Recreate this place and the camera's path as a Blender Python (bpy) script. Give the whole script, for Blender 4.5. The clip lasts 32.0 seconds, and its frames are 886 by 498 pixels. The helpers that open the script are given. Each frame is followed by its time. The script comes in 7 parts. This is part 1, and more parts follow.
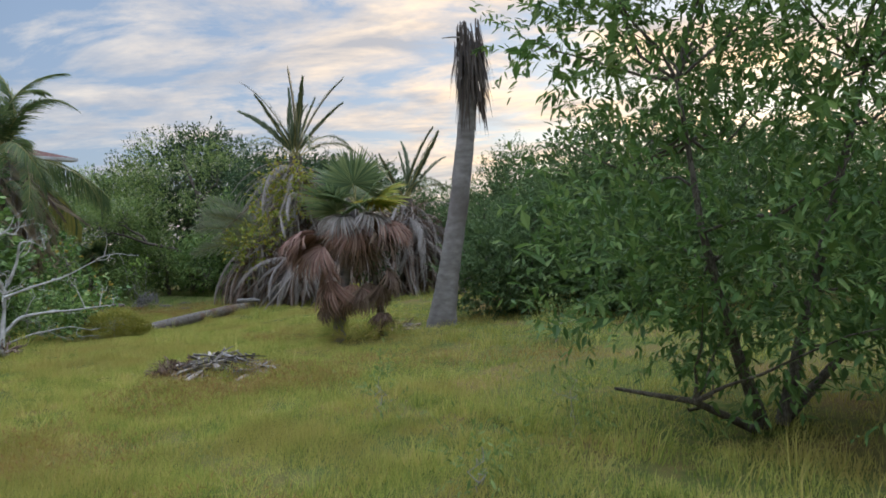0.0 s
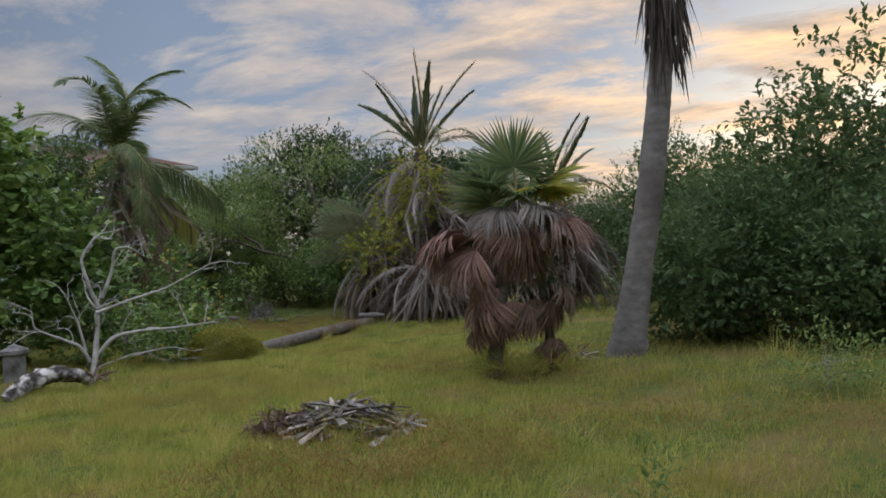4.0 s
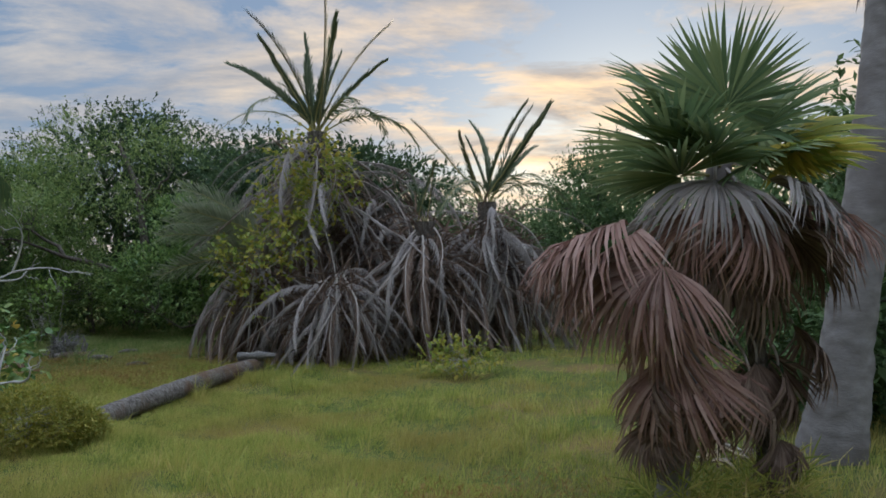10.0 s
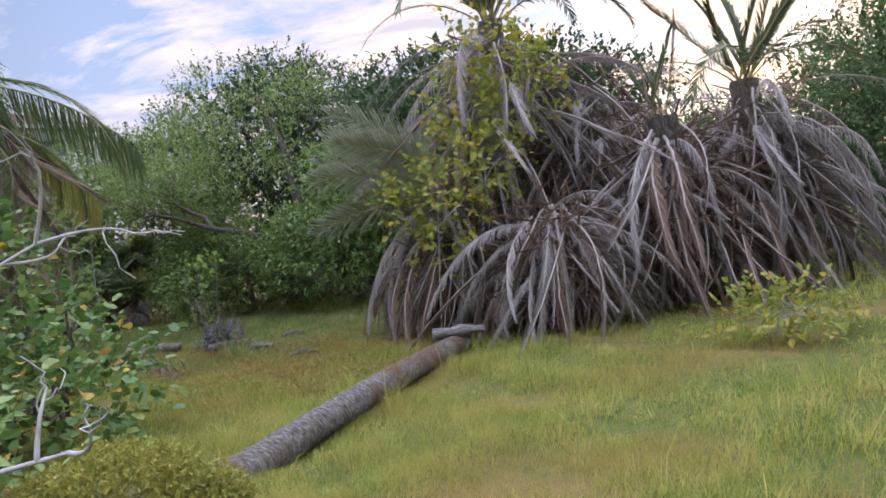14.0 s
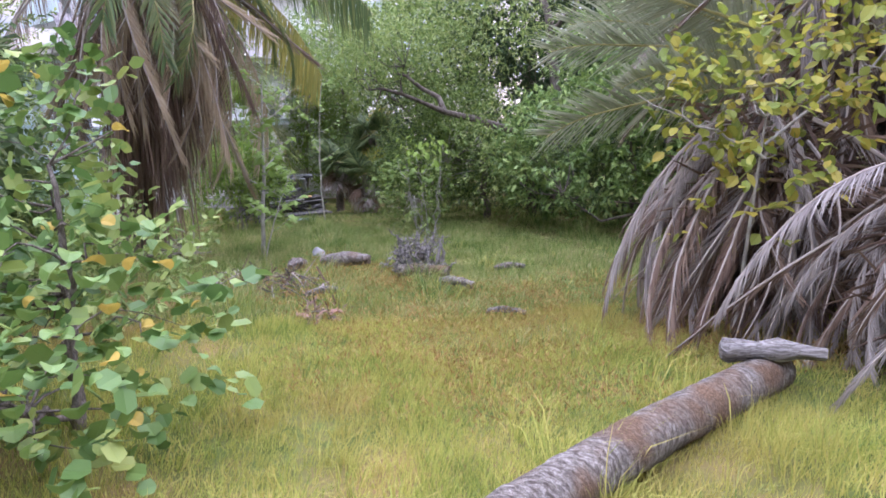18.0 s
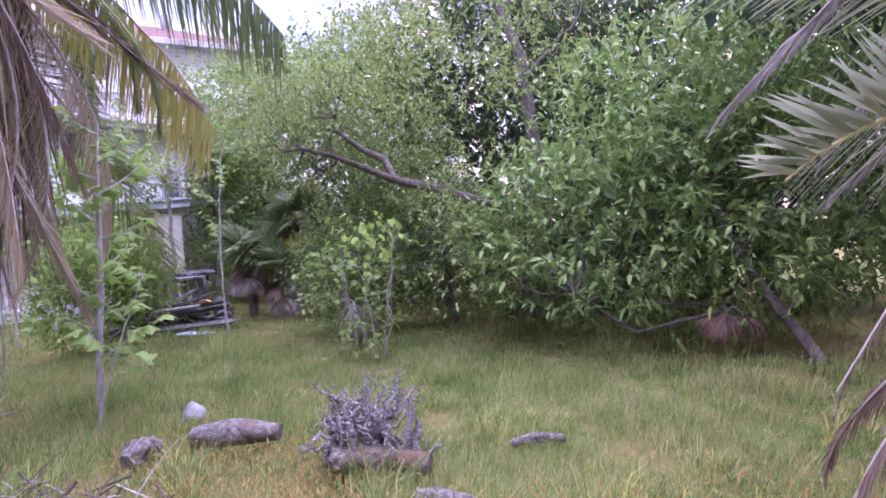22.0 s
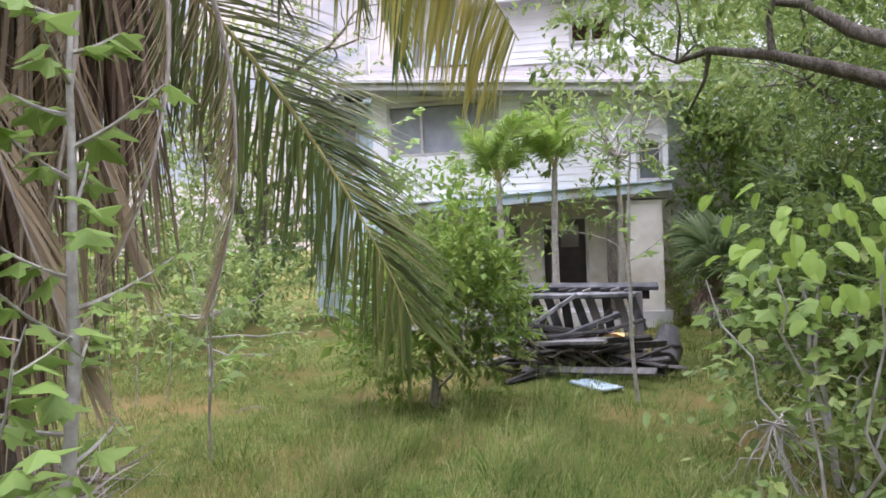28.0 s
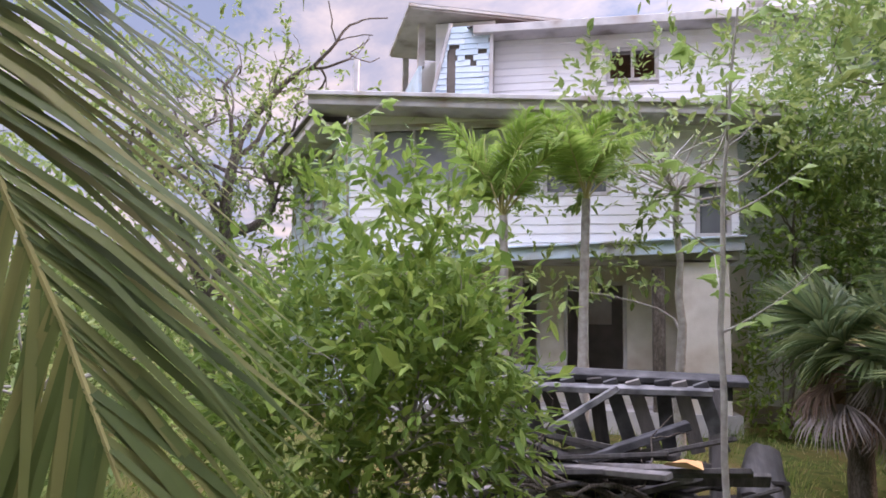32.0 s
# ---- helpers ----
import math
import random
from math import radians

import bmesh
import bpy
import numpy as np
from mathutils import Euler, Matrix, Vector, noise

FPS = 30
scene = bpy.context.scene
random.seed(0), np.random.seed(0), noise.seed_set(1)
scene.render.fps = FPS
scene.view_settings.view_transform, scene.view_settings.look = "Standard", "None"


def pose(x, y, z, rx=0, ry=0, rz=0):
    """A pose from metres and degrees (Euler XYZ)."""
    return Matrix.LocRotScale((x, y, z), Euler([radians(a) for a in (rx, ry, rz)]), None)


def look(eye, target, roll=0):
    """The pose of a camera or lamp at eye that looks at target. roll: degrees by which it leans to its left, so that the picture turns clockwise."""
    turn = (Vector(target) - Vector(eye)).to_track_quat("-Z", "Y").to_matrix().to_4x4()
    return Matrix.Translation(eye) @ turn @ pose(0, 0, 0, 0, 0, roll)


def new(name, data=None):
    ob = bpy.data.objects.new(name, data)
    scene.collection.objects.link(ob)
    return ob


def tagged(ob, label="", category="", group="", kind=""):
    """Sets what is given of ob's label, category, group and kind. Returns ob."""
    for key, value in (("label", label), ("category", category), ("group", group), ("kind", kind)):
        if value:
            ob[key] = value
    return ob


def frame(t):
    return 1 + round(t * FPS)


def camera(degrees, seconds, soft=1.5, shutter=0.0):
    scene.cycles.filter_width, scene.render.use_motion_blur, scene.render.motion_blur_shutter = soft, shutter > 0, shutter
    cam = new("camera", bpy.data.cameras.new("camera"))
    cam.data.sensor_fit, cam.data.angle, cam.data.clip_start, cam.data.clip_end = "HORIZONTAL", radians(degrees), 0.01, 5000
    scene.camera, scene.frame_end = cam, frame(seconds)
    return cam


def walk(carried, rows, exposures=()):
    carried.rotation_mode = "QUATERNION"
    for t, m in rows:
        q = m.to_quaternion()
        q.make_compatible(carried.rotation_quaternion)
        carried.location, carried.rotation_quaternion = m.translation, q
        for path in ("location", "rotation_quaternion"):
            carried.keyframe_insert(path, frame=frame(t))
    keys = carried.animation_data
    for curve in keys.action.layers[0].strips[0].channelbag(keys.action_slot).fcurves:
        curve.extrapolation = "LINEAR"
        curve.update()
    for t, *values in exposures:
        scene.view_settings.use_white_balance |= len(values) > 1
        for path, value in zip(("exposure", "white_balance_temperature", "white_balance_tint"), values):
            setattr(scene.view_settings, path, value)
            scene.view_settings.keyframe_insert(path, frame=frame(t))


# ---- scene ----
PATH = [
    (0.0, (0.300, 2.300, 1.642), (0.264, 4.300, 1.624), -3.4),
    (0.5, (0.198, 2.668, 1.621), (0.213, 4.667, 1.664), -2.9),
    (1.0, (0.160, 3.107, 1.619), (0.162, 5.104, 1.720), -1.5),
    (1.5, (0.216, 3.666, 1.609), (-0.097, 5.639, 1.714), -1.7),
    (2.0, (0.174, 4.124, 1.609), (-0.181, 6.092, 1.642), -3.7),
    (2.5, (0.030, 4.531, 1.619), (-0.291, 6.504, 1.680), -5.7),
    (4.5, (-1.147, 5.821, 1.600), (-1.444, 7.798, 1.582), -2.2),
    (5.0, (-1.455, 6.222, 1.591), (-1.589, 8.208, 1.401), -4.7),
    (5.5, (-1.750, 6.664, 1.571), (-1.888, 8.651, 1.386), -5.7),
    (6.0, (-1.994, 7.086, 1.543), (-2.032, 9.083, 1.440), -6.5),
    (6.5, (-2.234, 7.513, 1.596), (-2.441, 9.502, 1.578), -7.1),
    (7.0, (-2.460, 7.973, 1.625), (-2.787, 9.946, 1.630), -5.1),
    (7.5, (-2.653, 8.471, 1.573), (-3.035, 10.431, 1.671), -2.8),
    (8.0, (-2.930, 8.986, 1.558), (-3.476, 10.908, 1.658), -6.2),
    (8.5, (-3.296, 9.384, 1.582), (-3.571, 11.363, 1.658), -9.3),
    (9.0, (-3.527, 9.788, 1.561), (-3.459, 11.786, 1.615), -8.6),
    (9.5, (-3.751, 10.228, 1.621), (-3.673, 12.226, 1.659), -4.5),
    (10.0, (-3.941, 10.573, 1.702), (-3.729, 12.561, 1.758), -1.4),
    (10.5, (-3.994, 11.020, 1.661), (-3.652, 12.988, 1.762), -1.1),
    (11.0, (-4.065, 11.566, 1.614), (-3.659, 13.523, 1.691), -3.0),
    (11.5, (-4.152, 12.095, 1.559), (-3.740, 14.052, 1.578), -2.5),
    (12.0, (-4.314, 12.676, 1.486), (-4.140, 14.668, 1.517), -2.3),
    (12.5, (-4.491, 13.239, 1.487), (-4.417, 15.236, 1.573), -4.0),
    (13.0, (-4.613, 13.724, 1.506), (-4.687, 15.722, 1.519), -6.1),
    (13.5, (-4.788, 14.272, 1.532), (-5.128, 16.243, 1.502), -7.6),
    (14.0, (-4.996, 14.763, 1.575), (-5.198, 16.752, 1.516), -8.1),
    (14.5, (-5.135, 15.220, 1.619), (-5.208, 17.199, 1.342), -8.9),
    (16.5, (-5.072, 17.156, 1.682), (-5.142, 19.154, 1.621), -2.2),
    (17.0, (-5.231, 17.748, 1.702), (-5.708, 19.687, 1.579), -2.8),
    (17.5, (-5.432, 18.178, 1.698), (-6.256, 19.988, 1.484), -2.6),
    (18.0, (-5.671, 18.667, 1.658), (-6.563, 20.435, 1.380), -1.6),
    (18.5, (-5.904, 19.157, 1.645), (-6.660, 20.992, 1.395), -0.0),
    (19.0, (-6.172, 19.724, 1.610), (-6.919, 21.577, 1.512), -3.0),
    (19.5, (-6.583, 20.266, 1.542), (-7.264, 22.145, 1.601), -3.4),
    (20.0, (-6.907, 20.717, 1.523), (-7.607, 22.590, 1.479), -3.1),
    (20.5, (-7.156, 21.133, 1.533), (-7.899, 22.988, 1.468), -2.3),
    (21.0, (-7.484, 21.502, 1.487), (-8.104, 23.403, 1.455), 1.5),
    (21.5, (-7.746, 21.940, 1.510), (-8.312, 23.857, 1.427), 0.1),
    (22.0, (-7.855, 22.483, 1.631), (-8.583, 24.345, 1.570), -3.0),
    (22.5, (-8.041, 22.985, 1.650), (-8.811, 24.830, 1.694), -1.7),
    (23.0, (-8.056, 23.507, 1.558), (-8.776, 25.373, 1.567), 0.7),
    (23.5, (-8.103, 24.026, 1.569), (-8.814, 25.893, 1.479), 1.2),
    (24.0, (-8.137, 24.629, 1.619), (-8.917, 26.464, 1.455), 0.9),
    (24.5, (-8.104, 25.235, 1.629), (-9.272, 26.858, 1.625), -3.1),
    (25.0, (-8.313, 25.729, 1.610), (-9.873, 26.973, 1.742), -4.5),
    (25.5, (-8.555, 26.231, 1.667), (-10.219, 27.327, 1.838), -4.7),
    (26.0, (-8.775, 26.767, 1.691), (-10.532, 27.721, 1.745), -5.6),
    (26.5, (-9.068, 27.093, 1.657), (-10.860, 27.982, 1.664), -4.8),
    (28.5, (-9.835, 28.086, 1.626), (-11.675, 28.871, 1.642), -1.2),
    (29.0, (-10.000, 28.403, 1.617), (-11.836, 29.190, 1.725), 0.5),
    (29.5, (-10.294, 28.623, 1.588), (-12.101, 29.469, 1.727), 2.3),
    (30.0, (-10.659, 28.811, 1.586), (-12.430, 29.727, 1.742), 2.6),
    (30.5, (-11.089, 29.025, 1.529), (-12.827, 29.992, 1.738), 0.7),
    (31.0, (-11.566, 29.187, 1.481), (-13.297, 30.169, 1.681), 0.9),
    (31.5, (-12.093, 29.340, 1.446), (-13.862, 30.254, 1.637), 2.4),
    (32.0, (-12.533, 29.563, 1.407), (-14.379, 30.305, 1.610), 1.0),
]
cam = camera(62.1, 32.0, soft=1.7)
walk(cam, [(t, look(eye, target, roll)) for t, eye, target, roll in PATH],
     exposures=[(0, 0.6, 6200, 8), (1.0, 0.4, 6200, 8), (1.5, 0.05, 6300, 10), (2.0, -0.1, 6500, 10), (2.5, -0.05, 6500, 10), (4.5, 0.35, 6700, 14), (6.0, 1.0, 6300, 20), (7.5, 0.55, 6200, 12), (8.0, 0.35, 6200, 14),
                (9.0, 0.25, 6100, 10), (11.0, 0.15, 6000, 6), (12.0, 0.5, 6100, 8), (13.0, 0.45, 6100, 8), (14.0, 1.15, 6200, 22), (14.5, 1.55, 6200, 22), (16.5, 1.45, 6000, 26), (17.0, 1.5, 6000, 28), (18.0, 2.1, 6150, 30), (19.0, 2.15, 5900, 28), (20.0, 2.2, 5900, 50),
                (22.0, 2.3, 5750, 58), (23.3, 2.35, 5950, 42), (24.2, 2.35, 6050, 36), (25.0, 2.35, 6150, 44), (26.5, 2.15, 6700, 28), (29.0, 2.2, 6700, 24), (31.0, 1.85, 7000, 26), (32.0, 1.9, 6700, 32)])

# ---- sky and sun ----
SUN_YAW, SUN_ELEV = -20.0, 7.0
SUN_DIR = Vector((math.sin(radians(20)) * math.cos(radians(SUN_ELEV)), math.cos(radians(20)) * math.cos(radians(SUN_ELEV)), math.sin(radians(SUN_ELEV))))
world = bpy.data.worlds.new("sky")
scene.world = world
world.use_nodes = True
wn, wl = world.node_tree.nodes, world.node_tree.links
wn.clear()


def wmath(op, a, b=None):
    n = wn.new("ShaderNodeMath")
    n.operation = op
    for i, s in enumerate((a, b)):
        if s is None:
            continue
        if isinstance(s, (int, float)):
            n.inputs[i].default_value = s
        else:
            wl.new(s, n.inputs[i])
    return n.outputs[0]


def wramp(src, stops):
    n = wn.new("ShaderNodeValToRGB")
    while len(n.color_ramp.elements) < len(stops):
        n.color_ramp.elements.new(0.5)
    for e, (p, c) in zip(n.color_ramp.elements, stops):
        e.position, e.color = p, (c, c, c, 1) if isinstance(c, (int, float)) else (*c, 1)
    wl.new(src, n.inputs[0])
    return n.outputs[0]


def wmix(fac, a, b, kind="MIX"):
    n = wn.new("ShaderNodeMix")
    n.data_type, n.blend_type = "RGBA", kind
    for i, s in ((0, fac), (6, a), (7, b)):
        if isinstance(s, (int, float)):
            n.inputs[i].default_value = s
        elif isinstance(s, tuple):
            n.inputs[i].default_value = (*s, 1)
        else:
            wl.new(s, n.inputs[i])
    return n.outputs[2]


coord = wn.new("ShaderNodeTexCoord").outputs["Generated"]
norm = wn.new("ShaderNodeVectorMath")
norm.operation = "NORMALIZE"
wl.new(coord, norm.inputs[0])
sep = wn.new("ShaderNodeSeparateXYZ")
wl.new(norm.outputs[0], sep.inputs[0])
height = wmath("MAXIMUM", sep.outputs[2], 0.0)
flat = wmath("ADD", height, 0.12)
comb = wn.new("ShaderNodeCombineXYZ")
wl.new(wmath("DIVIDE", sep.outputs[0], flat), comb.inputs[0])
wl.new(wmath("DIVIDE", sep.outputs[1], flat), comb.inputs[1])


def wnoise(scale, detail, rough, dist, shift):
    m = wn.new("ShaderNodeMapping")
    m.inputs["Location"].default_value = (shift, shift * 0.7, 0)
    m.inputs["Rotation"].default_value = (0, 0, radians(-25))
    m.inputs["Scale"].default_value = (0.85, 1.25, 1)
    wl.new(comb.outputs[0], m.inputs[0])
    n = wn.new("ShaderNodeTexNoise")
    for k, v in (("Scale", scale), ("Detail", detail), ("Roughness", rough), ("Distortion", dist)):
        n.inputs[k].default_value = v
    wl.new(m.outputs[0], n.inputs["Vector"])
    return n.outputs["Fac"]


sky = wn.new("ShaderNodeTexSky")
sky.sky_type, sky.sun_disc = "NISHITA", False
sky.sun_elevation, sky.sun_rotation = radians(SUN_ELEV), radians(-SUN_YAW)
sky.air_density, sky.dust_density, sky.ozone_density = 1.0, 1.5, 2.0
blue = wmix(0.55, wmix(1.0, sky.outputs[0], (0.07, 0.08, 0.10), "MULTIPLY"), (0.23, 0.31, 0.44))
dot = wn.new("ShaderNodeVectorMath")
dot.operation = "DOT_PRODUCT"
wl.new(norm.outputs[0], dot.inputs[0])
dot.inputs[1].default_value = SUN_DIR
glow = wramp(dot.outputs["Value"], [(0.6, 0.0), (0.9, 0.28), (0.985, 0.75), (1.0, 1.0)])
cover = wramp(wnoise(1.35, 11, 0.62, 0.35, 3.1), [(0.43, 0.0), (0.50, 0.55), (0.60, 1.0)])
shade = wramp(wnoise(2.0, 9, 0.62, 0.3, 7.7), [(0.38, 0.0), (0.62, 1.0)])
lit = wmix(glow, (0.56, 0.52, 0.48), (1.65, 1.05, 0.50))
dim = wmix(glow, (0.30, 0.32, 0.37), (0.55, 0.43, 0.33))
cloud = wmix(shade, dim, lit)
air = wmix(cover, blue, cloud)
veil = wramp(height, [(0.0, (0.55, 0.44, 0.36)), (0.10, (0.46, 0.43, 0.42)), (0.3, (0.42, 0.44, 0.48))])
air = wmix(wramp(height, [(0.0, 0.45), (0.12, 0.22), (0.4, 0.1)]), air, veil)
# the low sky dims away from the sunset
away = wramp(dot.outputs["Value"], [(0.05, 0.52), (0.35, 0.70), (0.65, 1.0)])
air = wmix(1.0, air, wmix(wramp(height, [(0.42, 0.0), (0.7, 1.0)]), away, (1.0, 1.0, 1.0)), "MULTIPLY")
# a cloudy sky is brightest overhead
over = wramp(height, [(0.44, 1.0), (0.85, 5.4)])
air = wmix(1.0, air, over, "MULTIPLY")
back = wn.new("ShaderNodeBackground")
wl.new(air, back.inputs[0])
back.inputs[1].default_value = 1.0
wout = wn.new("ShaderNodeOutputWorld")
wl.new(back.outputs[0], wout.inputs[0])

sun = new("sun", bpy.data.lights.new("sun", "SUN"))
sun.data.energy, sun.data.angle, sun.data.color = 0.9, radians(12), (1.0, 0.8, 0.58)
sun.matrix_world = look(SUN_DIR * 100, (0, 0, 0))


# ---- materials ----
def material(name, stops, scale=6.0, rough=0.7, detail=6, random=0.0, through_light=0.0, bump=0.0, bump_scale=40.0, stretch=(1, 1, 1),
             island=True, stain=None, stain_scale=0.5, spec=0.3, cracks=0.0):
    """Colours from noise along a ramp, varied piece by piece; through_light: how much light passes a thin leaf."""
    m = bpy.data.materials.new(name)
    m.use_nodes = True
    n, l = m.node_tree.nodes, m.node_tree.links
    b = n["Principled BSDF"]
    tc = n.new("ShaderNodeTexCoord")
    mp = n.new("ShaderNodeMapping")
    mp.inputs["Scale"].default_value = stretch
    l.new(tc.outputs["Object"], mp.inputs[0])
    nz = n.new("ShaderNodeTexNoise")
    nz.inputs["Scale"].default_value, nz.inputs["Detail"].default_value = scale, detail
    l.new(mp.outputs[0], nz.inputs["Vector"])
    val = nz.outputs["Fac"]
    if random:
        src = n.new("ShaderNodeNewGeometry").outputs["Random Per Island"] if island else n.new("ShaderNodeObjectInfo").outputs["Random"]
        mx = n.new("ShaderNodeMix")
        mx.inputs[0].default_value = random
        l.new(val, mx.inputs[2])
        l.new(src, mx.inputs[3])
        val = mx.outputs[0]
    rp = n.new("ShaderNodeValToRGB")
    while len(rp.color_ramp.elements) < len(stops):
        rp.color_ramp.elements.new(0.5)
    for e, (p, c) in zip(rp.color_ramp.elements, stops):
        e.position, e.color = p, (*c, 1)
    l.new(val, rp.inputs[0])
    col = rp.outputs[0]
    if stain:
        sn = n.new("ShaderNodeTexNoise")
        sn.inputs["Scale"].default_value, sn.inputs["Detail"].default_value = stain_scale, 5
        l.new(tc.outputs["Object"], sn.inputs["Vector"])
        sr = n.new("ShaderNodeValToRGB")
        sr.color_ramp.elements[0].position, sr.color_ramp.elements[1].position = 0.48, 0.66
        l.new(sn.outputs["Fac"], sr.inputs[0])
        mx = n.new("ShaderNodeMix")
        mx.data_type = "RGBA"
        l.new(sr.outputs[0], mx.inputs[0])
        l.new(col, mx.inputs[6])
        mx.inputs[7].default_value = (*stain, 1)
        col = mx.outputs[2]
    fissure = None
    if cracks:
        vo = n.new("ShaderNodeTexVoronoi")
        vo.feature = "DISTANCE_TO_EDGE"
        vo.inputs["Scale"].default_value = cracks
        wob = n.new("ShaderNodeVectorMath")
        wob.operation = "MULTIPLY_ADD"
        l.new(nz.outputs["Color"], wob.inputs[0])
        wob.inputs[1].default_value = (0.3, 0.3, 0.3)
        l.new(mp.outputs[0], wob.inputs[2])
        l.new(wob.outputs[0], vo.inputs["Vector"])
        fr = n.new("ShaderNodeValToRGB")
        fr.color_ramp.elements[0].position, fr.color_ramp.elements[1].position = 0.02, 0.20
        fr.color_ramp.elements[0].color = (0.52, 0.50, 0.47, 1)
        l.new(vo.outputs["Distance"], fr.inputs[0])
        mx = n.new("ShaderNodeMix")
        mx.data_type, mx.blend_type = "RGBA", "MULTIPLY"
        mx.inputs[0].default_value = 1.0
        l.new(col, mx.inputs[6])
        l.new(fr.outputs[0], mx.inputs[7])
        col, fissure = mx.outputs[2], fr.outputs[0]
    l.new(col, b.inputs["Base Color"])
    b.inputs["Roughness"].default_value = rough
    b.inputs["Specular IOR Level"].default_value = spec
    if bump:
        bn = n.new("ShaderNodeTexNoise")
        bn.inputs["Scale"].default_value, bn.inputs["Detail"].default_value = bump_scale, 4
        l.new(mp.outputs[0], bn.inputs["Vector"])
        bp = n.new("ShaderNodeBump")
        bp.inputs["Strength"].default_value, bp.inputs["Distance"].default_value = bump, 0.01
        if fissure:
            ad = n.new("ShaderNodeMath")
            ad.operation = "ADD"
            l.new(bn.outputs["Fac"], ad.inputs[0])
            l.new(fissure, ad.inputs[1])
            l.new(ad.outputs[0], bp.inputs["Height"])
        else:
            l.new(bn.outputs["Fac"], bp.inputs["Height"])
        l.new(bp.outputs[0], b.inputs["Normal"])
    if through_light:
        tr = n.new("ShaderNodeBsdfTranslucent")
        l.new(col, tr.inputs[0])
        ms = n.new("ShaderNodeMixShader")
        ms.inputs[0].default_value = through_light
        l.new(b.outputs[0], ms.inputs[1])
        l.new(tr.outputs[0], ms.inputs[2])
        l.new(ms.outputs[0], n["Material Output"].inputs[0])
    return m


def leafmat(name, a, b, c, through_light=0.35, rough=0.5, scale=0.6):
    return material(name, [(0.15, a), (0.5, b), (0.85, c)], scale=scale, rough=rough, random=0.55, through_light=through_light)


M_GROUND = material("meadow_soil", [(0.3, (0.045, 0.065, 0.016)), (0.5, (0.09, 0.11, 0.03)), (0.7, (0.13, 0.11, 0.04))], scale=9, rough=0.95, bump=0.8,
                    bump_scale=25, stain=(0.17, 0.12, 0.05), stain_scale=0.7, spec=0.03)
M_GRASS = material("grass", [(0.26, (0.145, 0.21, 0.05)), (0.42, (0.315, 0.365, 0.08)), (0.55, (0.48, 0.475, 0.125)), (0.68, (0.56, 0.47, 0.15)), (0.82, (0.56, 0.45, 0.22))], scale=2.0, rough=0.6,
                   random=0.36, through_light=0.4, stain=(0.40, 0.33, 0.10), stain_scale=0.45, spec=0.1)
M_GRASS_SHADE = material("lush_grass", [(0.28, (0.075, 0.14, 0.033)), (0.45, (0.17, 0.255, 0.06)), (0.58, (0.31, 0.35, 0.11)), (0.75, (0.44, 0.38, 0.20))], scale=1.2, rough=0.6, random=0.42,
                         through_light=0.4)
M_WEED = material("weed", [(0.2, (0.27, 0.14, 0.05)), (0.5, (0.33, 0.22, 0.07)), (0.8, (0.30, 0.28, 0.08))], scale=0.8, rough=0.7, random=0.5, through_light=0.3)
M_MANGROVE = leafmat("mangrove_leaf", (0.06, 0.10, 0.042), (0.10, 0.16, 0.06), (0.17, 0.235, 0.09), rough=0.72)
M_BUTTON = leafmat("buttonwood_leaf", (0.06, 0.12, 0.035), (0.115, 0.205, 0.055), (0.24, 0.33, 0.10), 0.42)
M_OLIVE = leafmat("olive_leaf", (0.065, 0.11, 0.028), (0.13, 0.20, 0.045), (0.25, 0.32, 0.09), 0.4)
M_DARK = leafmat("dark_leaf", (0.03, 0.062, 0.028), (0.058, 0.10, 0.043), (0.105, 0.155, 0.062), 0.3, 0.7)
M_GREEN = leafmat("green_leaf", (0.10, 0.165, 0.045), (0.19, 0.27, 0.075), (0.33, 0.39, 0.13), 0.42)
M_THICKET = leafmat("glossy_thicket_leaf", (0.085, 0.15, 0.045), (0.175, 0.28, 0.08), (0.36, 0.47, 0.15), 0.35, 0.38)
M_BUSH = leafmat("bright_bush_leaf", (0.10, 0.18, 0.035), (0.19, 0.30, 0.06), (0.34, 0.43, 0.10), 0.42)
M_FRESH = leafmat("fresh_leaf", (0.13, 0.23, 0.055), (0.22, 0.34, 0.09), (0.36, 0.44, 0.14), 0.45)
M_YELLOW = leafmat("yellowing_leaf", (0.17, 0.24, 0.045), (0.31, 0.33, 0.06), (0.50, 0.38, 0.07), 0.45)
M_GRAPE = leafmat("sea_grape_leaf", (0.06, 0.13, 0.035), (0.13, 0.23, 0.06), (0.31, 0.36, 0.10), 0.28, 0.4, 1.5)
M_MOUND = leafmat("low_shrub_leaf", (0.18, 0.21, 0.04), (0.33, 0.32, 0.06), (0.45, 0.36, 0.08))
M_PALM = leafmat("palm_green", (0.08, 0.13, 0.06), (0.145, 0.205, 0.09), (0.26, 0.30, 0.13), 0.38, 0.45)
M_DATE = leafmat("date_green", (0.22, 0.25, 0.17), (0.37, 0.40, 0.28), (0.54, 0.55, 0.42), 0.25, 0.5)
M_DATE_UP = leafmat("date_crown_green", (0.07, 0.10, 0.05), (0.12, 0.155, 0.08), (0.21, 0.23, 0.13), 0.25, 0.5)
M_COCO = leafmat("coconut_green", (0.075, 0.13, 0.055), (0.14, 0.20, 0.08), (0.28, 0.30, 0.11), 0.35, 0.45, 1.2)
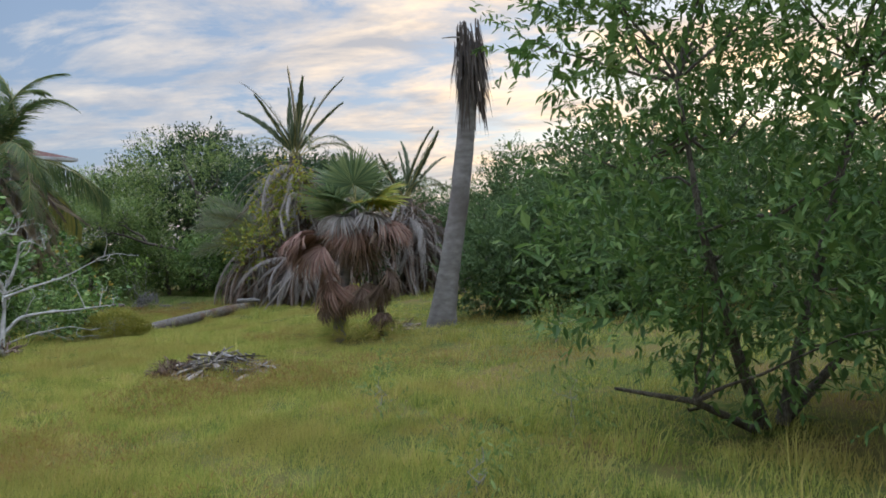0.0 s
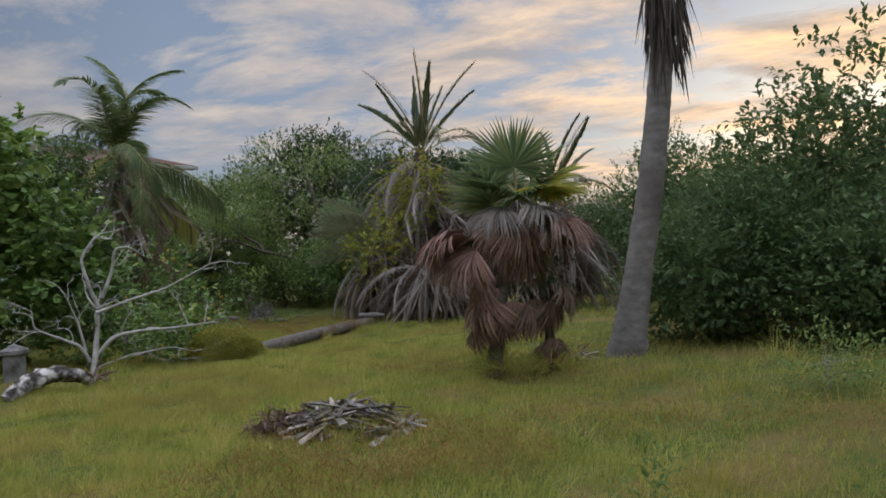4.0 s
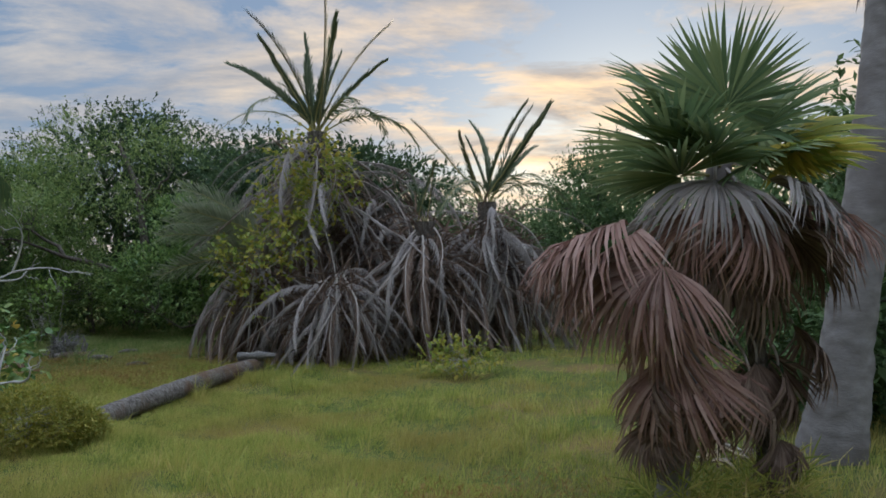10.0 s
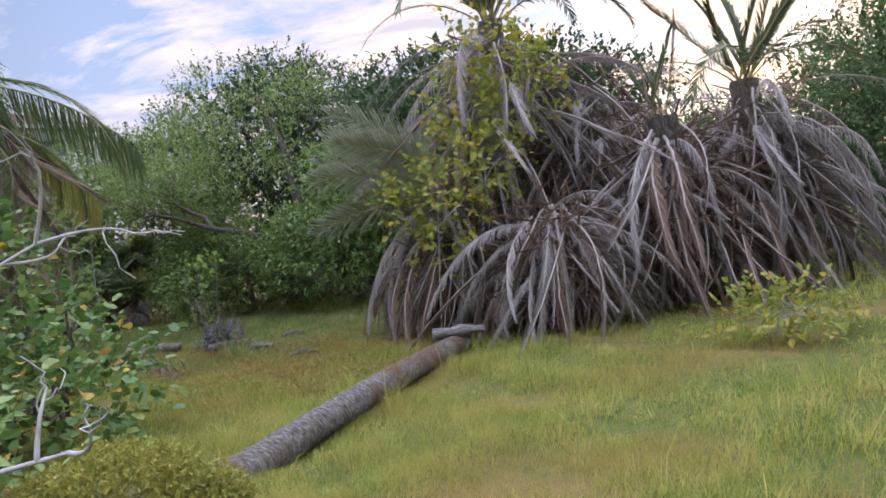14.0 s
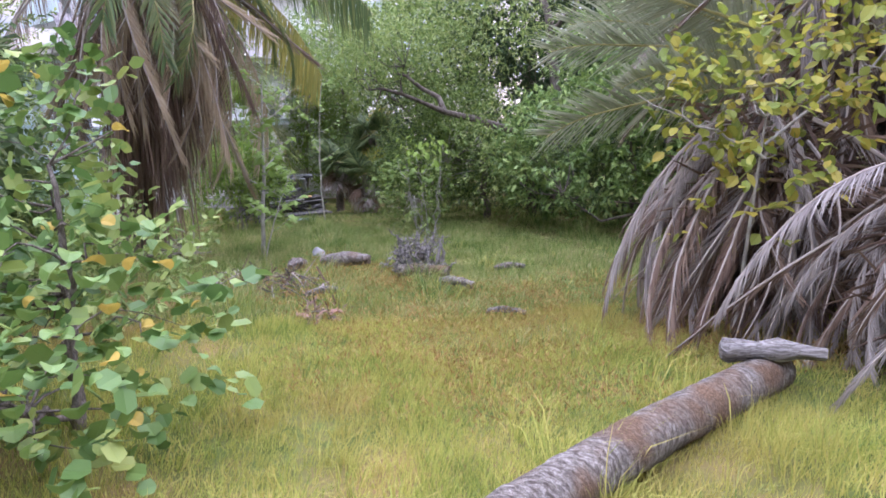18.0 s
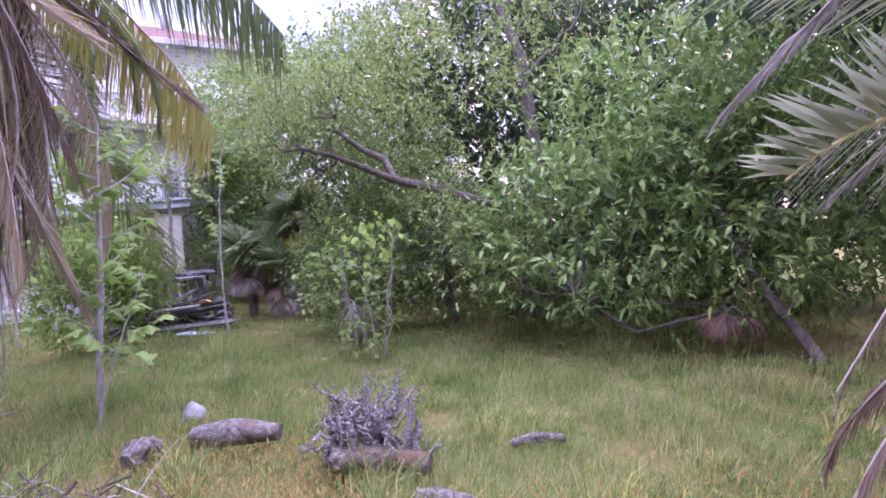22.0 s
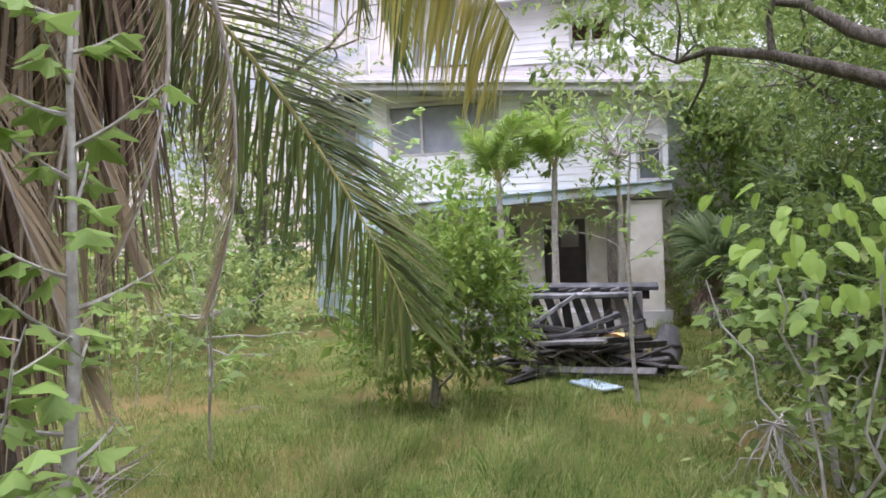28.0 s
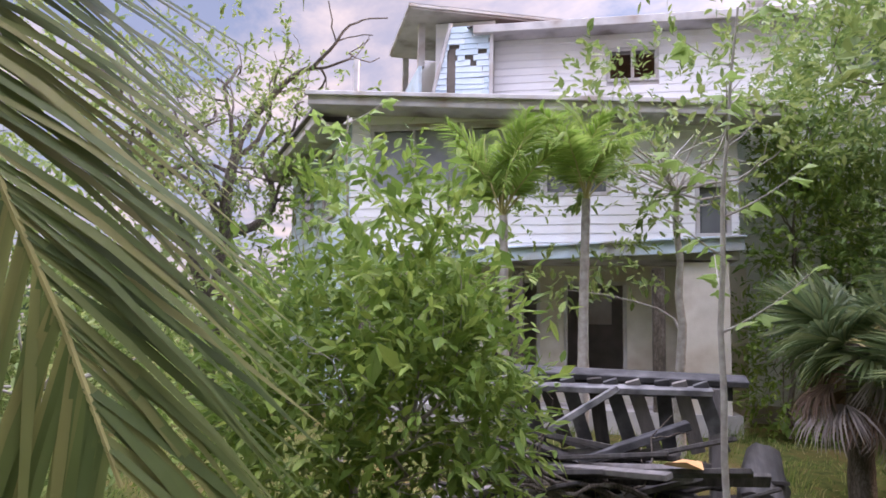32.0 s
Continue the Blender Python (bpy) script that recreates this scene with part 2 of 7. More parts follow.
M_COCO_OLD = leafmat("coconut_olive", (0.06, 0.095, 0.03), (0.125, 0.165, 0.05), (0.27, 0.25, 0.09), 0.35, 0.45, 1.2)
M_COCO_YELLOW = leafmat("coconut_yellow", (0.20, 0.23, 0.07), (0.36, 0.34, 0.09), (0.50, 0.41, 0.12), 0.4, 0.45, 1.2)
M_RED = leafmat("russet_dead_leaf", (0.19, 0.105, 0.08), (0.32, 0.185, 0.145), (0.48, 0.34, 0.28), 0.2, 0.7)
M_DEAD = leafmat("grey_dead_leaf", (0.19, 0.165, 0.155), (0.33, 0.29, 0.27), (0.50, 0.46, 0.43), 0.2, 0.75)
M_BROWN = leafmat("brown_dead_leaf", (0.10, 0.065, 0.045), (0.18, 0.12, 0.09), (0.30, 0.22, 0.16), 0.2, 0.75)
M_THATCH = leafmat("dark_thatch", (0.045, 0.036, 0.032), (0.085, 0.068, 0.058), (0.16, 0.13, 0.11), 0.15, 0.8)
M_STRAW = leafmat("straw_leaf", (0.30, 0.22, 0.13), (0.42, 0.33, 0.22), (0.55, 0.46, 0.33), 0.25, 0.7)
M_BARK = material("grey_bark", [(0.3, (0.09, 0.075, 0.06)), (0.6, (0.19, 0.165, 0.14)), (0.8, (0.28, 0.25, 0.22))], scale=14, rough=0.9, bump=0.7, bump_scale=30,
                  stretch=(1, 1, 0.3), cracks=22)
M_PALMBARK = material("palm_bark", [(0.3, (0.17, 0.15, 0.14)), (0.55, (0.25, 0.23, 0.22)), (0.8, (0.33, 0.31, 0.30))], scale=7, rough=0.9, bump=0.4, bump_scale=40,
                      stretch=(0.8, 0.8, 1.6), stain=(0.14, 0.12, 0.11), stain_scale=1.1)
M_LOG = material("weathered_log", [(0.34, (0.12, 0.10, 0.085)), (0.5, (0.24, 0.215, 0.19)), (0.66, (0.38, 0.35, 0.32))], scale=18, rough=0.95, bump=1.0, bump_scale=70, detail=10,
                 stretch=(1.0, 2.4, 1.0), stain=(0.21, 0.135, 0.085), stain_scale=3.0, cracks=17)
M_DRIFT = material("silver_driftwood", [(0.3, (0.12, 0.11, 0.105)), (0.5, (0.26, 0.245, 0.235)), (0.75, (0.41, 0.385, 0.37))], scale=16, rough=0.85, bump=0.7, bump_scale=50,
                   stretch=(0.4, 0.4, 3), random=0.3, cracks=12)
M_WHITEWOOD = material("bleached_wood", [(0.3, (0.30, 0.285, 0.27)), (0.7, (0.56, 0.54, 0.51))], scale=9, rough=0.85, bump=0.4, bump_scale=40)
M_BLOTCHED = material("blotched_wood", [(0.40, (0.04, 0.035, 0.03)), (0.50, (0.20, 0.18, 0.17)), (0.58, (0.58, 0.55, 0.52))], scale=6, rough=0.9, bump=0.6, bump_scale=30)
M_STEM = material("pale_stem", [(0.3, (0.24, 0.22, 0.19)), (0.7, (0.44, 0.42, 0.38))], scale=15, rough=0.85, bump=0.3)
M_RACHIS = material("frond_stalk", [(0.3, (0.24, 0.22, 0.08)), (0.7, (0.42, 0.38, 0.16))], scale=8, rough=0.6)
M_DEADRACHIS = material("dead_stalk", [(0.3, (0.24, 0.20, 0.17)), (0.7, (0.42, 0.37, 0.33))], scale=8, rough=0.8, random=0.3)
M_BOARD = material("white_clapboard", [(0.3, (0.74, 0.76, 0.79)), (0.6, (0.82, 0.83, 0.84)), (0.8, (0.86, 0.86, 0.85))], scale=3, rough=0.65, bump=0.25, bump_scale=18,
                   stretch=(0.5, 2, 4), random=0.1, island=False, stain=(0.68, 0.66, 0.63), stain_scale=0.9)
M_BLUEBOARD = material("pale_blue_clapboard", [(0.3, (0.45, 0.60, 0.70)), (0.6, (0.62, 0.74, 0.82)), (0.8, (0.74, 0.80, 0.84))], scale=3, rough=0.65, bump=0.25,
                       random=0.25, island=False, stain=(0.40, 0.45, 0.47), stain_scale=1.6)
M_TRIM = material("worn_white_trim", [(0.3, (0.40, 0.395, 0.39)), (0.6, (0.60, 0.595, 0.59))], scale=4, rough=0.7, bump=0.3, stain=(0.34, 0.29, 0.25), stain_scale=2.0)
M_BLUETRIM = material("blue_trim", [(0.3, (0.42, 0.56, 0.66)), (0.7, (0.60, 0.72, 0.80))], scale=4, rough=0.6, bump=0.2, stain=(0.38, 0.36, 0.33), stain_scale=1.4)
M_STUCCO = material("cream_stucco", [(0.3, (0.60, 0.57, 0.50)), (0.6, (0.72, 0.69, 0.62))], scale=3, rough=0.9, bump=0.5, bump_scale=60, stain=(0.48, 0.42, 0.34),
                    stain_scale=1.3)
M_SOFFIT = material("grey_soffit", [(0.3, (0.42, 0.41, 0.41)), (0.7, (0.60, 0.59, 0.59))], scale=3, rough=0.8, stain=(0.20, 0.18, 0.16), stain_scale=1.5)
M_ROOF = material("grey_shingle", [(0.3, (0.12, 0.11, 0.115)), (0.6, (0.21, 0.195, 0.20))], scale=8, rough=0.9, bump=0.6, bump_scale=30, random=0.35, island=False)
M_REDROOF = material("red_shingle", [(0.3, (0.085, 0.042, 0.036)), (0.6, (0.14, 0.07, 0.06))], scale=8, rough=0.9, bump=0.6, bump_scale=30)
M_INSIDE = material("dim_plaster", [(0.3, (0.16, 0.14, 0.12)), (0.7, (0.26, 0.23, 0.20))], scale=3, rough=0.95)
M_PILEWOOD = material("charred_board", [(0.25, (0.025, 0.022, 0.02)), (0.5, (0.085, 0.08, 0.075)), (0.85, (0.28, 0.26, 0.25))], scale=6, rough=0.9, bump=0.5, stretch=(3, 0.6, 0.6),
                      random=0.55, island=False)
M_GREYWOOD = material("grey_painted_board", [(0.3, (0.04, 0.04, 0.042)), (0.55, (0.11, 0.11, 0.115)), (0.75, (0.27, 0.27, 0.275))], scale=6, rough=0.85, bump=0.4, random=0.3, island=False)
M_ORANGE = material("orange_leaf_litter", [(0.3, (0.50, 0.26, 0.10)), (0.7, (0.68, 0.42, 0.20))], scale=9, rough=0.8)
M_SHEET = material("pale_metal_sheet", [(0.3, (0.32, 0.42, 0.48)), (0.7, (0.46, 0.56, 0.62))], scale=5, rough=0.4)
M_STUMP = material("weathered_masonry", [(0.3, (0.16, 0.155, 0.15)), (0.7, (0.32, 0.31, 0.30))], scale=9, rough=0.95, bump=0.7, stain=(0.08, 0.075, 0.06), stain_scale=4.0)
M_ROCK = material("white_rock", [(0.3, (0.16, 0.16, 0.165)), (0.55, (0.28, 0.275, 0.27)), (0.75, (0.38, 0.37, 0.36))], scale=14, rough=0.95, bump=0.9)
M_GLASS = material("dusty_glass", [(0.3, (0.10, 0.11, 0.12)), (0.7, (0.16, 0.17, 0.18))], scale=2, rough=0.12, spec=0.6)
M_BLIND = material("window_blind", [(0.3, (0.24, 0.26, 0.29)), (0.7, (0.34, 0.36, 0.39))], scale=4, rough=0.8)


# ---- building blocks ----
def rng(seed):
    return np.random.default_rng(seed)


def unit(v):
    return v / np.maximum(np.linalg.norm(v, axis=-1, keepdims=True), 1e-9)


def mesh_from(name, pieces, mats):
    """One mesh from (verts, faces, material index) arrays; faces of three or four corners."""
    verts, loops, starts, totals, idx, base, at = [], [], [], [], [], 0, 0
    for v, f, k in pieces:
        v, f = np.asarray(v, float).reshape(-1, 3), np.asarray(f, int)
        verts.append(v)
        loops.append((f + base).ravel())
        w = f.shape[1]
        starts.append(at + w * np.arange(len(f)))
        totals.append(np.full(len(f), w))
        idx.append(np.full(len(f), k))
        at += w * len(f)
        base += len(v)
    verts, loops = np.concatenate(verts), np.concatenate(loops)
    starts, idx = np.concatenate(starts), np.concatenate(idx)
    me = bpy.data.meshes.new(name)
    me.vertices.add(len(verts))
    me.vertices.foreach_set("co", verts.ravel())
    me.loops.add(len(loops))
    me.loops.foreach_set("vertex_index", loops.astype(np.int32))
    me.polygons.add(len(starts))
    me.polygons.foreach_set("loop_start", starts.astype(np.int32))
    for m in mats if isinstance(mats, (list, tuple)) else [mats]:
        me.materials.append(m)
    me.polygons.foreach_set("material_index", idx.astype(np.int32))
    me.polygons.foreach_set("use_smooth", np.zeros(len(starts), bool))
    me.update(calc_edges=True)
    me.validate()
    return me


def smooth(me):
    me.polygons.foreach_set("use_smooth", np.ones(len(me.polygons), bool))
    return me


def part(name, me, parent, label=""):
    ob = new(name, me)
    ob.parent = parent
    if label:
        ob["label"] = label
    return ob


def thing(name, place, label, category, group="", kind="", turn=0.0):
    ob = new(name)
    ob.empty_display_size = 0.2
    ob.matrix_world = pose(*place, 0, 0, turn)
    return tagged(ob, label, category, group, kind)


def single(name, me, place, label, category, group="", kind=""):
    ob = new(name, me)
    ob.location = place
    return tagged(ob, label, category, group, kind)


def tube(pts, rad, sides=7, wobble=0.0, seed=0, cap=False):
    """A tapered tube along points."""
    p = np.asarray(pts, float)
    n = len(p)
    r = np.interp(np.linspace(0, 1, n), np.linspace(0, 1, len(rad)), rad)
    d = unit(np.gradient(p, axis=0))
    ref = np.array([0.31, 0.17, 0.93]) if abs(d[0][2]) < 0.9 else np.array([0.93, 0.2, 0.1])
    a = unit(np.cross(d, ref))
    b = np.cross(d, a)
    th = np.linspace(0, 2 * np.pi, sides, endpoint=False)
    g = rng(seed)
    k = 1 + wobble * g.normal(size=(n, sides)) if wobble else 1
    v = p[:, None] + (r[:, None] * k)[..., None] * (np.cos(th)[None, :, None] * a[:, None] + np.sin(th)[None, :, None] * b[:, None])
    i, j = np.meshgrid(np.arange(n - 1), np.arange(sides), indexing="ij")
    f = np.stack([i * sides + j, i * sides + (j + 1) % sides, (i + 1) * sides + (j + 1) % sides, (i + 1) * sides + j], -1).reshape(-1, 4)
    v = v.reshape(-1, 3)
    out = [(v, f, 0)]
    if cap:
        for ring, c, rev in ((0, p[0], 1), (n - 1, p[-1], 0)):
            vv = np.concatenate([v[ring * sides:(ring + 1) * sides], c[None]])
            ff = [(q, (q + 1) % sides, sides) if not rev else ((q + 1) % sides, q, sides) for q in range(sides)]
            out.append((vv, np.array(ff), 0))
    return out


def bent(a, b, sag, n=8, seed=0, jit=0.0):
    """Points from a to b that bow by sag (a vector)."""
    t = np.linspace(0, 1, n)[:, None]
    p = np.asarray(a) * (1 - t) + np.asarray(b) * t + np.asarray(sag) * (4 * t * (1 - t))
    if jit:
        p[1:-1] += rng(seed).normal(0, jit, (n - 2, 3))
    return p


def blades(p, d, length, width, fold=0.15, w1=0.9, w2=0.7, p1=0.33, p2=0.7, droop=0.1, plain=False):
    """Leaves as two folded halves each: base points, directions, lengths and widths."""
    n = len(p)
    up = np.tile([0, 0, 1.0], (n, 1)) + rng(n).normal(0, 0.35, (n, 3))
    s = unit(np.cross(d, up))
    m = np.cross(s, d)
    L, W = np.asarray(length)[:, None], np.asarray(width)[:, None] * 0.5
    dz = np.array([0, 0, -1.0]) * L * droop
    tip = p + d * L + dz
    if plain:
        v = np.stack([p, p + d * L * 0.5 + s * W + m * W * 0.3, tip, p + d * L * 0.5 - s * W + m * W * 0.1], 1)
        return v.reshape(-1, 3), np.arange(n)[:, None] * 4 + np.array([[0, 1, 2, 3]])
    v = np.stack([p, p + d * L * p1 + s * W * w1 + m * W * fold, p + d * L * p2 + s * W * w2 + m * W * fold + dz * 0.45, tip,
                  p + d * L * p2 - s * W * w2 + m * W * fold + dz * 0.45, p + d * L * p1 - s * W * w1 + m * W * fold], 1)
    q = np.arange(n)[:, None] * 6
    f = np.concatenate([q + np.array([[0, 1, 2, 3]]), q + np.array([[0, 3, 4, 5]])])
    return v.reshape(-1, 3), f


def crown(blobs, twigs, per, length, width, seed, shell=0.55, up=0.35, twig=0.3, gap=0.25, freq=1.1, floor=0.08, rim=1.12, **kw):
    """Leaf tufts over the outer part of overlapping ellipsoids, with gaps. Returns leaf pieces and the twig roots."""
    g = rng(seed)
    B = np.asarray(blobs, float)
    w = (B[:, 3] * B[:, 4] + B[:, 3] * B[:, 5]) ** 1.0
    k = g.choice(len(B), size=twigs, p=w / w.sum())
    o = unit(g.normal(size=(twigs, 3)))
    r = shell + (rim - shell) * g.random(twigs) ** 0.8
    c = B[k, :3] + o * B[k, 3:6] * r[:, None]
    ph = g.random(3) * 6
    nz = np.sin(c[:, 0] * 2.1 * freq + ph[0]) + np.sin(c[:, 1] * 2.3 * freq + ph[1]) + np.sin(c[:, 2] * 2.9 * freq + ph[2]) + np.sin((c[:, 0] + c[:, 2]) * 4.7 * freq)
    ok = (nz > -4 * gap * 1.6) & (c[:, 2] > floor)
    c, o = c[ok], o[ok]
    n = len(c)
    d = unit(o + np.array([0, 0, up]) + g.normal(0, 0.45, (n, 3)))
    t = np.tile(np.linspace(0.05, 1.0, per), (n, 1)) * twig * (0.6 + 0.8 * g.random((n, 1)))
    base = c[:, None] + d[:, None] * t[..., None]
    ld = unit(d[:, None] * 0.75 + g.normal(0, 0.62, (n, per, 3)))
    base, ld = base.reshape(-1, 3), ld.reshape(-1, 3)
    keep = base[:, 2] > floor * 0.5
    base, ld = base[keep], ld[keep]
    sz = 0.65 + 0.7 * g.random(len(base))
    v, f = blades(base, ld, length * sz, width * sz * (0.8 + 0.4 * g.random(len(base))), **kw)
    return (v, f, 0), np.concatenate([c, d], 1)


def plant(name, place, blobs, twigs, per, length, width, leaf, bark, seed, label, category, stems=(), branches=40, group="", trunk_name="trunk", thick=0.02, core=0, **kw):
    """A tree or bush: trunk and limbs as tubes, the crown as many leaves. blobs and stems relative to the base."""
    root = thing(name, place, label, category, group)
    pc, tw = crown(blobs, twigs, per, length, width, seed, **kw)
    g = rng(seed + 5)
    wood = []
    for i, (pts, rad) in enumerate(stems):
        wood += tube(bent(pts[0], pts[-1], (0, 0, 0), 9, seed + i, 0.03) if len(pts) == 2 else pts, rad, 7, 0.05, seed + i)
    cand = [np.asarray(q, float) for p, _ in stems for q in bent(p[0], p[-1], (0, 0, 0), 7)[3:]] if stems else []
    cand += [np.asarray(q, float) for p, _ in stems for q in p[len(p) // 2:]]
    branches = branches if stems else 0
    for i in g.choice(len(tw), min(branches, len(tw)), replace=False):
        q = tw[i, :3]
        s = min(cand, key=lambda a: np.linalg.norm(a - q) + 2 * max(0, a[2] - q[2]))
        if np.linalg.norm(q - s) > 1.5:
            continue
        wood += tube(bent(s, q, g.normal(0, 0.12, 3) * np.linalg.norm(q - s), 6, i, 0.02), [thick * 0.8, thick * 0.2], 5)
    if wood and stems:
        part(trunk_name, smooth(mesh_from(name + "_wood", wood, bark)), root)
    pcs = [pc]
    if core:
        pcs.append(crown(blobs, int(core * 1.7), 6, length * 1.7, width * 2.0, seed + 9, shell=0.25, rim=0.72, gap=2.0, twig=0.4, plain=True)[0])
    part("crown", mesh_from(name + "_leaves", pcs, leaf), root)
    return root


def strips(p, d, side, length, width, segs=3, droop=0.3, fold=0.0, curl=None):
    """Narrow leaf strips of segs pieces that droop along their length."""
    n = len(p)
    L, W = np.asarray(length)[:, None], np.asarray(width)[:, None]
    rows = []
    prof = [0.55, 1.0, 0.85, 0.45, 0.05] if segs == 4 else ([0.7, 1.0, 0.6, 0.05] if segs == 3 else [0.8, 0.9, 0.05])
    q, dd = p.copy(), d.copy()
    for k in range(segs + 1):
        rows.append(np.stack([q - side * W * prof[k] * 0.5, q + side * W * prof[k] * 0.5], 1))
        dd = unit(dd + np.array([0, 0, -1.0]) * (droop if curl is None else curl[:, None]) / segs)
        q = q + dd * L / segs
    v = np.stack(rows, 1)
    m = (segs + 1) * 2
    q = np.arange(n)[:, None] * m
    f = np.concatenate([q + np.array([[2 * k, 2 * k + 1, 2 * k + 3, 2 * k + 2]]) for k in range(segs)])
    return v.reshape(-1, 3), f


def frond_mesh(name, length, arch, leaflets, leaf_len, leaf_w, leaf_mat, stalk_mat, seed, hang=0.35, rise=0.55, ragged=0.1, start=0.12, stalk=0.022, segs=3, elev=60, folded=0.0, along=1.0, twist=0.0):
    """A feather palm leaf that leaves the origin along +x, rising by elev degrees and arching over by arch degrees."""
    g = rng(seed)
    n = 15
    ang = np.radians(elev - arch * np.linspace(0, 1, n) ** 1.25)
    step = length / (n - 1)
    x = np.concatenate([[0], np.cumsum(np.cos(ang[:-1]) * step)])
    z = np.concatenate([[0], np.cumsum(np.sin(ang[:-1]) * step)])
    y = np.cumsum(g.normal(0, 0.012 * length / 3, n))
    p = np.stack([x, y, z], 1)
    pieces = [(v, f, 1) for v, f, _ in tube(p, [stalk, stalk * 0.6, stalk * 0.18], 5)]
    t = np.linspace(start, 0.985, leaflets)
    for sgn in (-1, 1):
        keep = g.random(leaflets) > ragged
        tt = (t + g.normal(0, 0.006, leaflets)).clip(start, 0.99)[keep]
        base = np.stack([np.interp(tt, np.linspace(0, 1, n), p[:, c]) for c in range(3)], 1)
        tan = unit(np.stack([np.interp(tt, np.linspace(0, 1, n), np.gradient(p[:, c])) for c in range(3)], 1))
        lat = np.tile([0, 1.0, 0], (len(tt), 1))
        nrm = np.cross(tan, lat)
        ct, st = math.cos(radians(twist)), math.sin(radians(twist))
        lat, nrm = (lat * ct + nrm * st) * sgn, nrm * ct - lat * st
        d = unit(lat * (0.95 - 0.45 * tt[:, None]) * (1 - folded) + tan * ((0.45 + 0.55 * tt[:, None]) * along + folded) + nrm * rise * 0.5 + g.normal(0, 0.06 + ragged * 0.35, (len(tt), 3)))
        side = unit(np.cross(d, nrm) * 0.85 + nrm * 0.5)
        ll = leaf_len * (0.35 + 0.65 * np.sin(np.pi * (0.12 + 0.80 * tt)) ** 0.8) * (0.85 + 0.3 * g.random(len(tt)))
        v, f = strips(base, d, side, ll, leaf_w * (0.8 + 0.4 * g.random(len(tt))), segs, curl=hang * (0.7 + 0.6 * g.random(len(tt))))
        pieces.append((v, f, 0))
    return mesh_from(name, pieces, [leaf_mat, stalk_mat])


def fan_mesh(name, radius, segments, spread, leaf_mat, stalk_mat, seed, droop=0.25, stalk_len=0.7, width=0.075, cone=0.15, join=0.45, ragged=0.04, lay=0.0):
    """A fan palm leaf: stalk from the origin along +x, then a pleated blade that splits towards its rim."""
    g = rng(seed)
    end = np.array([stalk_len, 0, 0])
    pieces = [(v, f, 1) for v, f, _ in tube(bent((0, 0, 0), end, (0, 0, 0.03), 6), [0.017, 0.011], 5)]
    a = np.radians(np.linspace(-spread, spread, segments)) + g.normal(0, 0.015, segments)
    keep = g.random(segments) > ragged
    a = a[keep]
    n = len(a)
    d = np.stack([np.cos(a) * math.cos(cone), np.sin(a), np.full(n, math.sin(cone)) * np.cos(a * 0.7)], 1)
    d = unit(d + np.array([0, 0, -lay]))
    side = np.stack([-np.sin(a), np.cos(a), g.normal(0, 0.1, n) + np.where(np.arange(n) % 2 == 0, 0.5, -0.5)], 1)
    side = unit(side)
    L = radius * (0.86 + 0.2 * g.random(n)) * (0.78 + 0.22 * np.cos(a * 0.7))
    rows, q, dd = [], np.tile(end, (n, 1)) + d * 0.03, d.copy()
    prof = (0.12, 0.62, 1.0, 0.75, 0.05)
    curl = droop * (0.7 + 0.6 * g.random(n))
    for k in range(5):
        rows.append(np.stack([q - side * width * prof[k] * 0.5, q + side * width * prof[k] * 0.5], 1))
        q = q + dd * (L / 4)[:, None]
        dd = unit(dd + np.array([0, 0, -1.0]) * (curl * (0.25 if k < 1 else 0.6))[:, None])
    v = np.stack(rows, 1)
    qq = np.arange(n)[:, None] * 10
    f = np.concatenate([qq + np.array([[2 * k, 2 * k + 1, 2 * k + 3, 2 * k + 2]]) for k in range(4)])
    pieces.append((v.reshape(-1, 3), f, 0))
    return mesh_from(name, pieces, [leaf_mat, stalk_mat])


def place_leaf(name, me, parent, at, yaw, tilt=0.0, roll=0.0, size=1.0, label=""):
    """A leaf under its plant: yaw about the stem, tilt up, roll about its own stalk, in degrees."""
    ob = part(name, me, parent, label)
    ob.matrix_basis = Matrix.Translation(at) @ Euler((0, 0, radians(yaw))).to_matrix().to_4x4() @ Euler((0, radians(-tilt), 0)).to_matrix().to_4x4() \
        @ Euler((radians(roll), 0, 0)).to_matrix().to_4x4() @ Matrix.Scale(size, 4)
    return ob


def box(size, at=(0, 0, 0), bevel=0.0):
    """A block with a little unevenness as one piece."""
    x, y, z = (s / 2 for s in size)
    if bevel <= 0:
        v = np.array([(sx * x, sy * y, sz * z) for sx in (-1, 1) for sy in (-1, 1) for sz in (-1, 1)]) + at
        f = np.array([(0, 1, 3, 2), (4, 6, 7, 5), (0, 4, 5, 1), (2, 3, 7, 6), (0, 2, 6, 4), (1, 5, 7, 3)])
        return (v, f, 0)
    bm = bmesh.new()
    bmesh.ops.create_cube(bm, size=1.0)
    bmesh.ops.scale(bm, vec=size, verts=bm.verts)
    bmesh.ops.bevel(bm, geom=bm.edges[:], offset=bevel, segments=1, affect="EDGES")
    bmesh.ops.triangulate(bm, faces=bm.faces[:])
    bm.verts.index_update()
    v = np.array([p.co[:] for p in bm.verts]) + at
    f = np.array([[p.index for p in q.verts] for q in bm.faces])
    bm.free()
    return (v, f, 0)


